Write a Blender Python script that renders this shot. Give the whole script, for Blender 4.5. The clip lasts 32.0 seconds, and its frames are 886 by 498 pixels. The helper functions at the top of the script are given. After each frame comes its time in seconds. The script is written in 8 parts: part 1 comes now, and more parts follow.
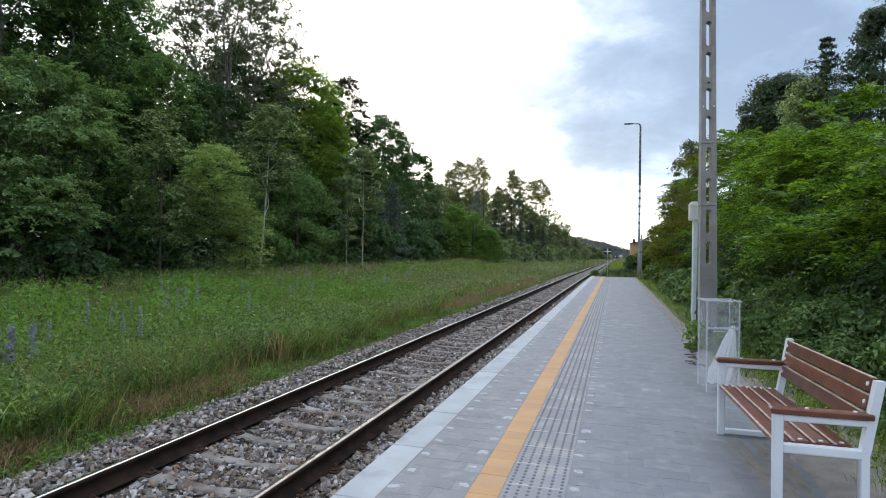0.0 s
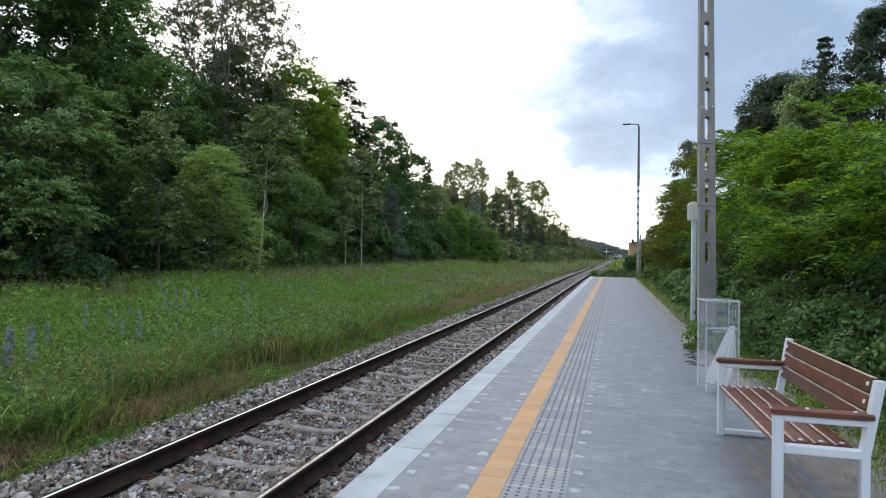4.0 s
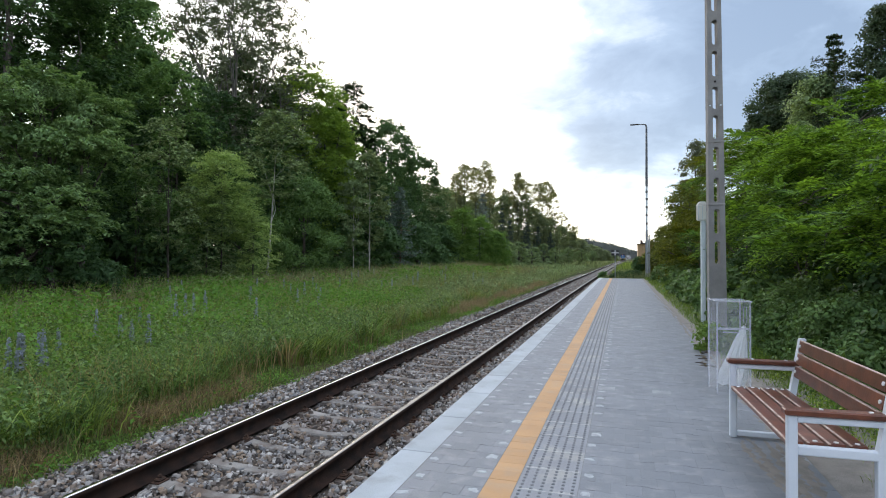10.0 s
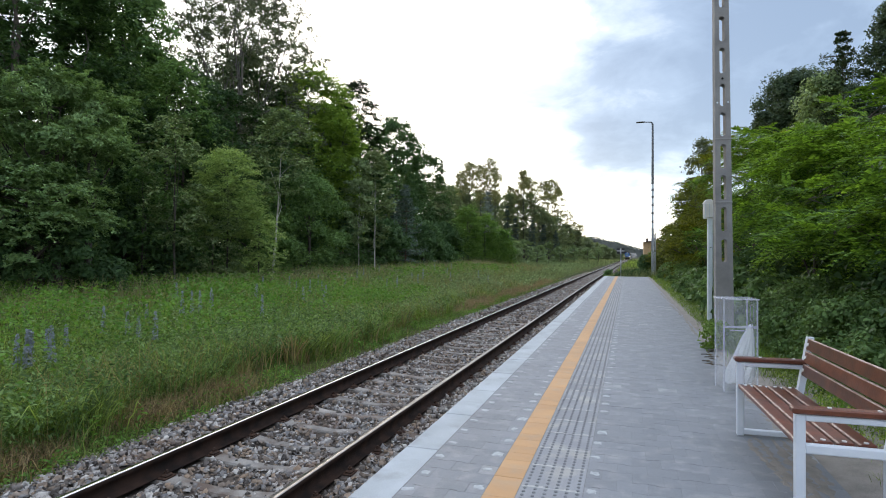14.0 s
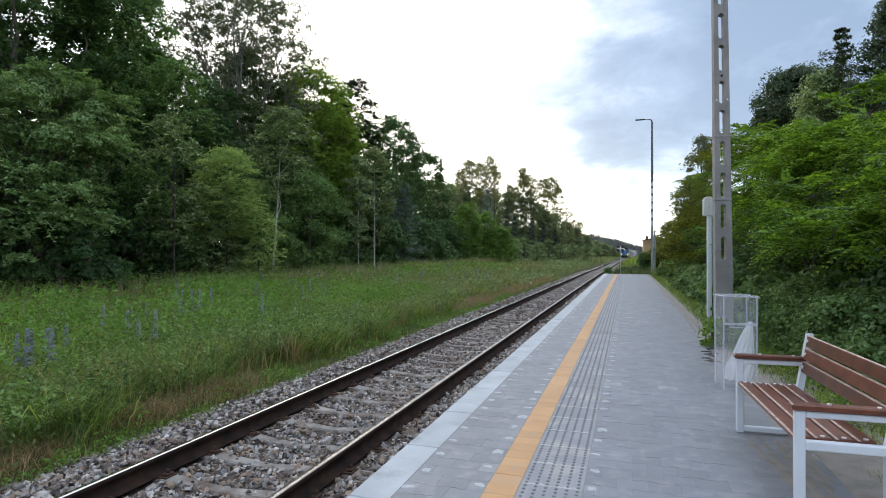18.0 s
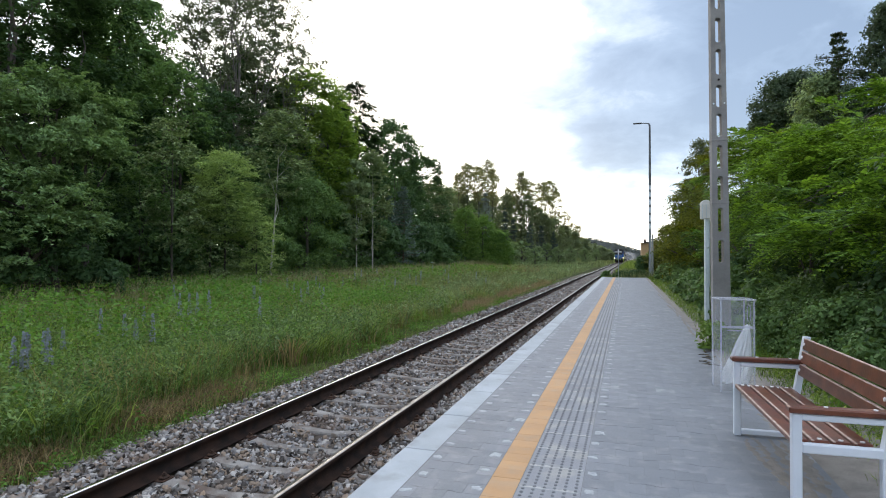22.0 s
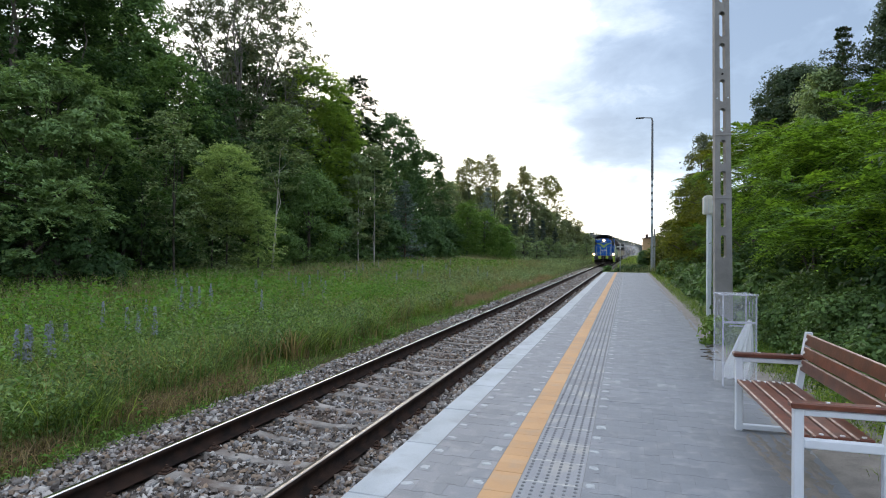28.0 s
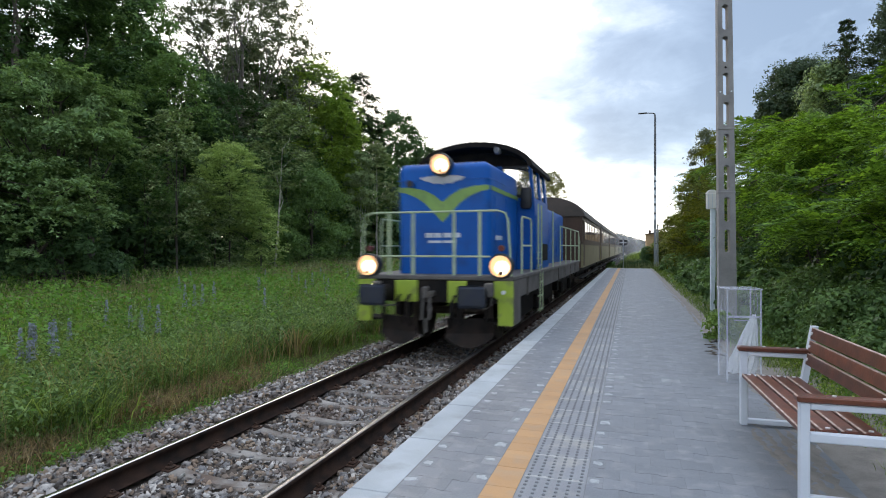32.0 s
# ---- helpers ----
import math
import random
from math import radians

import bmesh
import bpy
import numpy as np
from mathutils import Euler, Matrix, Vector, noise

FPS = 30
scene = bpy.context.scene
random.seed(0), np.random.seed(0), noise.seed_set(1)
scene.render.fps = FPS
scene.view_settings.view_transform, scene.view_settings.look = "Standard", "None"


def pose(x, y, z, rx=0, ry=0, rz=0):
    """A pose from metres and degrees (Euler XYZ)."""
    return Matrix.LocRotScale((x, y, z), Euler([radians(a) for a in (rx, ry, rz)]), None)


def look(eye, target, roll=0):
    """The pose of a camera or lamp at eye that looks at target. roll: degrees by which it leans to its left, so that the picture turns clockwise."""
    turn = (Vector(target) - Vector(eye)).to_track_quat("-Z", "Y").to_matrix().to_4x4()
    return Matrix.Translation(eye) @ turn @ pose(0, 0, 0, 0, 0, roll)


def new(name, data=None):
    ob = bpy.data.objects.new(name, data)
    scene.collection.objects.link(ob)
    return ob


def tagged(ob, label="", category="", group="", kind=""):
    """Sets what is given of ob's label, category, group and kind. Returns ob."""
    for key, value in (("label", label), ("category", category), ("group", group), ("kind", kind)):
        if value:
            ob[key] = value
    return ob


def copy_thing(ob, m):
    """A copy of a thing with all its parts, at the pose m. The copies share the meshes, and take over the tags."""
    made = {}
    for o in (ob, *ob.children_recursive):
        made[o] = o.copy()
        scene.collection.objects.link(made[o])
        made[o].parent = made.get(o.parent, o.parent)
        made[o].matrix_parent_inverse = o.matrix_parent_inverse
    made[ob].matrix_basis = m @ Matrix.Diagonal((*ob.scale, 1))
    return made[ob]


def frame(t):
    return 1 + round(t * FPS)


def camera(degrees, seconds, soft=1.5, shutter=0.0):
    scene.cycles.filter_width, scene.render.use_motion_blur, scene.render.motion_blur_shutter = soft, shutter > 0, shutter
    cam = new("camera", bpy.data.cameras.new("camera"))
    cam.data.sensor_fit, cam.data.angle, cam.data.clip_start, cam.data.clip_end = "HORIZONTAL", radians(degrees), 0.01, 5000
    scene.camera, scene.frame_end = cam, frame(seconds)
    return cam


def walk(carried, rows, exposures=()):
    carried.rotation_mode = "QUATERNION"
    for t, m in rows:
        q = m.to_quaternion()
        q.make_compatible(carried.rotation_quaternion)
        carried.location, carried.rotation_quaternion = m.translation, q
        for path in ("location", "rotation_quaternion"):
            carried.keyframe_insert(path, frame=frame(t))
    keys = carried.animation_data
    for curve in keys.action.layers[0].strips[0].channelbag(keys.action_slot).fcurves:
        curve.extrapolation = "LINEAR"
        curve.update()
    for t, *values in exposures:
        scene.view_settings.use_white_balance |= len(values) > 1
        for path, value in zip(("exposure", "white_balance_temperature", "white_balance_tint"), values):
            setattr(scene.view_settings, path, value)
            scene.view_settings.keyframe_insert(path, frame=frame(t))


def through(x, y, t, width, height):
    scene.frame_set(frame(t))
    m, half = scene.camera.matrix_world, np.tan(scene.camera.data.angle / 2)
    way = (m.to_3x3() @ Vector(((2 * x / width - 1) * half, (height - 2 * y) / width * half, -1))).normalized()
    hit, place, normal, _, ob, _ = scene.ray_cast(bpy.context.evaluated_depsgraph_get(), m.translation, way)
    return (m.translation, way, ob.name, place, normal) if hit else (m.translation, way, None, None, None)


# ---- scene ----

# Camera: handheld, standing on a small railway platform.
EXPOSURE = 0.0

cam = camera(76, 32.0, soft=1.0, shutter=0.4)


def held(x, y, z, turn, tilt, lean):
    a, b = radians(turn), radians(tilt)
    ahead = Vector((-math.sin(a) * math.cos(b), math.cos(a) * math.cos(b), math.sin(b)))
    eye = Vector((x, y, z))
    return look(eye, eye + ahead, lean)


# seconds; place, turn to the left, tilt up, lean
walk(cam, [
    (0.0, held(0.010, -0.025, 1.529, 16.848, 0.458, 0.879)),
    (0.5, held(0.006, -0.037, 1.532, 16.846, 0.392, 0.799)),
    (1.0, held(0.010, -0.031, 1.531, 16.859, 0.395, 0.672)),
    (1.5, held(0.009, -0.024, 1.528, 16.875, 0.360, 0.742)),
    (2.0, held(0.007, -0.030, 1.527, 16.834, 0.338, 0.758)),
    (2.5, held(0.008, -0.025, 1.527, 16.770, 0.283, 0.644)),
    (3.0, held(0.012, -0.017, 1.529, 16.733, 0.334, 0.598)),
    (3.5, held(0.008, -0.022, 1.532, 16.741, 0.449, 0.712)),
    (5.5, held(0.004, -0.006, 1.528, 16.738, 0.638, 0.492)),
    (6.0, held(0.003, -0.009, 1.524, 16.733, 0.644, 0.418)),
    (6.5, held(0.002, 0.013, 1.525, 16.764, 0.630, 0.398)),
    (7.0, held(0.004, -0.003, 1.528, 16.979, 0.613, 0.270)),
    (7.5, held(0.007, -0.002, 1.527, 17.081, 0.643, 0.154)),
    (8.0, held(0.006, -0.006, 1.528, 17.149, 0.633, 0.222)),
    (8.5, held(0.001, -0.008, 1.527, 17.252, 0.635, 0.132)),
    (9.0, held(0.005, 0.003, 1.525, 17.323, 0.684, 0.040)),
    (9.5, held(0.003, -0.003, 1.525, 17.442, 0.757, 0.036)),
    (10.0, held(0.007, 0.003, 1.526, 17.541, 0.814, 0.178)),
    (10.5, held(0.008, 0.009, 1.525, 17.624, 0.877, 0.215)),
    (11.0, held(0.003, 0.007, 1.523, 17.648, 0.950, 0.179)),
    (11.5, held(0.003, 0.001, 1.523, 17.662, 0.955, 0.248)),
    (12.0, held(-0.005, 0.004, 1.524, 17.705, 0.985, 0.327)),
    (12.5, held(0.004, -0.000, 1.526, 17.885, 0.922, 0.388)),
    (13.0, held(-0.000, 0.000, 1.522, 17.894, 0.869, 0.250)),
    (13.5, held(-0.000, 0.021, 1.520, 17.927, 0.697, 0.264)),
    (14.0, held(-0.000, 0.005, 1.520, 18.058, 0.606, 0.266)),
    (14.5, held(-0.002, 0.005, 1.522, 18.115, 0.435, 0.170)),
    (16.5, held(-0.004, 0.018, 1.516, 18.092, 0.106, 0.144)),
    (17.0, held(-0.004, 0.012, 1.517, 18.097, 0.176, 0.181)),
    (17.5, held(0.002, -0.001, 1.518, 18.057, 0.341, 0.066)),
    (18.0, held(-0.000, 0.003, 1.520, 18.024, 0.420, 0.079)),
    (18.5, held(0.001, 0.010, 1.516, 17.896, 0.552, 0.173)),
    (19.0, held(0.007, -0.007, 1.519, 17.904, 0.636, -0.028)),
    (19.5, held(0.006, 0.010, 1.516, 17.811, 0.699, -0.065)),
    (20.0, held(0.007, 0.008, 1.520, 17.790, 0.695, -0.043)),
    (20.5, held(0.003, 0.006, 1.517, 17.807, 0.758, 0.059)),
    (21.0, held(0.000, -0.007, 1.519, 17.825, 0.772, 0.160)),
    (21.5, held(0.005, 0.002, 1.516, 17.837, 0.768, 0.090)),
    (22.0, held(0.006, 0.002, 1.516, 17.842, 0.761, 0.108)),
    (22.5, held(-0.001, -0.003, 1.521, 17.821, 0.696, 0.244)),
    (23.0, held(0.002, 0.001, 1.514, 17.909, 0.619, 0.491)),
    (23.5, held(0.001, -0.003, 1.515, 17.847, 0.549, 0.609)),
    (24.0, held(0.003, 0.005, 1.516, 17.823, 0.533, 0.551)),
    (24.5, held(0.007, -0.005, 1.513, 17.834, 0.413, 0.704)),
    (25.0, held(0.003, 0.007, 1.513, 17.831, 0.326, 0.601)),
    (25.5, held(-0.001, 0.002, 1.513, 17.909, 0.209, 0.477)),
    (27.5, held(0.000, 0.012, 1.511, 18.030, 0.123, 0.456)),
    (28.0, held(-0.000, 0.006, 1.515, 18.001, 0.193, 0.291)),
    (28.5, held(-0.000, 0.002, 1.516, 18.058, 0.248, 0.365)),
    (29.0, held(-0.000, -0.007, 1.514, 18.142, 0.301, 0.317)),
    (29.5, held(0.002, -0.003, 1.510, 18.210, 0.327, 0.347)),
    (30.0, held(0.004, 0.016, 1.506, 18.197, 0.345, 0.102)),
    (30.5, held(-0.002, 0.002, 1.507, 18.228, 0.263, 0.199)),
    (31.0, held(-0.001, 0.008, 1.508, 18.233, 0.169, 0.250)),
    (31.5, held(-0.004, 0.004, 1.506, 18.241, 0.053, 0.067)),
    (32.0, held(-0.003, 0.028, 1.500, 18.278, -0.097, -0.056)),
], exposures=[(0, EXPOSURE), (32, EXPOSURE)])

# ---- light: evening overcast, the sun low behind thin cloud over the line ----
SUN_AZ, SUN_EL = radians(-30), radians(16)
world = bpy.data.worlds.new("world")
scene.world = world
world.use_nodes = True


def build_sky():
    nt = world.node_tree
    nt.nodes.clear()
    N, L = nt.nodes.new, nt.links.new
    out, bg = N("ShaderNodeOutputWorld"), N("ShaderNodeBackground")
    tc = N("ShaderNodeTexCoord")
    sky = N("ShaderNodeTexSky")
    sky.sky_type, sky.sun_disc = "NISHITA", False
    sky.sun_elevation, sky.sun_rotation = SUN_EL, SUN_AZ
    skys = N("ShaderNodeVectorMath")
    skys.operation = "SCALE"
    skys.inputs["Scale"].default_value = 0.10
    L(sky.outputs[0], skys.inputs[0])
    # cloud layer: a flat sheet seen in perspective
    sep = N("ShaderNodeSeparateXYZ")
    L(tc.outputs["Generated"], sep.inputs[0])
    zz = N("ShaderNodeMath")
    zz.operation = "ADD"
    zz.inputs[1].default_value = 0.28
    L(sep.outputs[2], zz.inputs[0])
    zc = N("ShaderNodeMath")
    zc.operation = "MAXIMUM"
    zc.inputs[1].default_value = 0.05
    L(zz.outputs[0], zc.inputs[0])
    dx, dy = N("ShaderNodeMath"), N("ShaderNodeMath")
    for d, o in ((dx, 0), (dy, 1)):
        d.operation = "DIVIDE"
        L(sep.outputs[o], d.inputs[0])
        L(zc.outputs[0], d.inputs[1])
    com = N("ShaderNodeCombineXYZ")
    L(dx.outputs[0], com.inputs[0])
    L(dy.outputs[0], com.inputs[1])
    noise1 = N("ShaderNodeTexNoise")
    noise1.inputs["Scale"].default_value = 2.6
    noise1.inputs["Detail"].default_value = 7
    noise1.inputs["Roughness"].default_value = 0.55
    noise1.inputs["Distortion"].default_value = 0.3
    L(com.outputs[0], noise1.inputs["Vector"])
    # nearness to the veiled sun
    sd = N("ShaderNodeVectorMath")
    sd.operation = "DOT_PRODUCT"
    sd.inputs[1].default_value = (math.sin(SUN_AZ) * math.cos(SUN_EL), math.cos(SUN_AZ) * math.cos(SUN_EL), math.sin(SUN_EL))
    L(tc.outputs["Generated"], sd.inputs[0])
    glow = N("ShaderNodeMapRange")
    glow.inputs["From Min"].default_value, glow.inputs["From Max"].default_value = 0.80, 0.985
    glow.inputs["To Min"].default_value, glow.inputs["To Max"].default_value = 0.0, 1.0
    glow.interpolation_type = "SMOOTHSTEP"
    L(sd.outputs["Value"], glow.inputs["Value"])
    low = N("ShaderNodeMapRange")
    low.inputs["From Min"].default_value, low.inputs["From Max"].default_value = 0.05, 0.22
    low.inputs["To Min"].default_value, low.inputs["To Max"].default_value = 0.5, 0.0
    L(sep.outputs[2], low.inputs["Value"])
    s1, s2 = N("ShaderNodeMath"), N("ShaderNodeMath")
    s1.operation = s2.operation = "ADD"
    noise2 = N("ShaderNodeTexNoise")
    noise2.inputs["Scale"].default_value, noise2.inputs["Detail"].default_value = 6.5, 8
    noise2.inputs["Roughness"].default_value, noise2.inputs["Distortion"].default_value = 0.6, 0.6
    L(com.outputs[0], noise2.inputs["Vector"])
    puffs = N("ShaderNodeMapRange")
    puffs.inputs["To Min"].default_value, puffs.inputs["To Max"].default_value = -0.16, 0.16
    L(noise2.outputs[0], puffs.inputs["Value"])
    both = N("ShaderNodeMath")
    both.operation = "ADD"
    L(noise1.outputs[0], both.inputs[0])
    L(puffs.outputs[0], both.inputs[1])
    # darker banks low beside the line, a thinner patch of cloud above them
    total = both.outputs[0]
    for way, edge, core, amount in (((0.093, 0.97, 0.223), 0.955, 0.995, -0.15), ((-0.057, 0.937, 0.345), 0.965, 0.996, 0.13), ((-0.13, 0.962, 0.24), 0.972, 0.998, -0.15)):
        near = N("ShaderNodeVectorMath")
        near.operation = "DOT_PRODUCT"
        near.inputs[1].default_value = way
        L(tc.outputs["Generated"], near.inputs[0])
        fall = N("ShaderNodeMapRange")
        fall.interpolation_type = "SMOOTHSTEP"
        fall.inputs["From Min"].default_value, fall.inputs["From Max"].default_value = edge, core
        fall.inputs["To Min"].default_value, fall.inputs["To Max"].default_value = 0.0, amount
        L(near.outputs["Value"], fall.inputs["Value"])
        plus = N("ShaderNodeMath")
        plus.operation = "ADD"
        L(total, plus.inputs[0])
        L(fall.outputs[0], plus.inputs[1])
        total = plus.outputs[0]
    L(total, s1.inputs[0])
    gm = N("ShaderNodeMath")
    gm.operation = "MULTIPLY"
    gm.inputs[1].default_value = 0.40
    L(glow.outputs[0], gm.inputs[0])
    L(gm.outputs[0], s1.inputs[1])
    L(s1.outputs[0], s2.inputs[0])
    L(low.outputs[0], s2.inputs[1])
    ramp = N("ShaderNodeValToRGB")
    els = ramp.color_ramp.elements
    els[0].position, els[0].color = 0.38, (0.15, 0.20, 0.285, 1)
    els[1].position, els[1].color = 0.92, (1.0, 0.99, 0.96, 1)
    e = els.new(0.55)
    e.color = (0.205, 0.265, 0.36, 1)
    e = els.new(0.72)
    e.color = (0.375, 0.43, 0.49, 1)
    L(s2.outputs[0], ramp.inputs[0])
    mix = N("ShaderNodeMix")
    mix.data_type = "RGBA"
    mix.inputs[0].default_value = 0.85
    L(skys.outputs[0], mix.inputs[6])
    L(ramp.outputs[0], mix.inputs[7])
    # an overcast sky is brightest overhead
    zen = N("ShaderNodeMapRange")
    zen.inputs["From Min"].default_value, zen.inputs["From Max"].default_value = 0.40, 0.85
    zen.interpolation_type = "SMOOTHSTEP"
    L(sep.outputs[2], zen.inputs["Value"])
    tone = N("ShaderNodeMix")
    tone.data_type = "RGBA"
    tone.inputs[6].default_value, tone.inputs[7].default_value = (1, 1, 1, 1), (3.5, 3.0, 2.6, 1)
    L(zen.outputs[0], tone.inputs[0])
    zs = N("ShaderNodeVectorMath")
    zs.operation = "MULTIPLY"
    L(mix.outputs[2], zs.inputs[0])
    L(tone.outputs[2], zs.inputs[1])
    L(zs.outputs[0], bg.inputs[0])
    bg.inputs[1].default_value = SKY
    L(bg.outputs[0], out.inputs[0])


SKY = 2.35
build_sky()
sun = new("sun", bpy.data.lights.new("sun", "SUN"))
sun.data.energy, sun.data.angle, sun.data.color = 1.4, radians(12), (1.0, 0.93, 0.82)
sun.matrix_world = look((0, 0, 60), (-math.sin(SUN_AZ) * 100 * math.cos(SUN_EL), -math.cos(SUN_AZ) * 100 * math.cos(SUN_EL), 60 - 100 * math.sin(SUN_EL)))

# ---- materials ----
def mat(name, color, color2=None, rough=0.7, metal=0.0, scale=8.0, bump=0.15, fine=120.0, mixlo=0.35, mixhi=0.65, spec=0.5,
        island=0.0, obrand=0.0, stain=None, stain_scale=0.8, stain_at=(0.55, 0.75), coat=0.0, by_piece=False, grain=0.18, pieces=None, laid=False):
    """A two-scale procedural surface: a broad change of tone, fine grain, optional stains and a change from piece to piece."""
    m = bpy.data.materials.new(name)
    m.use_nodes = True
    nt = m.node_tree
    N, L = nt.nodes.new, nt.links.new
    bs = nt.nodes["Principled BSDF"]
    bs.inputs["Roughness"].default_value, bs.inputs["Metallic"].default_value = rough, metal
    bs.inputs["Specular IOR Level"].default_value = spec
    bs.inputs["Coat Weight"].default_value = coat
    geo = N("ShaderNodeNewGeometry")
    big, small = N("ShaderNodeTexNoise"), N("ShaderNodeTexNoise")
    big.inputs["Scale"].default_value, big.inputs["Detail"].default_value = scale, 5
    small.inputs["Scale"].default_value, small.inputs["Detail"].default_value = fine, 3
    tc = N("ShaderNodeTexCoord")
    # on laid pieces the pattern runs on from one to the next
    coords = geo.outputs["Position"] if laid else tc.outputs["Object"]
    for n in (big, small):
        L(coords, n.inputs["Vector"])
    mr = N("ShaderNodeMapRange")
    mr.inputs["From Min"].default_value, mr.inputs["From Max"].default_value = mixlo, mixhi
    L(big.outputs[0], mr.inputs["Value"])
    mix = N("ShaderNodeMix")
    mix.data_type = "RGBA"
    c2 = color2 or tuple(c * 0.75 for c in color)
    mix.inputs[6].default_value, mix.inputs[7].default_value = (*color, 1), (*c2, 1)
    L(geo.outputs["Random Per Island"] if by_piece else mr.outputs[0], mix.inputs[0])
    col = mix.outputs[2]
    if pieces:
        # every piece takes one of several tones
        ramp = N("ShaderNodeValToRGB")
        for at, c in zip((0.0, 0.22, 0.42, 0.6, 0.8, 1.0), pieces):
            e = ramp.color_ramp.elements[0] if at == 0.0 else ramp.color_ramp.elements[-1] if at == 1.0 else ramp.color_ramp.elements.new(at)
            e.color = (*c, 1)
        L(geo.outputs["Random Per Island"], ramp.inputs[0])
        col = ramp.outputs[0]
    if stain:
        st = N("ShaderNodeTexNoise")
        st.inputs["Scale"].default_value, st.inputs["Detail"].default_value = stain_scale, 6
        L(coords, st.inputs["Vector"])
        sr = N("ShaderNodeMapRange")
        sr.inputs["From Min"].default_value, sr.inputs["From Max"].default_value = stain_at
        L(st.outputs[0], sr.inputs["Value"])
        sm = N("ShaderNodeMix")
        sm.data_type = "RGBA"
        L(sr.outputs[0], sm.inputs[0])
        L(col, sm.inputs[6])
        sm.inputs[7].default_value = (*stain, 1)
        col = sm.outputs[2]
    # grain, and a change of value from piece to piece
    val = N("ShaderNodeMapRange")
    val.inputs["To Min"].default_value, val.inputs["To Max"].default_value = 1 - grain, 1 + grain
    L(small.outputs[0], val.inputs["Value"])
    v = val.outputs[0]
    for amount, src in ((island, geo.outputs["Random Per Island"]), (obrand, None)):
        if amount:
            if src is None:
                src = N("ShaderNodeObjectInfo").outputs["Random"]
            r = N("ShaderNodeMapRange")
            r.inputs["To Min"].default_value, r.inputs["To Max"].default_value = 1 - amount, 1 + amount
            L(src, r.inputs["Value"])
            mu = N("ShaderNodeMath")
            mu.operation = "MULTIPLY"
            L(v, mu.inputs[0])
            L(r.outputs[0], mu.inputs[1])
            v = mu.outputs[0]
    sc = N("ShaderNodeVectorMath")
    sc.operation = "SCALE"
    L(col, sc.inputs[0])
    L(v, sc.inputs["Scale"])
    L(sc.outputs[0], bs.inputs["Base Color"])
    if bump:
        b = N("ShaderNodeBump")
        b.inputs["Strength"].default_value, b.inputs["Distance"].default_value = bump, 0.01
        L(small.outputs[0], b.inputs["Height"])
        L(b.outputs[0], bs.inputs["Normal"])
    return m


def leaf_mat(name, color, color2, through_light=0.35, rough=0.55, scale=0.35, vary=0.2, glowtint=(1.25, 1.2, 0.6)):
    """Leaves: a colour that changes from leaf to leaf and across the crown, with light passing through."""
    m = bpy.data.materials.new(name)
    m.use_nodes = True
    nt = m.node_tree
    N, L = nt.nodes.new, nt.links.new
    bs, out = nt.nodes["Principled BSDF"], nt.nodes["Material Output"]
    bs.inputs["Roughness"].default_value = rough
    bs.inputs["Specular IOR Level"].default_value = 0.12
    geo, tc, no = N("ShaderNodeNewGeometry"), N("ShaderNodeTexCoord"), N("ShaderNodeTexNoise")
    no.inputs["Scale"].default_value, no.inputs["Detail"].default_value = scale, 4
    L(tc.outputs["Object"], no.inputs["Vector"])
    add = N("ShaderNodeMath")
    add.operation = "MULTIPLY_ADD"
    add.inputs[1].default_value = 0.45
    L(geo.outputs["Random Per Island"], add.inputs[0])
    mr = N("ShaderNodeMapRange")
    mr.inputs["From Min"].default_value, mr.inputs["From Max"].default_value = 0.35, 0.65
    mr.inputs["To Min"].default_value, mr.inputs["To Max"].default_value = 0.0, 0.55
    L(no.outputs[0], mr.inputs["Value"])
    L(mr.outputs[0], add.inputs[2])
    mix = N("ShaderNodeMix")
    mix.data_type = "RGBA"
    mix.inputs[6].default_value, mix.inputs[7].default_value = (*color, 1), (*color2, 1)
    L(add.outputs[0], mix.inputs[0])
    r = N("ShaderNodeMapRange")
    r.inputs["To Min"].default_value, r.inputs["To Max"].default_value = 1 - vary, 1 + vary
    L(geo.outputs["Random Per Island"], r.inputs["Value"])
    sc = N("ShaderNodeVectorMath")
    sc.operation = "SCALE"
    L(mix.outputs[2], sc.inputs[0])
    L(r.outputs[0], sc.inputs["Scale"])
    tr = N("ShaderNodeBsdfTranslucent")
    ms = N("ShaderNodeMixShader")
    ms.inputs[0].default_value = through_light
    L(sc.outputs[0], bs.inputs["Base Color"])
    tint = N("ShaderNodeVectorMath")
    tint.operation = "MULTIPLY"
    tint.inputs[1].default_value = glowtint
    L(sc.outputs[0], tint.inputs[0])
    L(tint.outputs[0], tr.inputs["Color"])
    L(bs.outputs[0], ms.inputs[1])
    L(tr.outputs[0], ms.inputs[2])
    L(ms.outputs[0], out.inputs["Surface"])
    return m


def glow_mat(name, color, strength):
    m = mat(name, color, rough=0.3)
    bs = m.node_tree.nodes["Principled BSDF"]
    bs.inputs["Emission Color"].default_value, bs.inputs["Emission Strength"].default_value = (*color, 1), strength
    return m


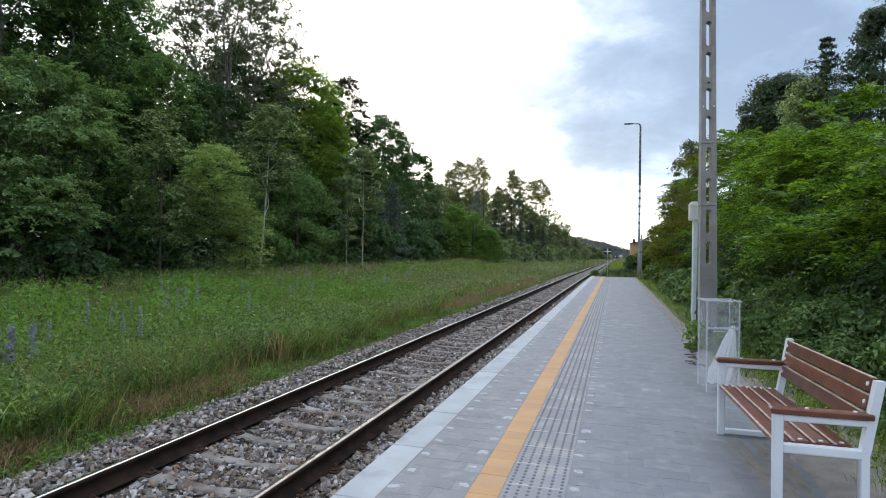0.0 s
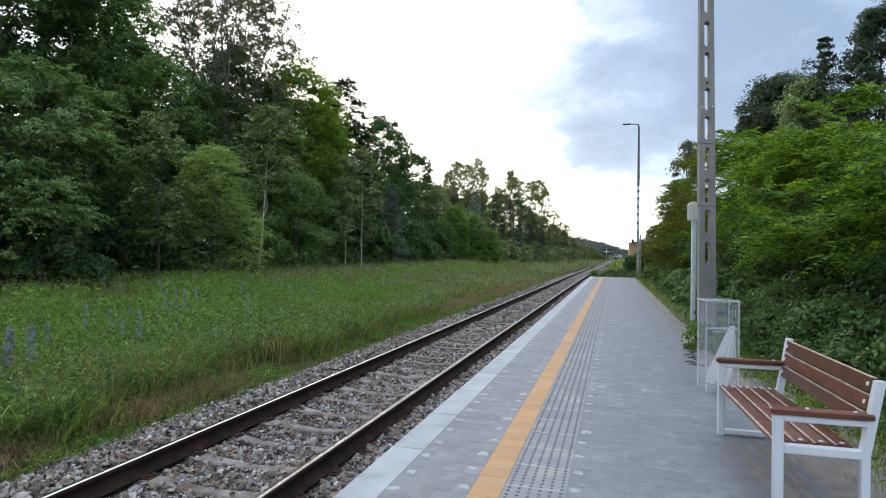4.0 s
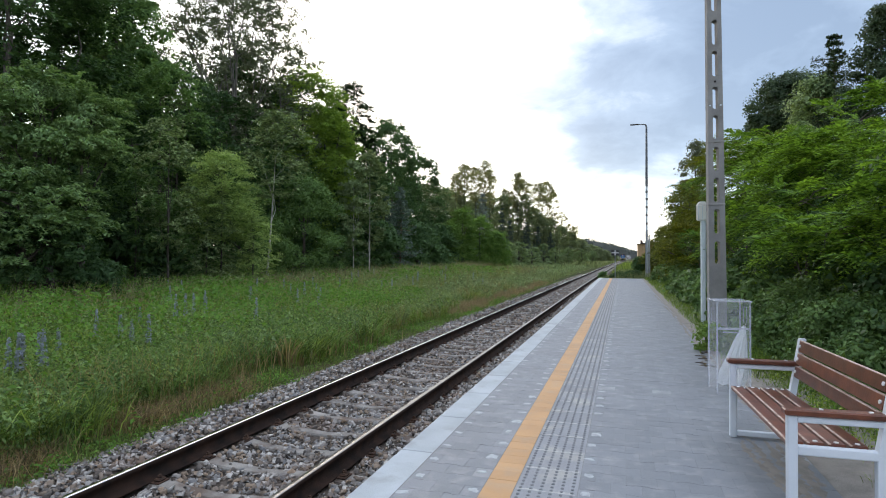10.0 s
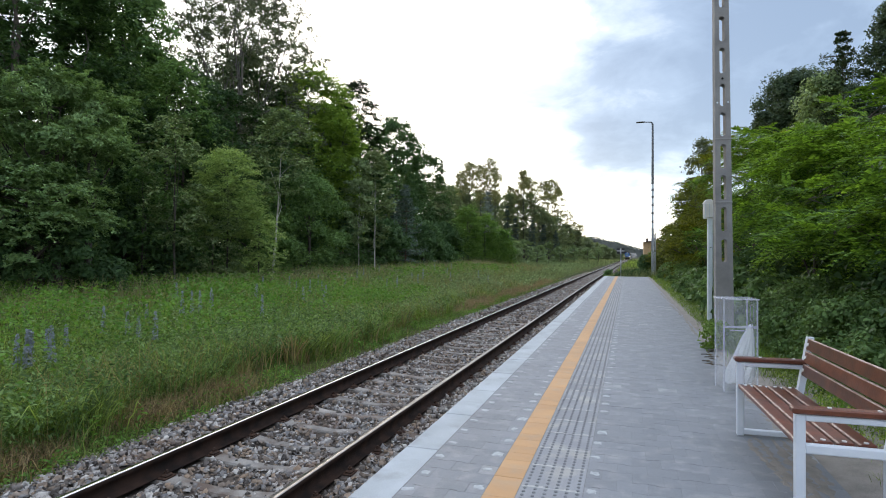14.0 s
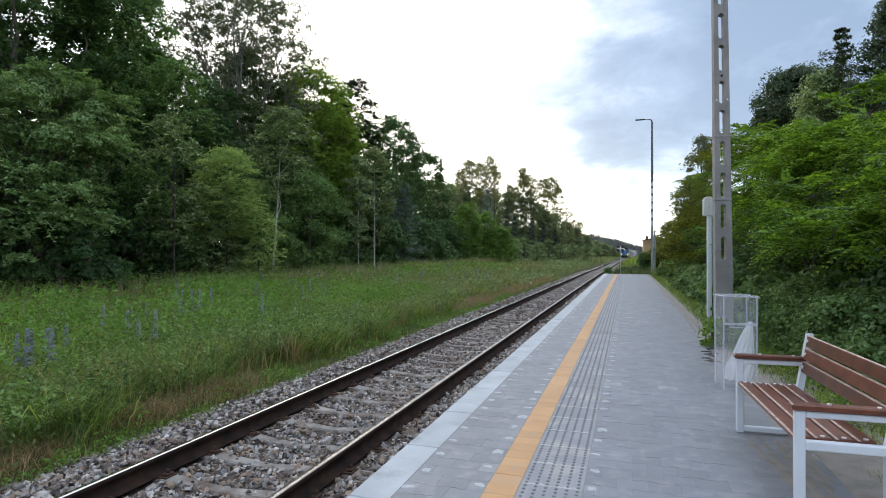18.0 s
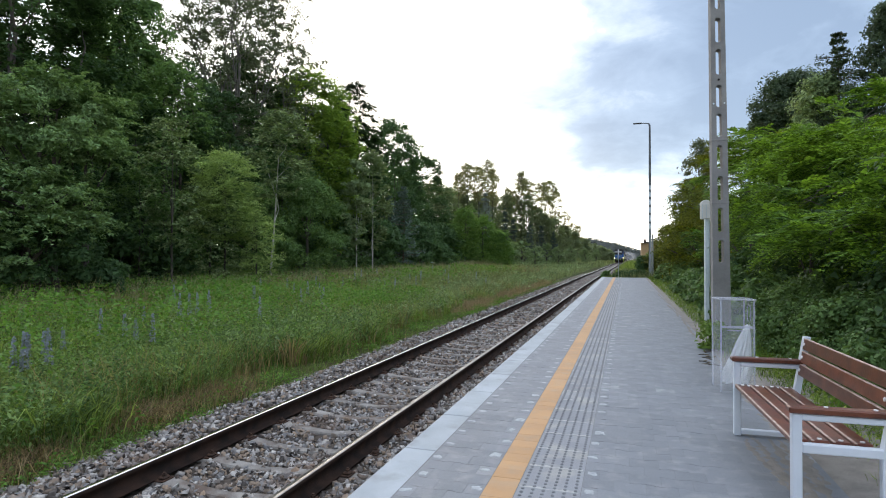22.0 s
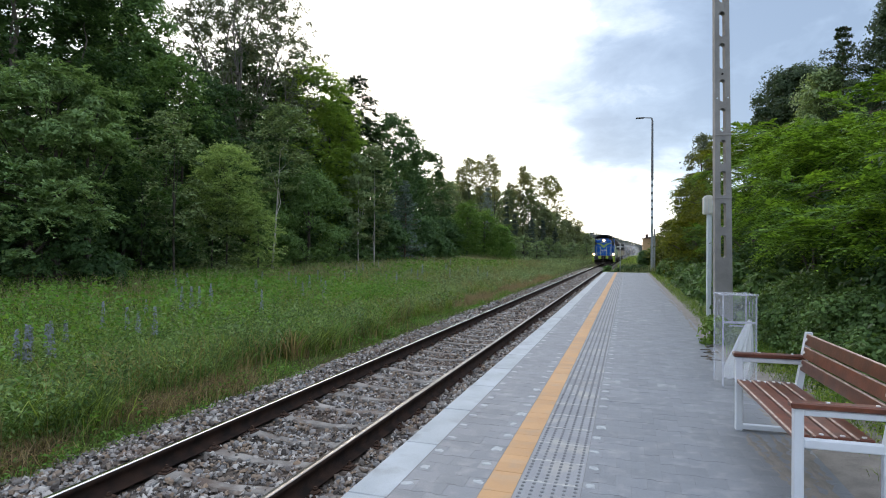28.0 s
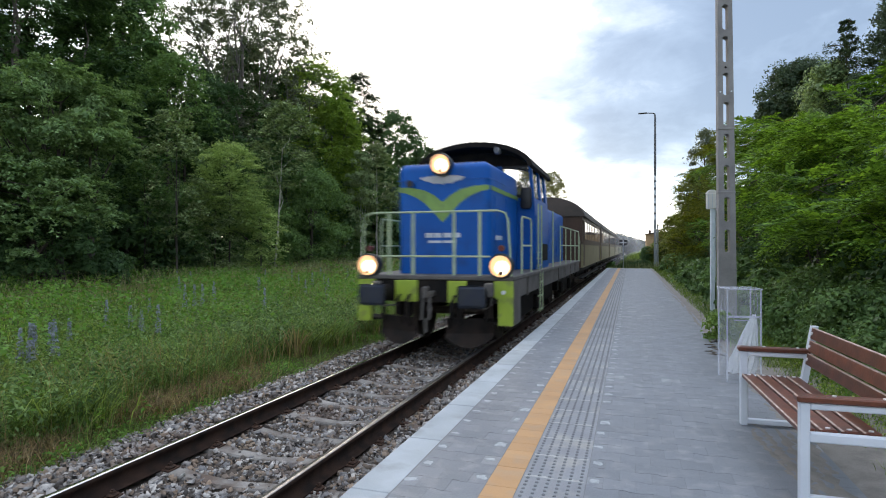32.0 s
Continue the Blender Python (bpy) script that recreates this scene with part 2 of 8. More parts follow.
def clear_mat(name, color, alpha, rough=0.15, through=0.0):
    """Clear plastic or thin haze: mostly see-through, with a little gloss and tint."""
    m = bpy.data.materials.new(name)
    m.use_nodes = True
    nt = m.node_tree
    N, L = nt.nodes.new, nt.links.new
    bs, out = nt.nodes["Principled BSDF"], nt.nodes["Material Output"]
    bs.inputs["Base Color"].default_value, bs.inputs["Roughness"].default_value = (*color, 1), rough
    tr, ms, no = N("ShaderNodeBsdfTransparent"), N("ShaderNodeMixShader"), N("ShaderNodeTexNoise")
    body = bs
    if through:
        body, tl = N("ShaderNodeMixShader"), N("ShaderNodeBsdfTranslucent")
        body.inputs[0].default_value, tl.inputs["Color"].default_value = through, (*color, 1)
        L(bs.outputs[0], body.inputs[1])
        L(tl.outputs[0], body.inputs[2])
    no.inputs["Scale"].default_value = 9
    mr = N("ShaderNodeMapRange")
    mr.inputs["To Min"].default_value, mr.inputs["To Max"].default_value = alpha * 0.85, alpha * 1.15
    L(no.outputs[0], mr.inputs["Value"])
    L(mr.outputs[0], ms.inputs[0])
    L(tr.outputs[0], ms.inputs[1])
    L(body.outputs[0], ms.inputs[2])
    L(ms.outputs[0], out.inputs["Surface"])
    return m


M_PAVER = mat("grey_paver", (0.176, 0.187, 0.206), (0.15, 0.161, 0.18), 0.55, scale=2.6, fine=90, bump=0.25, obrand=0.085, island=0.085, stain=(0.235, 0.24, 0.252), stain_scale=7, stain_at=(0.52, 0.74), grain=0.26, laid=True)
M_PAVER_PALE = mat("salt_bloomed_paver", (0.21, 0.216, 0.23), (0.27, 0.28, 0.295), 0.5, scale=6, fine=90, bump=0.25, mixlo=0.45, mixhi=0.60, laid=True)
M_SLAB = mat("pale_concrete_edge", (0.415, 0.445, 0.465), (0.345, 0.37, 0.385), 0.68, scale=2.6, fine=140, bump=0.3, obrand=0.05, stain=(0.29, 0.30, 0.305), stain_scale=4, grain=0.22, laid=True)
M_ORANGE = mat("yellow_paver", (0.49, 0.275, 0.118), (0.43, 0.24, 0.104), 0.62, scale=3, fine=150, bump=0.3, obrand=0.07, island=0.07, stain=(0.40, 0.27, 0.16), stain_scale=6, stain_at=(0.5, 0.8), laid=True)
M_TACT = mat("grey_tactile_slab", (0.245, 0.252, 0.268), (0.205, 0.212, 0.228), 0.6, scale=2, fine=150, bump=0.3, obrand=0.08, stain=(0.33, 0.315, 0.29), stain_scale=3, stain_at=(0.52, 0.7), laid=True)
M_MORTAR = mat("pale_mortar_smear", (0.43, 0.45, 0.465), (0.30, 0.31, 0.325), 0.7, scale=16, fine=120, bump=0.3, laid=True)
M_DUST = mat("pale_joint_dust", (0.46, 0.455, 0.44), (0.33, 0.328, 0.32), 0.8, scale=20, fine=150, bump=0.2, laid=True)
# darker than the slab: grime, plus the studs' shaded sides put into the tone
M_STUD = mat("grimy_shaded_stud", (0.195, 0.20, 0.21), (0.15, 0.155, 0.165), 0.8, scale=5, fine=150)
M_JOINT = mat("sand_joint", (0.19, 0.19, 0.196), (0.165, 0.165, 0.17), 0.95, scale=6, fine=200, bump=0.3)
M_CONC = mat("weathered_concrete", (0.28, 0.271, 0.264), (0.212, 0.203, 0.198), 0.9, scale=3, fine=90, bump=0.35, stain=(0.18, 0.172, 0.165), stain_scale=1.7)
M_SLEEPER = mat("sleeper_concrete", (0.30, 0.278, 0.25), (0.17, 0.15, 0.132), 0.9, scale=4.5, fine=90, bump=0.5, obrand=0.14, stain=(0.12, 0.085, 0.065), stain_scale=3.2, stain_at=(0.47, 0.66), grain=0.32, laid=True)
M_RAIL = mat("rusty_rail", (0.02, 0.015, 0.013), (0.048, 0.028, 0.02), 0.85, metal=0.0, scale=6, fine=120, bump=0.3, spec=0.12)
M_RAILTOP = mat("polished_rail_head", (0.72, 0.71, 0.70), (0.62, 0.61, 0.6), 0.22, metal=1.0, scale=4, fine=60, bump=0.03)
M_RAILDULL = mat("dull_rail_head", (0.37, 0.345, 0.325), (0.26, 0.235, 0.215), 0.33, metal=0.92, scale=5, fine=60, bump=0.05)
M_CLIP = mat("rusty_fastening", (0.08, 0.045, 0.03), (0.045, 0.03, 0.024), 0.9, scale=30, fine=160, spec=0.15, laid=True)
M_STONE = mat("ballast_stone", (0.39, 0.34, 0.29), (0.022, 0.017, 0.014), 0.9, scale=0.9, fine=60, bump=0.3, stain=(0.15, 0.088, 0.058), stain_scale=1.1, stain_at=(0.52, 0.85), grain=0.35,
              pieces=((0.03, 0.025, 0.022), (0.135, 0.115, 0.10), (0.29, 0.21, 0.145), (0.165, 0.163, 0.165), (0.32, 0.295, 0.272), (0.52, 0.485, 0.445)))
M_BED = mat("ballast_bed", (0.115, 0.094, 0.077), (0.06, 0.048, 0.04), 0.95, scale=22, fine=60, bump=0.8, spec=0.1)
M_SOIL = mat("grassy_soil", (0.045, 0.07, 0.018), (0.075, 0.062, 0.03), 0.95, scale=0.7, fine=40, bump=0.5, spec=0.05)
M_SAND = mat("sandy_margin", (0.275, 0.25, 0.225), (0.20, 0.182, 0.165), 0.95, scale=6, fine=120, bump=0.5, grain=0.3)
M_WHITE = mat("white_powder_coat", (0.64, 0.675, 0.735), (0.59, 0.625, 0.68), 0.42, scale=4, fine=60, bump=0.02, grain=0.03)
M_WOOD = mat("stained_wood", (0.155, 0.046, 0.023), (0.085, 0.027, 0.015), 0.38, scale=9, fine=70, bump=0.12, obrand=0.18, coat=0.08, spec=0.4, grain=0.25)
M_WORN = mat("worn_wood_edge", (0.52, 0.42, 0.36), (0.33, 0.22, 0.17), 0.8, scale=18, fine=90, bump=0.1)
M_GALV = mat("galvanised_steel", (0.42, 0.45, 0.48), (0.34, 0.37, 0.4), 0.45, metal=0.7, scale=9, fine=50, bump=0.05)
M_PALEPOST = mat("pale_blue_post", (0.68, 0.74, 0.78), (0.6, 0.66, 0.7), 0.5, metal=0.0, scale=6, fine=50, bump=0.04, grain=0.05)
M_LAMPPOST = mat("dull_lamp_post_steel", (0.15, 0.155, 0.165), (0.11, 0.115, 0.12), 0.6, metal=0.1, scale=9, fine=50, bump=0.05)
M_BOLT = mat("bright_bolt", (0.85, 0.85, 0.86), rough=0.35, metal=0.1)
M_CLEAR = clear_mat("clear_plastic", (0.75, 0.78, 0.82), 0.08)
M_CLEAREDGE = clear_mat("clear_plastic_edge", (0.80, 0.82, 0.92), 0.30)
M_BAG = clear_mat("thin_plastic_bag", (0.88, 0.9, 0.93), 0.5, 0.25)
M_BARK = mat("bark", (0.10, 0.085, 0.07), (0.055, 0.045, 0.04), 0.95, scale=3, fine=25, bump=0.8)
M_PALEBARK = mat("pale_bark", (0.58, 0.55, 0.50), (0.34, 0.32, 0.28), 0.9, scale=4, fine=25, bump=0.5)
M_ASHBARK = mat("grey_poplar_bark", (0.20, 0.185, 0.165), (0.12, 0.11, 0.10), 0.95, scale=3, fine=25, bump=0.6)
M_PINEBARK = mat("pine_bark", (0.16, 0.09, 0.055), (0.08, 0.055, 0.04), 0.95, scale=3, fine=25, bump=0.8)

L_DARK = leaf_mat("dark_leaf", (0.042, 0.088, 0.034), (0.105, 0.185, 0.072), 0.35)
# dark_leaf again, darkened so the shade inside foliage sits in the colour
L_DEEP = leaf_mat("shade_darkened_leaf", (0.032, 0.068, 0.028), (0.082, 0.148, 0.058), 0.34)
L_ASHEN = leaf_mat("ashen_poplar_leaf", (0.085, 0.105, 0.065), (0.175, 0.20, 0.125), 0.25)
L_HAZEL = leaf_mat("hazel_leaf", (0.075, 0.145, 0.045), (0.175, 0.285, 0.10), 0.42)
L_MID = leaf_mat("mid_leaf", (0.095, 0.175, 0.065), (0.185, 0.31, 0.115), 0.45)
L_MAPLE = leaf_mat("maple_leaf", (0.125, 0.215, 0.045), (0.26, 0.385, 0.08), 0.52)
L_WILLOW = leaf_mat("willow_leaf", (0.115, 0.20, 0.08), (0.255, 0.375, 0.165), 0.4)
L_BUSH = leaf_mat("yellow_green_leaf", (0.25, 0.36, 0.14), (0.39, 0.50, 0.21), 0.58, glowtint=(1.3, 1.25, 0.75))
L_GREY = leaf_mat("grey_green_leaf", (0.16, 0.23, 0.11), (0.26, 0.34, 0.17), 0.35)
L_LOCUST = leaf_mat("locust_leaf", (0.03, 0.088, 0.016), (0.198, 0.325, 0.042), 0.36, scale=0.9, vary=0.5)
# locust leaf warmed: low sun through the leaves is put into the colour
L_LOCUSTFAR = leaf_mat("glow_tinted_locust_leaf", (0.04, 0.07, 0.010), (0.185, 0.20, 0.03), 0.45, scale=0.6, vary=0.45)
L_UNDER = leaf_mat("bramble_leaf", (0.06, 0.115, 0.038), (0.17, 0.275, 0.095), 0.3, scale=1.2)
L_LEAFY = leaf_mat("broad_bush_leaf", (0.08, 0.165, 0.045), (0.21, 0.34, 0.09), 0.5)
L_SILVER = leaf_mat("silver_spruce_needle", (0.16, 0.21, 0.19), (0.27, 0.32, 0.30), 0.2)
L_SPRUCEDARK = leaf_mat("dusky_spruce_needle", (0.075, 0.105, 0.085), (0.14, 0.18, 0.15), 0.15)
L_PINE = leaf_mat("pine_needle", (0.016, 0.034, 0.014), (0.035, 0.06, 0.022), 0.2)
L_SPRUCE = leaf_mat("blue_spruce_needle", (0.09, 0.145, 0.12), (0.175, 0.235, 0.20), 0.15)
# pale and warm: distance haze and light from behind are in this colour
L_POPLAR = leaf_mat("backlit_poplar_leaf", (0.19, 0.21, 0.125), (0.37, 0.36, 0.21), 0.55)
L_GRASS = leaf_mat("grass_blade", (0.08, 0.145, 0.024), (0.28, 0.355, 0.09), 0.34, scale=0.9, vary=0.6)
L_DRY = leaf_mat("dry_grass_blade", (0.24, 0.19, 0.085), (0.34, 0.27, 0.14), 0.35, scale=0.6, vary=0.35)
L_RUST = leaf_mat("withered_grass_blade", (0.26, 0.18, 0.095), (0.36, 0.28, 0.15), 0.3, scale=0.8, vary=0.4)
L_WEED = leaf_mat("weed_leaf", (0.09, 0.19, 0.035), (0.17, 0.31, 0.065), 0.45, scale=0.6)
L_LUSH = leaf_mat("lush_grass_blade", (0.045, 0.11, 0.02), (0.19, 0.295, 0.085), 0.36, scale=0.9, vary=0.5)
L_VERGE = leaf_mat("verge_grass_blade", (0.075, 0.135, 0.03), (0.19, 0.27, 0.065), 0.3, scale=1.5, vary=0.4)
L_SAGE = leaf_mat("grey_green_herb", (0.115, 0.18, 0.08), (0.28, 0.36, 0.175), 0.32, scale=0.8, vary=0.4)
L_HERB = leaf_mat("blue_green_herb", (0.06, 0.12, 0.04), (0.22, 0.32, 0.12), 0.34, scale=1.1, vary=0.4)
L_SEED = leaf_mat("seeding_grass_blade", (0.25, 0.23, 0.13), (0.38, 0.34, 0.21), 0.3, scale=0.5, vary=0.3)
L_MARGIN = leaf_mat("margin_weed_leaf", (0.09, 0.17, 0.03), (0.27, 0.34, 0.075), 0.36, scale=2.0, vary=0.45)
L_BENT = leaf_mat("reddish_bent_grass", (0.24, 0.185, 0.115), (0.40, 0.30, 0.20), 0.3, scale=0.6, vary=0.35)
L_THATCH = leaf_mat("dark_thatch", (0.075, 0.058, 0.032), (0.20, 0.15, 0.085), 0.2, scale=1.2, vary=0.4)
L_MEADOW = leaf_mat("meadow_weed_leaf", (0.085, 0.16, 0.035), (0.21, 0.31, 0.075), 0.38, scale=1.1)
L_FIELD = leaf_mat("field_grass_blade", (0.12, 0.17, 0.07), (0.27, 0.30, 0.155), 0.32, scale=0.5, vary=0.45)
L_DARKSPRUCE = leaf_mat("dark_needle", (0.04, 0.07, 0.04), (0.085, 0.12, 0.065), 0.25)
# haze over the ridge is mixed into this slope's colour
M_FARHILL = mat("hazed_wooded_slope", (0.085, 0.092, 0.085), (0.105, 0.112, 0.1), 0.95, scale=0.12, fine=1.5, bump=0.0, spec=0.0)
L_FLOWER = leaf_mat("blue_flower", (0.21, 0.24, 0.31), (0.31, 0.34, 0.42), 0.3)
# far leaves greyed too, with the air's haze in their tone
L_FAR = leaf_mat("hazed_wood_leaf", (0.07, 0.082, 0.075), (0.105, 0.118, 0.10), 0.2)
# leaf green paled and greyed in place of distance haze
L_FARTREE = leaf_mat("hazed_leaf", (0.145, 0.19, 0.11), (0.275, 0.325, 0.185), 0.4)

M_BLUE = mat("blue_loco_paint", (0.004, 0.098, 0.40), (0.004, 0.082, 0.34), 0.42, scale=1.5, fine=40, bump=0.02, spec=0.25, stain=(0.012, 0.06, 0.21), stain_scale=2.5, stain_at=(0.55, 0.8), grain=0.06)
M_LIME = mat("lime_loco_paint", (0.33, 0.44, 0.035), (0.27, 0.37, 0.035), 0.5, scale=3, fine=40, bump=0.03, stain=(0.14, 0.15, 0.06), stain_scale=4, grain=0.05)
M_STRIPE = mat("green_stripe_paint", (0.22, 0.36, 0.085), (0.18, 0.30, 0.075), 0.5, scale=3, fine=40, bump=0.03, stain=(0.12, 0.18, 0.07), stain_scale=4, grain=0.06)
M_RAILING = mat("pale_green_railing", (0.42, 0.50, 0.30), (0.33, 0.4, 0.24), 0.5, scale=5, fine=40, bump=0.03, grain=0.05)
M_BLACK = mat("sooty_black", (0.009, 0.0085, 0.0085), (0.02, 0.016, 0.014), 0.75, scale=4, fine=50, bump=0.15, spec=0.15)
M_GUARD = mat("rusty_guard_plate", (0.014, 0.012, 0.012), (0.035, 0.025, 0.02), 0.75, scale=3, fine=50, bump=0.2, spec=0.2)
M_ROOF = mat("dark_cab_roof", (0.008, 0.007, 0.0068), (0.02, 0.0165, 0.014), 0.7, scale=3, fine=40, bump=0.1, spec=0.12)
M_FRAME = mat("dusty_grey_frame", (0.125, 0.115, 0.108), (0.075, 0.068, 0.062), 0.7, scale=3, fine=50, bump=0.15)
M_BUFFER = mat("worn_buffer", (0.015, 0.022, 0.042), (0.028, 0.032, 0.04), 0.6, metal=0.2, scale=5, fine=50, bump=0.1)
M_TYRE = mat("wheel_steel", (0.10, 0.085, 0.075), (0.06, 0.05, 0.045), 0.6, metal=0.5, scale=6, fine=60, bump=0.1)
M_GLASS = mat("dark_window_glass", (0.05, 0.055, 0.06), (0.035, 0.04, 0.045), 0.06, scale=2, fine=20, bump=0.0, spec=0.9, coat=0.4)
M_PANE = clear_mat("cab_glass", (0.45, 0.48, 0.5), 0.12, 0.05)
M_EMBLEM = mat("silver_emblem", (0.52, 0.53, 0.55), (0.4, 0.41, 0.43), 0.5, metal=0.4, scale=8, fine=80)
M_LETTER = mat("white_lettering", (0.62, 0.66, 0.72), rough=0.6, scale=8)
M_LAMPRIM = mat("black_lamp_rim", (0.02, 0.02, 0.022), rough=0.5, scale=6)
M_LAMP = glow_mat("lit_headlamp", (1.0, 0.58, 0.27), 0.95)
M_REFLECTOR = glow_mat("lit_reflector", (1.0, 0.80, 0.52), 3.6)
M_HOLDER = mat("dark_bulb_holder", (0.05, 0.02, 0.015), rough=0.6, scale=6)
M_BULB = glow_mat("lit_bulb", (1.0, 0.88, 0.66), 170.0)
M_COACHLOW = mat("cream_olive_paint", (0.24, 0.21, 0.12), (0.19, 0.17, 0.095), 0.5, scale=1.5, fine=40, bump=0.02, spec=0.3, grain=0.05)
M_COACHUP = mat("dark_brown_paint", (0.085, 0.05, 0.032), (0.06, 0.036, 0.024), 0.5, scale=1.5, fine=40, bump=0.02, spec=0.3, grain=0.05)
M_COACHROOF = mat("brown_coach_roof", (0.075, 0.055, 0.042), (0.05, 0.038, 0.03), 0.6, scale=2, fine=30, bump=0.1)
M_SIGNBLACK = mat("black_sign_face", (0.015, 0.015, 0.016), rough=0.5, scale=6)
M_SIGNWHITE = mat("white_sign_face", (0.8, 0.8, 0.8), rough=0.5, scale=6, grain=0.05)
M_CASE = leaf_mat("white_lamp_plastic", (0.82, 0.82, 0.82), (0.78, 0.78, 0.76), 0.55, 0.4, 3.0, 0.02, (1.0, 1.0, 0.95))
M_OCHRE = mat("ochre_render", (0.47, 0.31, 0.165), (0.40, 0.26, 0.14), 0.9, scale=0.8, fine=30, bump=0.1)
M_TILE = mat("red_roof_tile", (0.10, 0.07, 0.06), (0.075, 0.055, 0.05), 0.85, scale=2, fine=20, bump=0.3)
M_HAZE = clear_mat("exhaust_haze", (0.9, 0.9, 0.92), 0.06, 1.0, 0.7)


# ---- mesh helpers ----
class Geo:
    """Collects vertices and faces of one mesh."""

    def __init__(self):
        self.v, self.f = [], []

    def add(self, verts, faces):
        n = len(self.v)
        self.v.extend(tuple(p) for p in verts)
        self.f.extend(tuple(i + n for i in f) for f in faces)
        return self

    def box(self, x0, x1, y0, y1, z0, z1, c=0.0, m=None):
        """A box, its edges chamfered by c."""
        lo, hi = (x0, y0, z0), (x1, y1, z1)
        if c <= 0:
            v = [Vector((hi[0] if i & 1 else lo[0], hi[1] if i & 2 else lo[1], hi[2] if i & 4 else lo[2])) for i in range(8)]
            f = [(0, 2, 3, 1), (4, 5, 7, 6), (0, 1, 5, 4), (2, 6, 7, 3), (0, 4, 6, 2), (1, 3, 7, 5)]
        else:
            v, idx = [], {}
            for i in range(8):
                s = (i & 1, i >> 1 & 1, i >> 2 & 1)
                for a in range(3):
                    p = [(hi[k] if s[k] else lo[k]) + (0 if k == a else (-c if s[k] else c)) for k in range(3)]
                    idx[(i, a)] = len(v)
                    v.append(Vector(p))
            f = []
            for a in range(3):
                b, d = (a + 1) % 3, (a + 2) % 3
                for s in (0, 1):
                    ring = [(s << a) | (p << b) | (q << d) for p, q in ((0, 0), (1, 0), (1, 1), (0, 1))]
                    f.append(tuple(idx[(i, a)] for i in (ring if s else ring[::-1])))
                for p in (0, 1):
                    for q in (0, 1):
                        i0 = (p << b) | (q << d)
                        i1 = i0 | (1 << a)
                        quad = (idx[(i0, b)], idx[(i1, b)], idx[(i1, d)], idx[(i0, d)])
                        f.append(quad if p == q else quad[::-1])
            for i in range(8):
                tri = (idx[(i, 0)], idx[(i, 1)], idx[(i, 2)])
                f.append(tri if bin(i).count("1") % 2 else tri[::-1])
        if m is not None:
            v = [m @ p for p in v]
        return self.add(v, f)

    def tube(self, pts, radii, n=8, cap=True):
        """A tapered tube along the points."""
        pts = [Vector(p) for p in pts]
        if not hasattr(radii, "__len__"):
            radii = [radii] * len(pts)
        v, f = [], []
        for i, p in enumerate(pts):
            d = (pts[min(i + 1, len(pts) - 1)] - pts[max(i - 1, 0)]).normalized()
            up = Vector((0, 0, 1)) if abs(d.z) < 0.9 else Vector((1, 0, 0))
            a = d.cross(up).normalized()
            b = d.cross(a)
            for k in range(n):
                t = 2 * math.pi * k / n
                v.append(p + (a * math.cos(t) + b * math.sin(t)) * radii[i])
        for i in range(len(pts) - 1):
            for k in range(n):
                k2 = (k + 1) % n
                f.append((i * n + k, i * n + k2, (i + 1) * n + k2, (i + 1) * n + k))
        if cap:
            f.append(tuple(range(n)))
            f.append(tuple(range((len(pts) - 1) * n, len(pts) * n))[::-1])
        return self.add(v, f)

    def extrude(self, outline, axis, a, b, m=None):
        """A closed outline of 2D points, extruded along an axis from a to b."""
        n = len(outline)

        def at(p, q, w):
            return Vector((w, p, q) if axis == 0 else (p, w, q) if axis == 1 else (p, q, w))
        v = [at(p, q, a) for p, q in outline] + [at(p, q, b) for p, q in outline]
        if m is not None:
            v = [m @ p for p in v]
        f = [(i, (i + 1) % n, n + (i + 1) % n, n + i) for i in range(n)]
        return self.add(v, f + [tuple(range(n))[::-1], tuple(range(n, 2 * n))])

    def mesh(self, name, material, smooth=False, fix=True):
        me = bpy.data.meshes.new(name)
        me.from_pydata([tuple(p) for p in self.v], [], self.f)
        if fix:
            bm = bmesh.new()
            bm.from_mesh(me)
            bmesh.ops.recalc_face_normals(bm, faces=bm.faces)
            bm.to_mesh(me)
            bm.free()
        me.materials.append(material)
        if smooth:
            me.shade_smooth()
            me.set_sharp_from_angle(angle=radians(40))
        return me


def part(name, g, material, parent, label="", smooth=False):
    """One mesh object under a thing or under a part."""
    ob = new(name, g.mesh(name, material, smooth))
    ob.parent = parent
    return tagged(ob, label)


def thing(name, m, label, category, group=""):
    ob = new(name)
    ob.empty_display_size = 0.2
    ob.matrix_basis = m
    return tagged(ob, label, category, group)


def np_mesh(name, v, f, material, smooth=False):
    """A mesh from arrays: v (n, 3) and faces of one length (m, k)."""
    me = bpy.data.meshes.new(name)
    k = f.shape[1]
    me.vertices.add(len(v))
    me.vertices.foreach_set("co", np.ascontiguousarray(v, dtype=np.float32).ravel())
    me.loops.add(len(f) * k)
    me.loops.foreach_set("vertex_index", np.ascontiguousarray(f, dtype=np.int32).ravel())
    me.polygons.add(len(f))
    me.polygons.foreach_set("loop_start", np.arange(0, len(f) * k, k, dtype=np.int32))
    me.polygons.foreach_set("loop_total", np.full(len(f), k, dtype=np.int32))
    me.update(calc_edges=True)
    me.materials.append(material)
    if smooth:
        me.shade_smooth()
    return me


def smooth01(a):
    a = np.clip(a, 0, 1)
    return a * a * (3 - 2 * a)


# ---- the plan ----
TRACK_X, RAIL_Z = -3.31, -0.306
EDGE_X, RIGHT_X, END_Y = -1.673, 1.35, 43.8


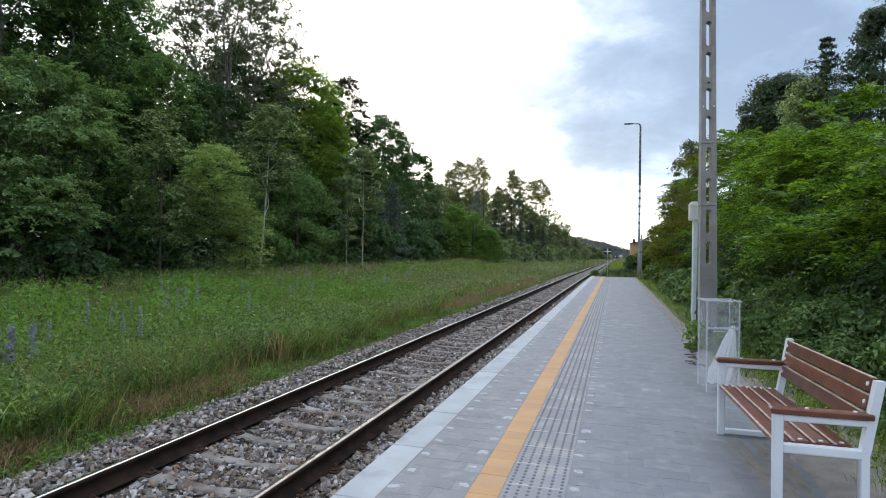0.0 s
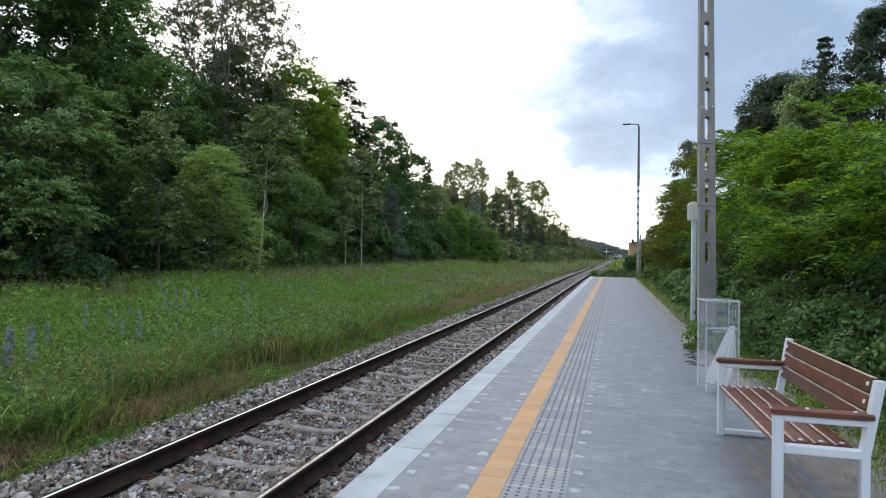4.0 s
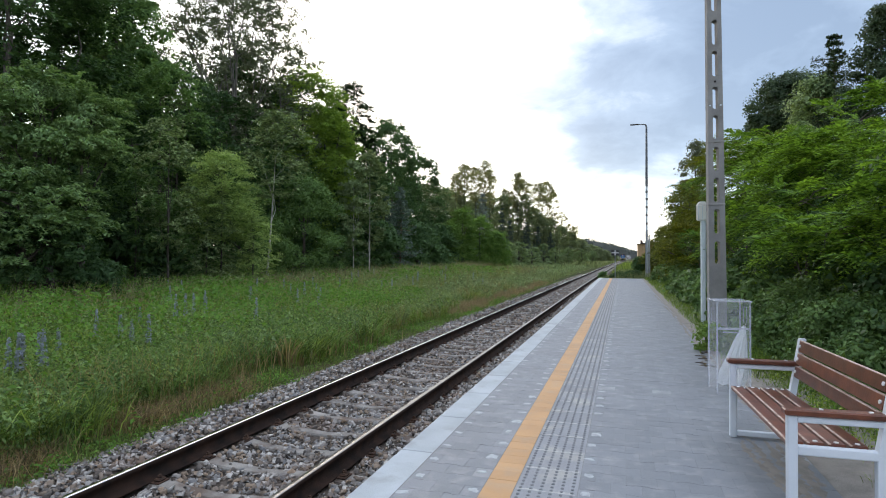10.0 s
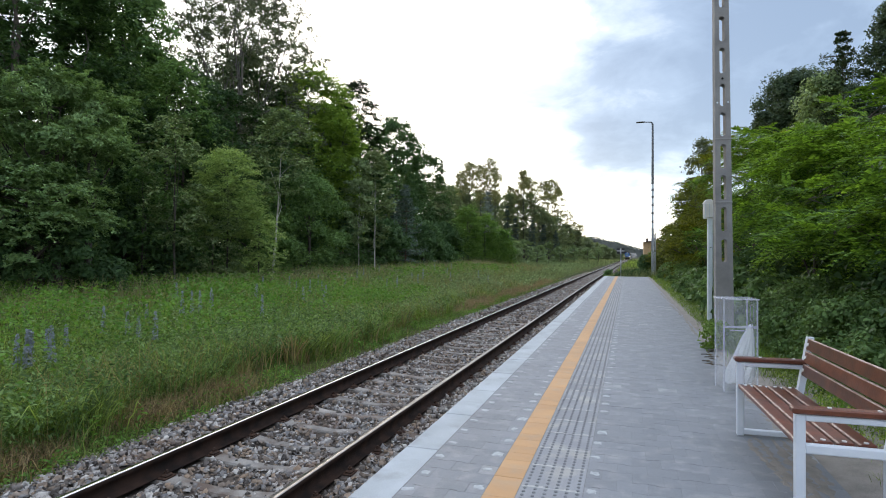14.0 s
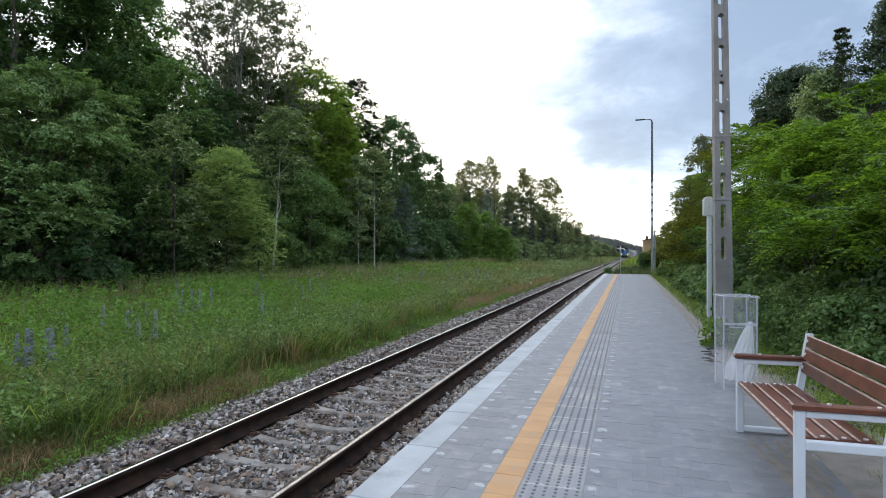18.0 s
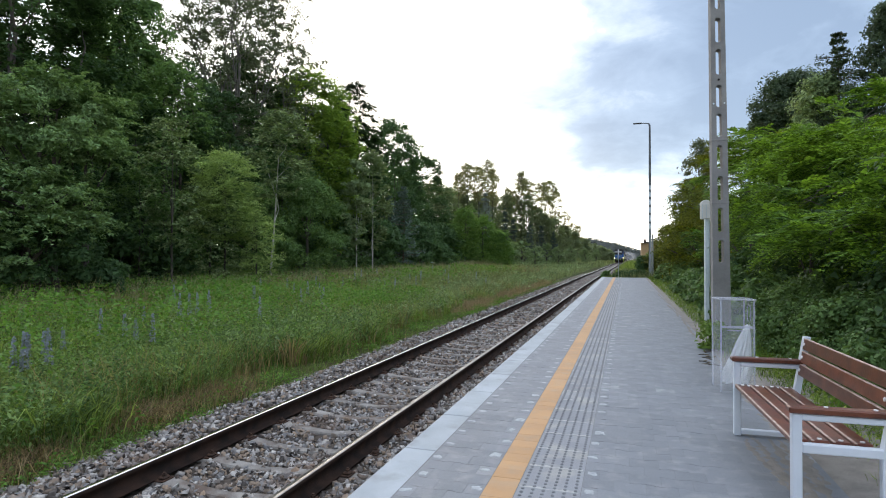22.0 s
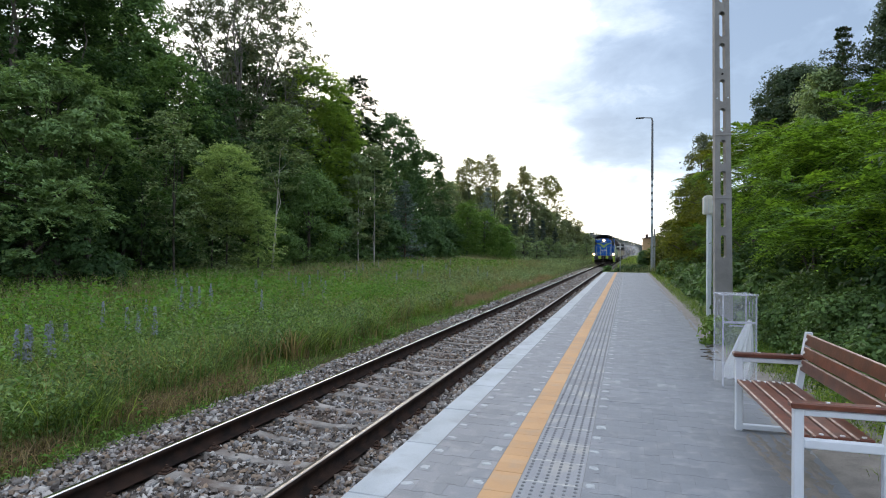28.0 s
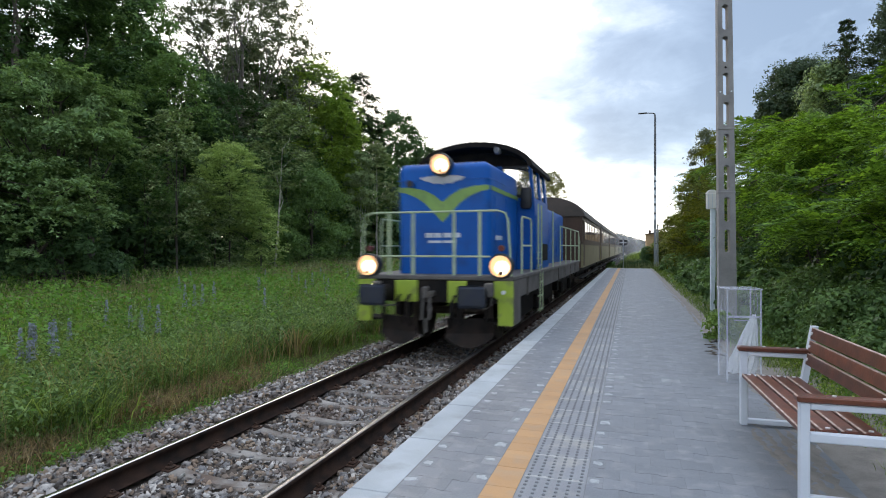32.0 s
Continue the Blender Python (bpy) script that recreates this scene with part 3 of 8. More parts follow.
def track_x(y):
    """The line runs straight beside the platform, then bears slightly to the right behind it."""
    d = np.asarray(y, float) - 45
    return TRACK_X + 0.0054 * (d + np.sqrt(d * d + 400))


def ground_z(x, y):
    """Height of the ground: a low bank with the field to one side, the station's level ground to the other."""
    x, y = np.asarray(x, float), np.asarray(y, float)
    u = x - track_x(y)
    left = -0.56 + 0.80 * smooth01((-u - 2.2) / 16) * (0.3 + 0.7 * np.clip(y / 70, 0, 1)) + 0.9 * smooth01((-u - 22) / 40)
    right = -0.75 + 0.60 * smooth01((u - 1.9) / 1.2)
    mid = np.full_like(u, -0.75)
    z = np.where(u < -1.6, left, np.where(u > 1.9, right, mid))
    z = z + 0.05 * np.sin(x * 1.3 + 0.4 * y) * np.sin(0.9 * y) * smooth01((np.abs(u) - 3) / 4)
    far = smooth01((np.hypot(x, y) - 250) / 400)
    return z * (1 - far) - 0.6 * far


def grid_lines(inner, outer, step, ratio):
    a = [0.0]
    while a[-1] < outer:
        a.append(a[-1] + (step if a[-1] < inner else step * ratio ** (len(a) - inner / step)))
    return np.array(a)


xs = grid_lines(32, 4200, 0.5, 1.16)
xs = np.unique(np.concatenate([-xs, xs]))
ys = np.unique(np.concatenate([-grid_lines(6, 4200, 0.8, 1.35), grid_lines(70, 4200, 0.8, 1.13)]))
gx, gy = np.meshgrid(xs, ys)
gv = np.stack([gx, gy, ground_z(gx, gy)], -1).reshape(-1, 3)
i0 = (np.arange(len(ys) - 1)[:, None] * len(xs) + np.arange(len(xs) - 1)[None]).ravel()
gf = np.stack([i0, i0 + 1, i0 + 1 + len(xs), i0 + len(xs)], -1)
ground = new("ground", np_mesh("ground", gv, gf, M_SOIL, True))
tagged(ground, "grassy field soil beside a railway line", "ground", kind="structure")

# ---- track: ballast, sleepers, rails ----
track_ys = np.concatenate([np.arange(-14, 60, 1.0), np.arange(60, 260, 5.0), np.arange(260, 701, 20.0)])


def sweep(profile, ys_, lift=0.0):
    """Sweeps a closed profile of (across, up) along the track."""
    prof = np.array(profile)
    v = np.concatenate([np.stack([track_x(y) + prof[:, 0], np.full(len(prof), y), prof[:, 1] + lift], -1) for y in ys_])
    n, m = len(prof), len(ys_)
    i, k = np.meshgrid(np.arange(m - 1), np.arange(n), indexing="ij")
    f = np.stack([i * n + k, i * n + (k + 1) % n, (i + 1) * n + (k + 1) % n, (i + 1) * n + k], -1).reshape(-1, 4)
    return v, f


v, f = sweep([(-2.1, -0.80), (-1.55, -0.50), (-0.85, -0.508), (-0.55, -0.525), (0, -0.56), (0.55, -0.525), (0.85, -0.508), (1.45, -0.525), (1.64, -0.80)], track_ys)
tagged(new("ballast_bed", np_mesh("ballast_bed", v, f, M_BED)), "dark stony bed under the railway track", "ballast", kind="structure")

RAIL_PROFILE = [(-0.075, -0.172), (0.075, -0.172), (0.075, -0.158), (0.012, -0.14), (0.010, -0.052), (0.034, -0.040), (0.036, -0.012), (0.030, -0.004),
                (-0.030, -0.004), (-0.036, -0.012), (-0.034, -0.040), (-0.010, -0.052), (-0.012, -0.14), (-0.075, -0.158)]
for side in (-0.7525, 0.7525):
    rail = thing("rail", pose(0, 0, 0), "rust-brown steel rail with a polished running surface on sleepers", "rail", "rails of the track")
    for nm, prof, mt in (("rail_body", RAIL_PROFILE, M_RAIL), ("running_surface", [(-0.031, -0.006), (0.031, -0.006), (0.026, 0.0), (-0.026, 0.0)], M_RAILTOP if side < 0 else M_RAILDULL)):
        v, f = sweep([(side + a, RAIL_Z + b) for a, b in prof], track_ys)
        ob = new(nm, np_mesh(nm, v, f, mt, False))
        ob.parent = rail
        tagged(ob, "polished steel strip" if mt is M_RAILTOP else "dull worn steel strip" if mt is M_RAILDULL else "")

SLEEPER_Y0, SLEEPER_STEP = 4.70, 0.605


def sleeper_body(g, m=None):
    """A pre-stressed sleeper: raised rail seats, a waisted and lowered middle, sloping flanks."""
    stations = [(-1.25, 0.26, -0.04), (-1.05, 0.28, -0.005), (-0.60, 0.28, 0.0), (-0.42, 0.24, -0.022), (0.0, 0.20, -0.045), (0.42, 0.24, -0.022), (0.60, 0.28, 0.0), (1.05, 0.28, -0.005), (1.25, 0.26, -0.04)]
    v, f = [], []
    for x, w, top in stations:
        t = w * 0.34
        v += [Vector((x, -w / 2, -0.2)), Vector((x, -t, top - 0.015)), Vector((x, -t + 0.015, top)), Vector((x, t - 0.015, top)), Vector((x, t, top - 0.015)), Vector((x, w / 2, -0.2))]
    if m is not None:
        v = [m @ p for p in v]
    for i in range(len(stations) - 1):
        for k in range(6):
            f.append((i * 6 + k, i * 6 + (k + 1) % 6, i * 6 + 6 + (k + 1) % 6, i * 6 + 6 + k))
    n = len(stations) * 6
    f += [tuple(range(6)), tuple(range(n - 6, n))]
    return g.add(v, f)


def fastening():
    """A spring clip on each side of the rail foot with its bolt and a base plate."""
    g = Geo()
    g.box(-0.16, 0.16, -0.07, 0.07, 0.0, 0.014, 0.004)
    for s in (-1, 1):
        g.box(s * 0.115 - 0.035, s * 0.115 + 0.035, -0.045, 0.045, 0.012, 0.038, 0.012)
        g.tube([(s * 0.115, 0, 0.03), (s * 0.115, 0, 0.068)], 0.013, 6)
        g.tube([(s * 0.115, 0, 0.04), (s * 0.115, 0, 0.056)], 0.022, 6)
    return g


def first_sleeper():
    ob = thing("sleeper", pose(track_x(SLEEPER_Y0), SLEEPER_Y0, -0.484), "weathered concrete railway sleeper set in ballast", "sleeper", "sleepers of the track")
    part("sleeper_body", sleeper_body(Geo()), M_SLEEPER, ob)
    me = None
    for s in (-0.7525, 0.7525):
        c = part("fastening", fastening(), M_CLIP, ob, "rusty rail clip and bolt") if me is None else new("fastening", me)
        me = c.data
        c.parent = ob
        tagged(c, "rusty rail clip and bolt")
        c.location = (s, 0, 0.0)
    return ob


sleeper = first_sleeper()
for k in range(-28, 66):
    if k:
        y = SLEEPER_Y0 + k * SLEEPER_STEP
        copy_thing(sleeper, pose(float(track_x(y)), y, -0.484 + random.uniform(-0.006, 0.006), 0, 0, random.uniform(-0.6, 0.6)))
g = Geo()
for k in range(66, 420):
    y = SLEEPER_Y0 + k * SLEEPER_STEP
    sleeper_body(g, pose(float(track_x(y)), y, -0.484))
tagged(new("far_sleepers", g.mesh("far_sleepers", M_SLEEPER)), "row of concrete sleepers far down the line", "sleepers", kind="stuff")


def stones(name, n, rng, xr, yr, size, z_of, label):
    """Crushed stones: skewed eight-sided lumps lying on the bed."""
    y = yr[0] + (yr[1] - yr[0]) * rng.random(n) ** 1.5
    u = rng.uniform(xr[0], xr[1], n)
    keep = np.abs(np.abs(u) - 0.7525) > 0.1
    # sleepers show bare in the middle of the four-foot
    ph = np.abs(((y - SLEEPER_Y0) / SLEEPER_STEP + 0.5) % 1 - 0.5) * SLEEPER_STEP
    # and their edges are ragged where stones have rolled onto them
    rag = 0.095 + 0.028 * np.sin(u * 5.1 + np.floor(y / SLEEPER_STEP + 0.5) * 2.7) + rng.uniform(-0.03, 0.02, n)
    keep &= ~((ph < rag) & (np.abs(u) < 0.90) & (rng.random(n) > 0.12))
    keep &= ~((ph < 0.10) & (np.abs(u) >= 0.90) & (np.abs(u) < 1.25) & (rng.random(n) > 0.4))
    y, u, ph = y[keep], u[keep], ph[keep]
    n = len(y)
    s = size * rng.uniform(0.5, 1.7, n) ** 1.1
    z = z_of(u) + s * 0.15 + rng.normal(0, 0.008, n) + 0.014 * (ph < 0.13)
    base = (1, 1, 0.8) * np.array([(-1, -1, -0.7), (1, -1, -0.7), (1, 1, -0.7), (-1, 1, -0.7), (-0.7, -0.7, 0.6), (0.7, -0.7, 0.6), (0.7, 0.7, 0.6), (-0.7, 0.7, 0.6)], float) * 0.8
    v = base[None] + rng.normal(0, 0.33, (n, 8, 3))
    v = v * (s[:, None, None] * 0.5) * rng.uniform(0.65, 1.3, (n, 1, 3))
    a, tip = rng.uniform(0, 6.283, n), rng.normal(0, 0.5, n)
    for i0, i1, ang in ((0, 2, tip), (0, 1, a)):
        c, sn = np.cos(ang)[:, None], np.sin(ang)[:, None]
        v[..., i0], v[..., i1] = v[..., i0] * c - v[..., i1] * sn, v[..., i0] * sn + v[..., i1] * c
    v += np.stack([track_x(y) + u, y, z], -1)[:, None]
    quad = np.array([(4, 5, 6, 7), (0, 1, 5, 4), (1, 2, 6, 5), (2, 3, 7, 6), (3, 0, 4, 7)])
    f = (quad[None] + 8 * np.arange(n)[:, None, None]).reshape(-1, 4)
    tagged(new(name, np_mesh(name, v.reshape(-1, 3), f, M_STONE)), label, "stones", kind="stuff")


def bed_z(u):
    return np.interp(u, [-2.6, -2.0, -1.5, -0.85, -0.55, 0, 0.55, 0.85, 1.45, 1.62], [-0.68, -0.58, -0.487, -0.495, -0.519, -0.558, -0.519, -0.495, -0.508, -0.7])


rng = np.random.default_rng(5)
stones("ballast_stones", 3500, rng, (-2.0, 1.6), (1.5, -13), 0.065, bed_z, "grey and brown crushed stone ballast round the sleepers")
stones("ballast_stones", 38000, rng, (-2.0, 1.6), (1.5, 16), 0.0365, bed_z, "grey and brown crushed stone ballast round the sleepers")
stones("ballast_stones", 10000, rng, (-2.0, 1.6), (15, 70), 0.062, bed_z, "grey crushed stone ballast further down the line")

# ---- platform ----
platform = new("platform", None)
tagged(platform, "new block-paved railway platform with a yellow line and tactile strip", "platform", kind="structure")
g = Geo().box(EDGE_X + 0.05, RIGHT_X, -12, END_Y, -0.9, -0.075)
g.box(EDGE_X + 0.26, RIGHT_X, -12, END_Y, -0.075, -0.0018)
part("platform_base", g, M_JOINT, platform, "sand bed and concrete body")
g = Geo().box(EDGE_X + 0.02, EDGE_X + 0.12, -12, END_Y, -0.95, -0.10, 0.01)
part("edge_wall", g, M_CONC, platform, "concrete edge wall")


def piece(dx, dy, h=0.075, c=0.0012):
    """One paving block with chamfered top edges; centred, its top at zero."""
    a, b = dx / 2 - 0.0005, dy / 2 - 0.0005
    v = [(-a, -b, -h), (a, -b, -h), (a, b, -h), (-a, b, -h), (-a, -b, -c), (a, -b, -c), (a, b, -c), (-a, b, -c),
         (-a + c, -b + c, 0), (a - c, -b + c, 0), (a - c, b - c, 0), (-a + c, b - c, 0)]
    f = [(8, 9, 10, 11)]
    for k in range(4):
        k2 = (k + 1) % 4
        f += [(k, k2, 4 + k2, 4 + k), (4 + k, 4 + k2, 8 + k2, 8 + k)]
    return v, f


def lay(name, mesh_, x, y, z=0.0, label=""):
    ob = new(name, mesh_)
    ob.location = (x, y, z)
    ob.parent = platform
    return tagged(ob, label)


slab_me = Geo().box(-0.137, 0.137, -0.497, 0.497, -0.12, 0.0, 0.008).mesh("edge_slab", M_SLAB)
for k in range(57):
    y = -11.5 + k
    if y < END_Y:
        lay("edge_slab", slab_me, EDGE_X + 0.137, y + 0.22, random.uniform(-0.002, 0.002))

tile_g = Geo().add(*piece(0.4, 0.4))
stud_g, rib_g = Geo(), Geo()
for a in range(6):
    for b in range(7):
        stud_g.tube([(-0.166 + a * 0.0665, -0.17 + b * 0.0567, -0.002), (-0.166 + a * 0.0665, -0.17 + b * 0.0567, 0.006)], [0.014, 0.010], 6)
    rib_g.box(-0.166 + a * 0.0665 - 0.011, -0.166 + a * 0.0665 + 0.011, -0.195, 0.195, -0.002, 0.006, 0.003)
dust_me = []
for k in range(3):
    dg = Geo()
    for i in range(14):
        x0, w0 = -0.19 + i * 0.027, random.uniform(0.008, 0.036)
        dg.add([(x0, -0.199, 0.0012), (x0 + 0.027, -0.199, 0.0012), (x0 + 0.027, -0.199 + w0, 0.0012), (x0, -0.199 + w0, 0.0012)], [(0, 1, 2, 3)])
    dust_me.append(dg.mesh("joint_dust", M_DUST))
tile_me, stud_me, rib_me = tile_g.mesh("tactile_tile", M_TACT), stud_g.mesh("studs", M_STUD), rib_g.mesh("ribs", M_STUD)
for k in range(-44, 95):
    y = 6.14 + 0.2 + 0.4 * k
    if y < END_Y - 0.15:
        t_ob = lay("tactile_tile", tile_me, -0.472, y, random.uniform(-0.0015, 0.0015))
        o = new("studs" if k < 0 else "ribs", stud_me if k < 0 else rib_me)
        o.parent = t_ob
        if y > 2:
            d = new("joint_dust", dust_me[k % 3])
            d.parent = t_ob

ROW = 0.165
near_y0, near_y1 = 3.0, 5.9


def h_block(h=0.07, c=0.001, e=0.007):
    """One interlocking block, wide at its ends and narrow at its waist, which nests with the rows beside it."""
    a, b = 0.0995, ROW / 2 - 0.0005
    ring = [(-a, -b - e), (-0.06, -b - e), (-0.04, -b + e), (0.04, -b + e), (0.06, -b - e), (a, -b - e)]
    ring += [(-p, -q) for p, q in ring]
    v = [(p, q, -h) for p, q in ring] + [(p, q, -c) for p, q in ring]
    v += [(p - math.copysign(c, p), q - math.copysign(c, q), 0) for p, q in ring]
    f = [tuple(range(24, 36))]
    for k in range(12):
        k2 = (k + 1) % 12
        f += [(k, k2, 12 + k2, 12 + k), (12 + k, 12 + k2, 24 + k2, 24 + k)]
    return v, f


paver_me = {}
for nm, mt in (("plain", M_PAVER), ("pale", M_PAVER_PALE)):
    paver_me[nm] = Geo().add(*h_block()).mesh("paver", mt)
paver_me["yellow"] = Geo().add(*piece(0.2, ROW)).mesh("paver", M_ORANGE)
rest = {"plain": Geo(), "pale": Geo(), "yellow": Geo()}
prng = random.Random(3)
patch_me = []
for k in range(8):
    # an irregular smear of mortar, filling the gap beside a half block
    pg, n = Geo(), 14
    rx, ry = prng.uniform(0.028, 0.05), prng.uniform(0.022, 0.055)
    ring = [(rx * prng.uniform(0.65, 1.2) * math.copysign(abs(math.cos(t)) ** 0.6, math.cos(t)), ry * prng.uniform(0.65, 1.2) * math.copysign(abs(math.sin(t)) ** 0.6, math.sin(t))) for t in [6.283 * i / n for i in range(n)]]
    pg.add([(p, q, -0.001) for p, q in ring] + [(p * 0.8, q * 0.8, 0.0022) for p, q in ring], [tuple(range(n, 2 * n))] + [(i, (i + 1) % n, n + (i + 1) % n, n + i) for i in range(n)])
    patch_me.append(pg.mesh("mortar_patch", M_MORTAR))
far_patches = Geo()


def pave(x, y, kind, w=0.2):
    z = prng.uniform(-0.0012, 0.0008) * (1 if y < 8 else 0.4)
    full = w == 0.2
    if near_y0 < y < near_y1 and full:
        lay("paver", paver_me[kind], x, y, z)
    else:
        pv, pf = h_block() if full and kind != "yellow" and 1.5 < y < 9 else piece(w, ROW)
        if len(pf) == 9:
            pf = [pf[0]] + pf[2::2]
        rest[kind].add([(a + x, b + y, c + z) for a, b, c in pv], pf)


def smear(x, y):
    """Mortar beside a half block, not everywhere and never twice alike."""
    x, y, me = x + prng.uniform(-0.012, 0.012), y + prng.uniform(-0.02, 0.02), prng.choice(patch_me)
    if 3.0 < y < 16 and prng.random() < 0.88:
        lay("mortar_patch", me, x, y, 0.0008).rotation_euler.z = prng.uniform(-0.3, 0.3)
    elif 16 <= y < 34 and prng.random() < 0.7:
        far_patches.add([(v_.co.x + x, v_.co.y + y, v_.co.z) for v_ in me.vertices], [tuple(p_.vertices) for p_ in me.polygons])


row = 0
y = -11.9
while y < END_Y - 0.08:
    for x0, x1, both in ((EDGE_X + 0.276, -0.878, True), (-0.270, RIGHT_X, False)):
        x, first = x0, True
        while x < x1 - 0.02:
            w = min(0.1 if (first and row % 2) else 0.2, x1 - x)
            w = x1 - x if x1 - x - w < 0.03 else w
            w = round(w, 3)
            pave(x + w / 2, y, "pale" if prng.random() < 0.02 else "plain", w)
            if w < 0.15 and ((first and row % 2) or (both and x > x0 + 0.3)):
                smear(x + w / 2, y)
            x += w
            first = False
    pave(-0.776, y, "yellow", 0.2)
    y += ROW
    row += 1
tagged(new("mortar_patches", far_patches.mesh("mortar_patches", M_MORTAR, fix=False)), "pale mortar smears on the paving further along", "mortar", kind="stuff")
for nm, mt, lab in (("plain", M_PAVER, "grey paving blocks further along"), ("pale", M_PAVER_PALE, "pale blotched paving blocks"), ("yellow", M_ORANGE, "yellow paving blocks further along")):
    me = rest[nm].mesh("paving_blocks", mt, fix=False)
    ob = new("paving_blocks", me)
    ob.parent = platform
    tagged(ob, lab, kind="stuff")

# sandy margin behind the platform, with drifts blown onto the blocks
v, f = [], []
n = 120
for i in range(n + 1):
    y = -12 + i * (56 / n)
    a = RIGHT_X - 0.03 + 0.02 * math.sin(y * 1.7) + 0.02 * math.sin(y * 4.3)
    for k, (dx, z) in enumerate(((-0.02, -0.012), (0.10, 0.002), (0.5, 0.012), (1.0, 0.0), (1.9, -0.16))):
        v.append((a + dx, y, z + (0.004 * math.sin(y * 6 + k) if k > 1 else 0)))
for i in range(n):
    for k in range(4):
        f.append((i * 5 + k, i * 5 + k + 1, i * 5 + k + 6, i * 5 + k + 5))
margin = new("sand_margin", np_mesh("sand_margin", np.array(v), np.array(f), M_SAND, True))
tagged(margin, "bare sandy strip along the back of the platform", "ground", kind="structure")


# ---- platform furniture ----
def bench():
    """Two white steel loop frames with wooden arm rests, four seat boards and three back boards."""
    ob = thing("bench", pose(0.92, 4.64, 0, 0, 0, 1.9), "white steel bench with brown wooden slats on the platform", "bench")
    for yy, drop in ((-0.80, 0.026), (0.76, 0.0)):
        a, b = yy - 0.026, yy + 0.026
        arm_z, top = 0.624 - drop, 0.855 - drop
        part("side_frame", Geo().box(-0.012, 0.042, a, b, 0, arm_z, 0.006)                                   # front leg
             .box(0.041, 0.475, a + 0.001, b - 0.001, 0.015, 0.055, 0.006)                                   # floor bar
             .box(0.041, 0.46, a + 0.001, b - 0.001, 0.37, 0.424, 0.006)                                     # seat bar
             .box(0.041, 0.508, a + 0.001, b - 0.001, arm_z - 0.038, arm_z - 0.001, 0.006)                   # arm bar
             .box(0.442, 0.49, a, b, 0, 0.405, 0.006)                                                       # back leg
             .extrude([(0.442, 0.40), (0.49, 0.40), (0.565, top), (0.518, top)], 1, a, b), M_WHITE, ob, "white square-tube loop frame")
        arm = part("arm_rest", Geo().box(-0.03, 0.508, yy - 0.04, yy + 0.04, arm_z + 0.003, arm_z + 0.041, 0.008), M_WOOD, ob, "varnished brown wooden arm rest")
        for bx in (0.17, 0.42):
            part("bolt", Geo().tube([(bx, yy, arm_z + 0.037), (bx, yy, arm_z + 0.047)], 0.012, 8), M_BOLT, arm, "bright bolt head")
    for i in range(4):
        x0 = -0.005 + i * 0.110
        s = part("seat_slat", Geo().box(x0, x0 + 0.094, -0.773, 0.733, 0.404, 0.436, 0.006), M_WOOD, ob, "brown wooden seat board")
        part("worn_edge", Geo().box(x0 + 0.0005, x0 + 0.015, -0.772, 0.732, 0.430, 0.4374, 0.002), M_WORN, s, "pale worn front edge")
        for yy in (-0.74, 0.70):
            part("bolt", Geo().tube([(x0 + 0.05, yy, 0.434), (x0 + 0.05, yy, 0.441)], 0.014, 8), M_BOLT, s, "bright bolt head")
    lean = pose(0.460, 0, 0.42, 0, 9.6, 0)
    for i in range(3):
        z0 = 0.122 + i * 0.107
        s = part("back_slat", Geo().box(-0.016, 0.016, -0.772, 0.732, z0, z0 + 0.092, 0.006, lean), M_WOOD, ob, "brown wooden back board")
        part("worn_edge", Geo().box(-0.0165, 0.010, -0.771, 0.731, z0 + 0.085, z0 + 0.0934, 0.002, lean), M_WORN, s, "pale worn upper edge")
        for yb in (-0.74, 0.70):
            part("bolt", Geo().tube([lean @ Vector((-0.014, yb, z0 + 0.046)), lean @ Vector((-0.023, yb, z0 + 0.046))], 0.013, 8), M_BOLT, s, "bright bolt head")
    return ob


bench()


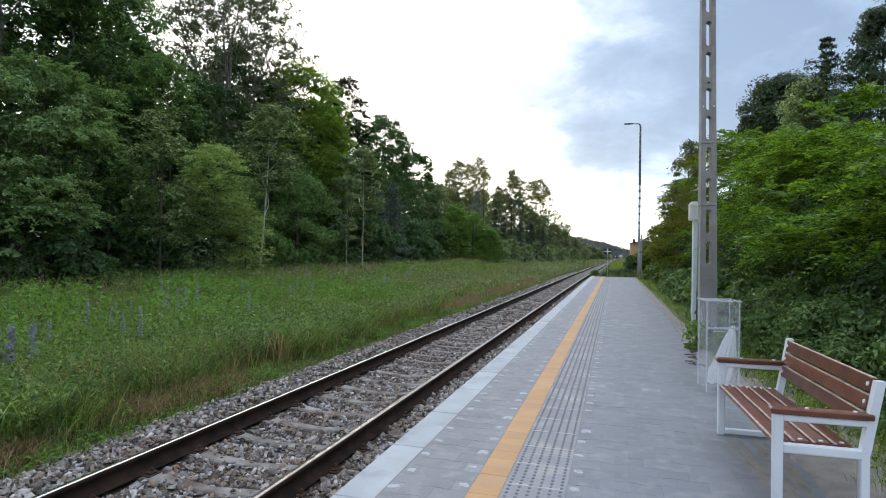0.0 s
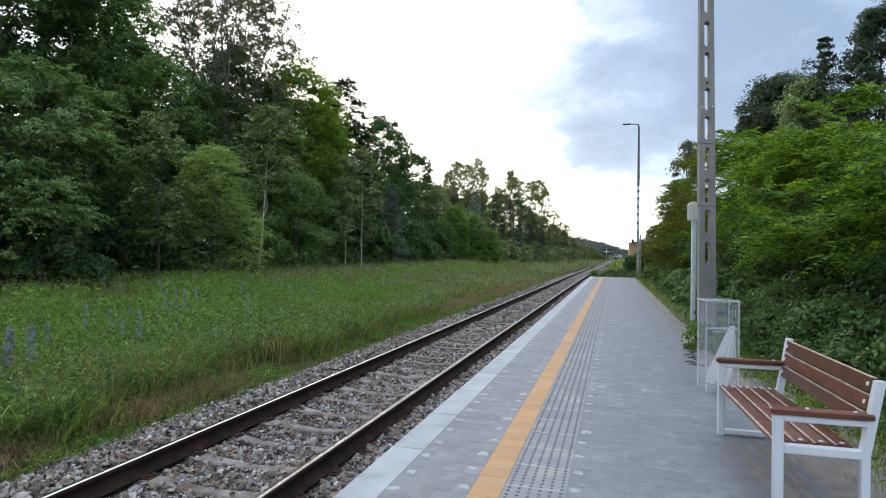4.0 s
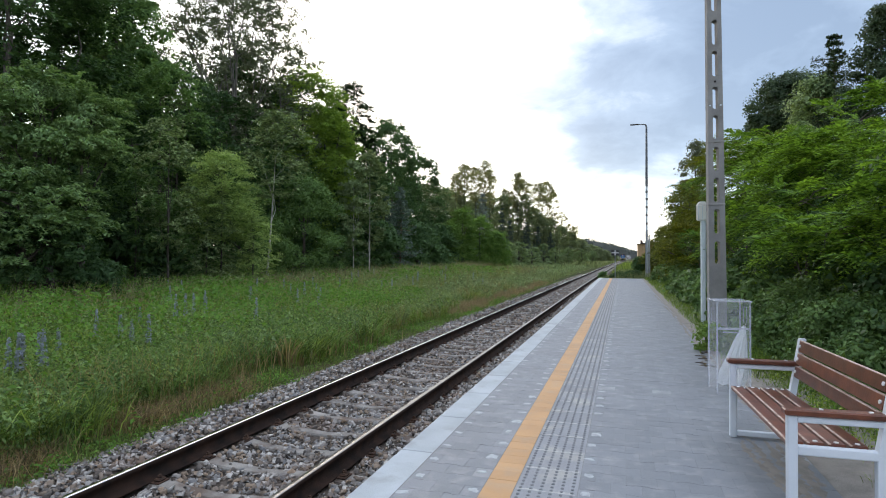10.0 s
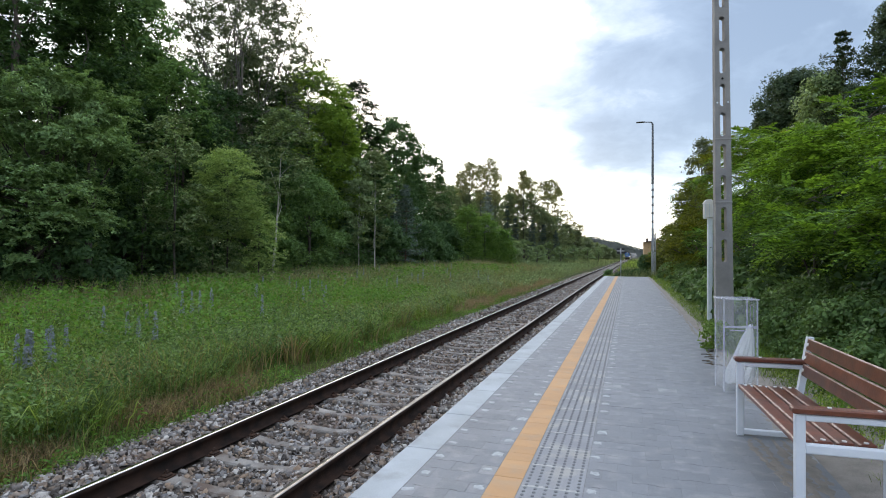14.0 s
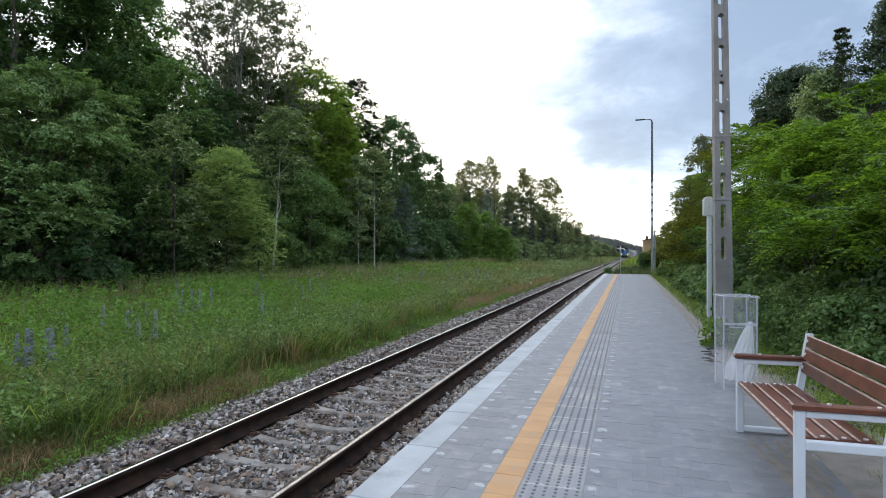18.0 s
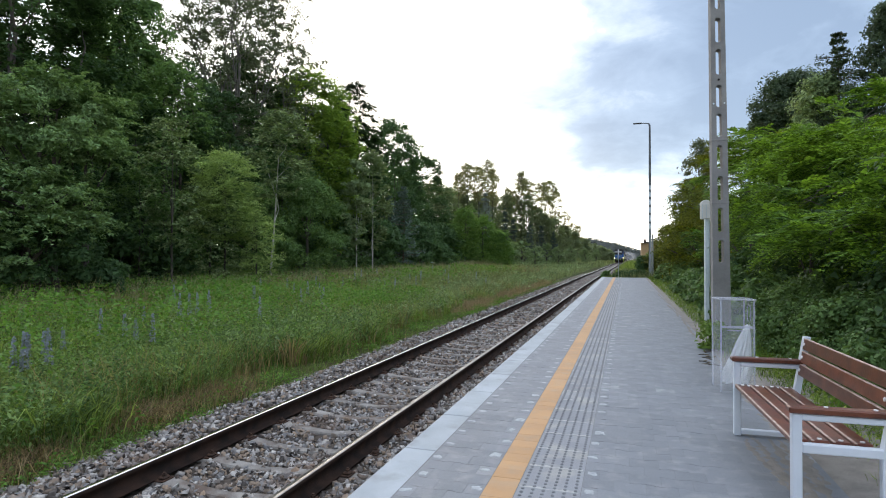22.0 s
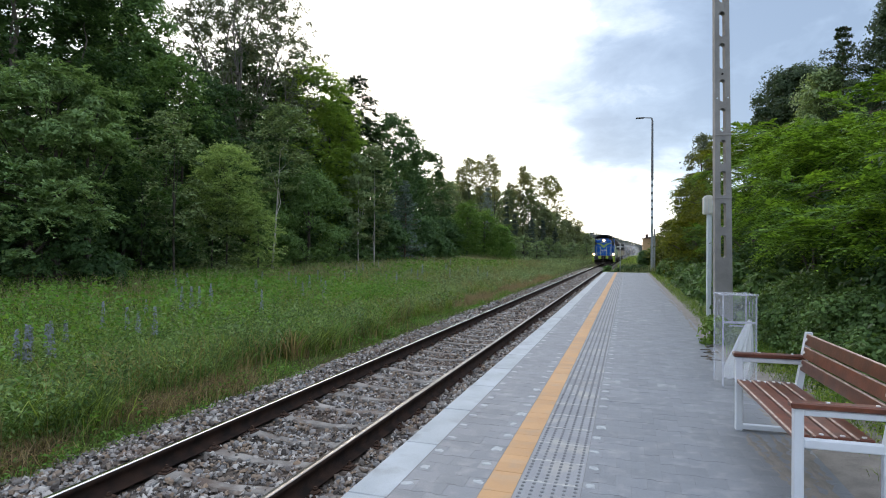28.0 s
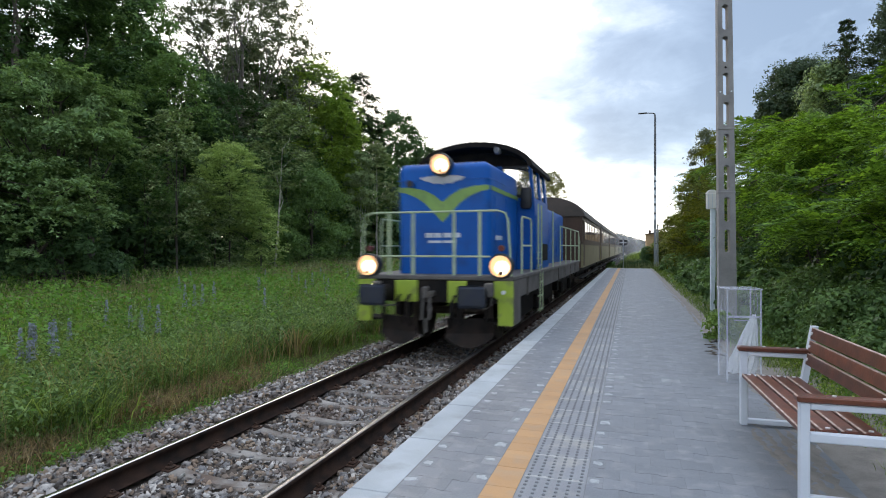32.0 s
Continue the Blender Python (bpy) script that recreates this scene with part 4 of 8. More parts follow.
def waste_bin():
    """A clear plastic security bin: square frame, clear walls with round-ended slots, a bag inside."""
    ob = thing("waste_bin", pose(1.175, 7.22, 0, 0, 0, 7), "clear plastic litter bin with a thin bag inside", "bin")
    w, h = 0.172, 1.03
    for sx in (-1, 1):
        for sy in (-1, 1):
            part("corner_post", Geo().box(sx * w - 0.009, sx * w + 0.009, sy * w - 0.009, sy * w + 0.009, 0, h, 0.004), M_CLEAREDGE, ob, "clear plastic corner strip")
    for k in range(4):
        m = pose(0, 0, 0, 0, 0, 90 * k)
        part("wall_panel", Geo().box(-w + 0.01, w - 0.01, -w - 0.002, -w + 0.002, 0.02, h - 0.31, 0.0, m), M_CLEAR, ob, "clear plastic panel")
        if k % 2 == 0:
            part("upper_panel", Geo().box(-w + 0.01, w - 0.01, -w - 0.002, -w + 0.002, h - 0.30, h, 0.0, m), M_CLEAR, ob, "clear plastic panel")
            continue
        # upper panel with a round-ended throw-in slot
        g = Geo()
        a, z0, z1, sw = w - 0.01, h - 0.31, h, 0.055
        rim = [(sw * math.cos(t), h - 0.155 + math.copysign(0.045, math.sin(t + 0.001)) + sw * math.sin(t)) for t in [math.pi * i / 8 for i in range(16)]]
        out = [(max(-a, min(a, math.cos(t) * 3 * a)), max(z0, min(z1, h - 0.155 + math.sin(t) * 0.6))) for t in [math.pi * i / 8 for i in range(16)]]
        for i in range(16):
            j = (i + 1) % 16
            g.add([m @ Vector((p, -w, q)) for p, q in (rim[i], rim[j], out[j], out[i])], [(0, 1, 2, 3)])
        part("upper_panel", g, M_CLEAR, ob, "clear plastic panel with a round-ended throw-in slot")
        g = Geo()
        g.tube([m @ Vector((p, -w, q)) for p, q in rim + rim[:1]], 0.0035, 5, False)
        part("slot_rim", g, M_CLEAREDGE, ob, "pale slot edge")
    part("lid", Geo().box(-w - 0.02, w + 0.02, -w - 0.02, w + 0.02, h, h + 0.018, 0.005), M_CLEAREDGE, ob, "clear plastic lid")
    part("hoop", Geo().box(-w, w, -w - 0.012, -w - 0.002, 0.72, 0.745, 0.002).box(-w + 0.06, w - 0.12, -w - 0.02, -w - 0.008, 0.69, 0.70), M_CLEAREDGE, ob, "pale bag hoop")
    # the bag hangs from one corner of the hoop and spreads in folds to its foot
    g, n, rings = Geo(), 44, 26
    v = []
    for i in range(rings):
        t = i / (rings - 1)
        r = 0.014 + 0.148 * t ** 0.8 * (1 - 0.25 * max(t - 0.7, 0) / 0.3)
        for k in range(n):
            a = 6.2832 * k / n
            fold = 1 + 0.16 * math.sin(7 * a + 2.2 * math.sin(3 * t + a)) * t + 0.09 * math.sin(13 * a + 5 * t) + 0.07 * math.sin(9 * t + 4 * a)
            v.append((0.15 - 0.13 * t ** 0.9 + r * fold * math.cos(a), -0.03 + 0.8 * r * fold * math.sin(a), 0.745 - 0.66 * t + 0.012 * math.sin(5 * a + 6 * t)))
    g.add(v, [(i * n + k, i * n + (k + 1) % n, i * n + n + (k + 1) % n, i * n + n + k) for i in range(rings - 1) for k in range(n)])
    part("bag", g, M_BAG, ob, "crumpled thin white plastic bag", True)
    return ob


waste_bin()


def concrete_pole():
    """A tall tapered concrete pole with a row of round-ended slots."""
    ob = thing("concrete_pole", pose(1.565, 10.72, -0.05, 0, -0.55, 5), "tall grey slotted concrete pole behind the platform", "pole")
    H = 9.6

    def half(z):
        return 0.142 - 0.0050 * z
    slot = 0.043
    slots = [(1.47, 1.86), (1.99, 2.41), (2.53, 2.95), (3.07, 3.48), (3.62, 4.02), (4.13, 4.51), (4.69, 5.13), (5.24, 5.67), (5.82, 6.25), (6.36, 6.78), (6.9, 7.32), (7.44, 7.86), (7.98, 8.4), (8.52, 8.94)]
    g = Geo()
    for s in (-1, 1):
        o = [(s * slot, slots[0][0]), (s * half(slots[0][0]), slots[0][0]), (s * half(H), H), (s * slot, H)]
        g.extrude(o, 1, -0.085, 0.085)
    g.extrude([(-half(-0.5), -0.5), (half(-0.5), -0.5), (half(slots[0][0]), slots[0][0]), (-half(slots[0][0]), slots[0][0])], 1, -0.085, 0.085)
    arch = [math.pi * k / 8 for k in range(9)]
    low = [(slot * math.cos(t), slots[0][0] + slot - slot * math.sin(t)) for t in arch]
    for i in range(8):
        g.extrude([low[i], low[i + 1], (low[i + 1][0], slots[0][0] - 0.01), (low[i][0], slots[0][0] - 0.01)], 1, -0.08, 0.08)
    for (_, a), (b, _) in zip(slots, slots[1:] + [(H + 0.04, 0)]):
        # the bridge between two slots, with hollowed ends
        o = [(slot * math.cos(t), a - slot + slot * math.sin(t)) for t in arch[::-1]] + [(slot * math.cos(t), b + slot - slot * math.sin(t)) for t in arch]
        for i in range(8):
            g.extrude([o[i], o[i + 1], o[16 - i], o[17 - i]], 1, -0.08, 0.08)
    part("shaft", g, M_CONC, ob)
    for zz in (2.475, 3.55):
        w = half(zz) + 0.006
        part("steel_band", Geo().box(-w, w, -0.092, 0.092, zz, zz + 0.03, 0.004), M_CONC, ob, "thin grey band")
    part("bolt_hole", Geo().tube([(0.0, -0.0865, 4.6), (0.0, -0.07, 4.6)], 0.018, 10), M_BLACK, ob, "small dark bolt hole")
    for x in (-0.085, 0.085):
        part("fixing_plug", Geo().tube([(x, -0.09, 4.19), (x, -0.07, 4.19)], 0.014, 8), M_PALEPOST, ob, "pale fixing plug")
    return ob


concrete_pole()


def notice_case():
    """Two slim posts carrying a small pale case at their top, seen end-on."""
    ob = thing("notice_case", pose(1.86, 14.3, -0.08, 0, 0, 4), "pale notice case on two slim posts behind the platform", "sign")
    part("post", Geo().box(-0.12, -0.025, -0.05, 0.05, -0.3, 2.5, 0.01), M_PALEPOST, ob, "pale blue-grey square post")
    part("post", Geo().box(0.02, 0.10, 0.5, 0.6, -0.3, 2.5, 0.01), M_PALEPOST, ob, "pale blue-grey square post")
    c = part("case", Geo().box(-0.20, 0.0, -0.10, 0.10, 2.47, 2.82, 0.015), M_CASE, ob, "white lamp case")
    part("case_lid", Geo().extrude([(-0.215, 2.82), (0.015, 2.82), (-0.05, 2.90), (-0.15, 2.90)], 1, -0.11, 0.11), M_CASE, c, "white sloped lid")
    for x in (-0.185, -0.10, -0.02):
        part("rib", Geo().box(x - 0.006, x + 0.006, -0.108, -0.099, 2.48, 2.81), M_PALEPOST, c, "pale grey rib")
    part("case", Geo().box(0.04, 0.16, 0.4, 0.7, 2.48, 2.86, 0.02), M_CASE, ob, "white lamp case")
    return ob


notice_case()


def street_lamp(m, h=11.6):
    ob = thing("street_lamp", m, "tall slim galvanised lamp post with one arm beside the platform", "lamp")
    part("lower_pole", Geo().tube([(0, 0, -0.5), (0, 0, 3.7)], [0.105, 0.095], 10), M_GALV, ob, "galvanised lower mast", True)
    part("middle_pole", Geo().tube([(0, 0, 3.7), (0, 0, 7.0)], [0.085, 0.078], 10), M_PALEPOST, ob, "pale middle mast", True)
    # short dark bands spaced along the pale middle mast
    for z in (4.1, 4.75, 5.35, 5.95, 6.5):
        part("band", Geo().tube([(0, 0, z), (0, 0, z + 0.16)], [0.09, 0.089], 10), M_LAMPPOST, ob, "dark band round the mast", True)
    part("upper_pole", Geo().tube([(0, 0, 7.0), (0, 0, h - 0.15), (-0.04, 0, h), (-0.12, 0, h + 0.07)], [0.095, 0.07, 0.06, 0.045], 10), M_LAMPPOST, ob, "", True)
    part("arm", Geo().tube([(-0.08, 0, h + 0.06), (-0.6, 0, h + 0.10)], [0.04, 0.035], 8), M_LAMPPOST, ob)
    part("lamp_head", Geo().box(-1.18, -0.55, -0.12, 0.12, h + 0.06, h + 0.14, 0.03), M_FRAME, ob, "flat grey lamp head")
    return ob


street_lamp(pose(1.76, 45.2, -0.1))
# second slim mast beside it
part("mast", Geo().tube([(0, 0, -0.4), (0, 0, 3.3)], [0.07, 0.06], 8), M_GALV, thing("marker_mast", pose(1.95, 45.6, -0.1), "short galvanised mast beside the lamp post", "post"))


def stop_sign_post():
    """A low board with a white cross on black, on a thin post at the platform's end."""
    ob = thing("signal_board", pose(-0.50, 44.2, -0.1), "black board with a white cross on a thin post", "sign")
    part("post", Geo().tube([(0, 0.02, -0.3), (0, 0.02, 2.0)], 0.03, 8), M_GALV, ob)
    b = part("board", Geo().box(-0.27, 0.27, -0.03, 0.0, 1.78, 2.18, 0.004), M_SIGNBLACK, ob, "black board")
    part("white_bar", Geo().box(-0.035, 0.035, -0.042, -0.028, 1.79, 2.17, 0.002), M_SIGNWHITE, b, "white upright bar")
    part("white_bar", Geo().box(-0.26, 0.26, -0.046, -0.028, 1.95, 2.015, 0.002), M_SIGNWHITE, b, "white level bar")


stop_sign_post()


def far_house():
    ob = thing("house", pose(7.0, 150, -0.5), "ochre rendered house with a low dark tiled roof far off", "house")
    w = part("wall", Geo().box(-3.2, 3.2, 0, 9, 0, 5.5), M_OCHRE, ob)
    part("roof", Geo().extrude([(-3.5, 5.4), (3.5, 5.4), (0.3, 6.1), (-0.3, 6.1)], 1, -0.4, 9.4), M_TILE, ob)
    part("chimney", Geo().box(-2.6, -2.0, 3, 3.6, 5.4, 6.5, 0.03), M_TILE, ob)
    for x in (-1.8, 1.2):
        wn = part("window", Geo().box(x, x + 0.9, -0.05, 0.03, 1.8, 3.0, 0.02), M_SIGNWHITE, w, "white window frame")
        part("pane", Geo().box(x + 0.08, x + 0.82, -0.06, -0.04, 1.88, 2.92), M_GLASS, wn)


far_house()


# ---- trees and plants ----
def leaf_quads(P, size, rng, aspect=0.55, droop=0.0, fold=0.12, face=None, single=False):
    """A folded four-cornered leaf or leaf cluster at every point of P, turned towards face where it is given."""
    n = len(P)
    d = rng.normal(0, 1, (n, 3))
    d[:, 2] = d[:, 2] * 0.6 - droop
    up = rng.normal(0, 0.55, (n, 3)) + (0, 0, 1) if face is None else face + rng.normal(0, 0.5, (n, 3)) + (0, 0, 0.3)
    w = np.cross(d, up)
    w /= np.linalg.norm(w, axis=1, keepdims=True) + 1e-9
    d = np.cross(up, w)
    d /= np.linalg.norm(d, axis=1, keepdims=True) + 1e-9
    nn = np.cross(w, d)
    s = (size * rng.uniform(0.6, 1.4, n))[:, None]
    v = np.empty((n, 4, 3))
    v[:, 0] = P - d * s * 0.5
    v[:, 1] = P + w * s * aspect * 0.5 + nn * s * fold
    v[:, 2] = P + d * s * 0.5 - (0, 0, 1) * s * droop * 0.4
    v[:, 3] = P - w * s * aspect * 0.5 + nn * s * fold
    if single:
        v = v[:, 1:]
        v[:, 0] -= d * s * 0.35
        v[:, 2] -= d * s * 0.35
        return v.reshape(-1, 3), np.arange(3 * n).reshape(-1, 3)
    return v.reshape(-1, 3), np.arange(4 * n).reshape(-1, 4)


PROFILES = {
    "round": lambda t: np.sqrt(np.clip(1 - (2 * t - 1) ** 2, 0.03, 1)),
    "egg": lambda t: np.sqrt(np.clip(1 - (2 * t ** 0.75 - 1) ** 2, 0.03, 1)),
    "tall": lambda t: np.clip(np.sin(np.pi * np.clip(t * 0.92 + 0.06, 0, 1)) ** 0.6, 0.1, 1),
    "bush": lambda t: np.sqrt(np.clip(1 - t ** 2.2, 0.03, 1)),
}


def crown_points(rng, H, base, R, profile, clusters, per, spread, inner=0.5, flat=0.6, spray=False):
    """Clumps spread through the crown; the leaves of a clump lie on its outer, upper side."""
    t = rng.random(clusters) ** 0.85
    r = PROFILES[profile](t) * R * np.sqrt(rng.uniform(inner ** 2, 1, clusters))
    r *= 1 + np.clip(rng.normal(0, 0.14, clusters), -0.3, 0.2)
    a = rng.uniform(0, 6.283, clusters)
    C = np.stack([r * np.cos(a), r * np.sin(a), base + (H - base) * t], -1)
    cs = spread * rng.uniform(0.45, 1.25, clusters)
    if flat < 0.5:
        # layered pads of pinnate fronds, long outwards, gathered into domed lobes
        lobes = max(6, clusters // 8)
        a = rng.normal(0, 1, (clusters, 3))
        a[:, 2] = np.abs(a[:, 2]) * 1.1 - 0.25
        C = C[np.arange(clusters) % lobes] + a / np.linalg.norm(a, axis=1, keepdims=True) * (0.48 * R * rng.uniform(0.75, 1.1, clusters))[:, None] * (1, 1, 0.8)
        er = C[:, :2] / (np.linalg.norm(C[:, :2], axis=1, keepdims=True) + 1e-6)
        th, q = rng.uniform(0, 6.283, (clusters, per)), np.sqrt(rng.random((clusters, per)))
        q = q * (1 + 0.3 * np.sin(5 * th + rng.uniform(0, 6, (clusters, 1))) + 0.14 * np.sin(11 * th + rng.uniform(0, 6, (clusters, 1))))
        u, w = q * np.cos(th) * cs[:, None] * 1.25, q * np.sin(th) * cs[:, None] * 0.85
        tilt = rng.uniform(0.0, 0.22, (clusters, 1))
        P = np.stack([C[:, None, 0] + er[:, None, 0] * u - er[:, None, 1] * w, C[:, None, 1] + er[:, None, 1] * u + er[:, None, 0] * w,
                      C[:, None, 2] + rng.normal(0, 0.5, (clusters, per)) * flat * cs[:, None] - tilt * u - 0.22 * (u * u + w * w) / cs[:, None]], -1)
        D = np.broadcast_to(np.array((0.0, 0.0, 1.0)), P.shape) + 0.5 * np.stack([er[:, None, 0] * u, er[:, None, 1] * u, 0 * u], -1) / cs[:, None, None]
        return C, P.reshape(-1, 3), D.reshape(-1, 3)
    if spray:
        # feathery sprays: leaves along arching twigs that leave the clump's middle
        arms = 9
        A = rng.normal(0, 1, (clusters, arms, 3)) * ((1, 1, 0.45) if flat < 1 else (0.6, 0.6, 0.7)) + (0, 0, 0.25 if flat < 1 else 0.8)
        A[..., :2] += 0.9 * C[:, None, :2] / (np.linalg.norm(C[:, None, :2], axis=-1, keepdims=True) + 0.3)
        A /= np.linalg.norm(A, axis=-1, keepdims=True)
        A = A[np.arange(clusters)[:, None], rng.integers(0, arms, (clusters, per))]
        q = rng.random((clusters, per)) ** 0.75
        P = C[:, None] + A * (q * cs[:, None] * 1.5)[..., None] + rng.normal(0, 0.11, (clusters, per, 3)) * cs[:, None, None] * (1, 1, 0.45)
        P[..., 2] -= 0.42 * cs[:, None] * q ** 2
        D = np.broadcast_to(np.array((0.0, 0.0, 1.0)), P.shape) + 0.3 * A
        return C, P.reshape(-1, 3), D.reshape(-1, 3)
    D = rng.normal(0, 1, (clusters, per, 3))
    D /= np.linalg.norm(D, axis=-1, keepdims=True)
    D[..., 2] = np.where(D[..., 2] < -0.3, -D[..., 2], D[..., 2])
    rad = cs[:, None] * (0.35 + 0.65 * rng.random((clusters, per)) ** 0.45)
    # the clump's outline is itself uneven
    wob = 1 + 0.28 * np.sin(4 * np.arctan2(D[..., 1], D[..., 0]) + rng.uniform(0, 6, (clusters, 1))) * np.sqrt(np.clip(1 - D[..., 2] ** 2, 0, 1))
    P = C[:, None] + D * (rad * wob)[..., None] * (1, 1, flat)
    P[..., 2] -= (0.22 if flat < 0.5 else 0.07) * np.linalg.norm(P[..., :2] - C[:, None, :2], axis=-1) ** 2 / np.maximum(cs[:, None], 0.1)
    return C, P.reshape(-1, 3), D.reshape(-1, 3)


def frond_points(rng, H, base, R, clusters, fronds, leaflets=12):
    """Twigs of pinnate fronds, gathered into domed lobes: each frond arches outwards and carries two rows of leaflets."""
    lobes = max(4, clusters // 15)
    t, a = rng.random(lobes) ** 0.8, rng.uniform(0, 6.283, lobes)
    r = PROFILES["egg"](t) * R * np.sqrt(rng.uniform(0.25, 1, lobes))
    L = np.stack([r * np.cos(a), r * np.sin(a), base + (H - base) * t * 0.9], -1)
    d = rng.normal(0, 1, (clusters, 3))
    d[:, 2] = np.abs(d[:, 2]) * 1.2 - 0.35
    d /= np.linalg.norm(d, axis=1, keepdims=True)
    C = L[np.arange(clusters) % lobes] + d * (0.46 * R * rng.uniform(0.7, 1.1, clusters))[:, None] * (1, 1, 0.85)
    # twigs leave each clump outwards, nearly level
    way = d * (1, 1, 0.3) + rng.normal(0, 0.35, (clusters, 3)) * (1, 1, 0.5)
    way /= np.linalg.norm(way, axis=1, keepdims=True)
    q = rng.random((clusters, fronds))
    o = C[:, None] + way[:, None] * (0.75 * q)[..., None] - np.stack([0 * q, 0 * q, 0.18 * q * q], -1)
    fd = way[:, None] * 0.9 + rng.normal(0, 0.75, (clusters, fronds, 3)) * (1, 1, 0.35)
    fd /= np.linalg.norm(fd, axis=-1, keepdims=True)
    ln = rng.uniform(0.22, 0.42, (clusters, fronds))
    o, fd, ln = o.reshape(-1, 3), fd.reshape(-1, 3), ln.reshape(-1)
    side = np.cross(fd, (0.0, 0.0, 1.0))
    side /= np.linalg.norm(side, axis=1, keepdims=True) + 1e-6
    k = np.arange(leaflets)
    s = (k // 2 + 1) / (leaflets / 2)
    hand = np.where(k % 2 == 0, 1.0, -1.0)
    root = o[:, None] + fd[:, None] * (ln[:, None] * s)[..., None]
    root[..., 2] -= 0.45 * ln[:, None] * s ** 2
    out = side[:, None] * hand[None, :, None] * 0.85 + fd[:, None] * 0.5
    size = (0.098 * (1.1 - 0.45 * s))[None, :, None] * rng.uniform(0.8, 1.2, (len(o), 1, 1))
    tip = root + out * size
    tip[..., 2] -= 0.018
    mid = root + out * size * 0.45 + fd[:, None] * size * 0.42
    P = np.stack([root - fd[:, None] * size * 0.12, tip, mid], 2).reshape(-1, 3, 3)
    return C, P, None


def tree(x, y, H, R, base, leaf, bark, label, profile="egg", clusters=70, per=130, size=0.22, spread=0.9, trunk_r=0.16, seed=1, inner=0.5, lean=0.0, name="tree", limbs=26, category="tree", flat=0.85, droop=0.2, aspect=0.55, z=None, trunk_top=0.85, spray=False, single=True, fronds=0, climb=0.45):
    rng = np.random.default_rng(seed)
    z = float(ground_z(x, y)) - 0.05 if z is None else z
    if abs(x) > 12 and y < 50 and size > 0.17:
        # finer leaves on the nearer trees of the wood
        size, per = (size * 0.68, int(per * 1.6)) if x > -27 else (size * 0.85, int(per * 1.35))
    ob = thing(name, pose(x, y, z, 0, 0, 0), label, category)
    C, P, D = crown_points(rng, H, base, R, profile, clusters, per, spread, inner, flat, spray) if not fronds else frond_points(rng, H, base, R, clusters, fronds)
    C[:, 0] += lean * C[:, 2] / H
    P[..., 0] += lean * P[..., 2] / H
    g = Geo()
    pts = [(0.25 * R * 0.15 * math.sin(k * 1.9 + seed) * k / 6 + lean * k / 6 * trunk_top, 0.06 * R * math.cos(k * 2.3 + seed) * k / 6, H * trunk_top * k / 6) for k in range(7)]
    g.tube(pts, [trunk_r * (1 - 0.14 * k) for k in range(7)], 8)
    # a few main limbs climb from the trunk; every other branch leaves the nearest of them
    order = [Vector(c) for c in C[rng.permutation(len(C))[:limbs]]]
    mains, joints = max(3, limbs // 7), [Vector(p) for p in pts[2:]]
    for i, c in enumerate(order):
        if i < mains:
            s = min(max((c.z * climb) / (H * trunk_top), 0.15), 0.9) * 6
            k = int(s)
            p0 = Vector(pts[k]).lerp(Vector(pts[min(k + 1, 6)]), s - k)
            rr = trunk_r * (1 - 0.14 * s) * 0.5
        else:
            p0 = min(joints, key=lambda q: (q - c).length + 1.5 * max(q.z - c.z, 0))
            rr = trunk_r * 0.17
        ln = (c - p0).length
        m1 = p0.lerp(c, 0.35) + Vector((rng.normal(0, 0.05) * ln, rng.normal(0, 0.05) * ln, 0.10 * ln))
        m2 = p0.lerp(c, 0.7) + Vector((rng.normal(0, 0.05) * ln, rng.normal(0, 0.05) * ln, 0.10 * ln))
        g.tube([p0, m1, m2, c], [rr, rr * 0.75, rr * 0.5, rr * 0.2], 5, False)
        joints += [m1, m2, c] if i < mains else [m2]
    part("trunk", g, bark, ob, "trunk and limbs", True)
    if fronds:
        v, f = P.reshape(-1, 3), np.arange(3 * len(P)).reshape(-1, 3)
    else:
        v, f = leaf_quads(P, size * (1.25 if single else 1), rng, aspect, droop, 0.12, D, single)
    cr = new("crown", np_mesh("crown", v, f, leaf))
    cr.parent = ob
    return ob


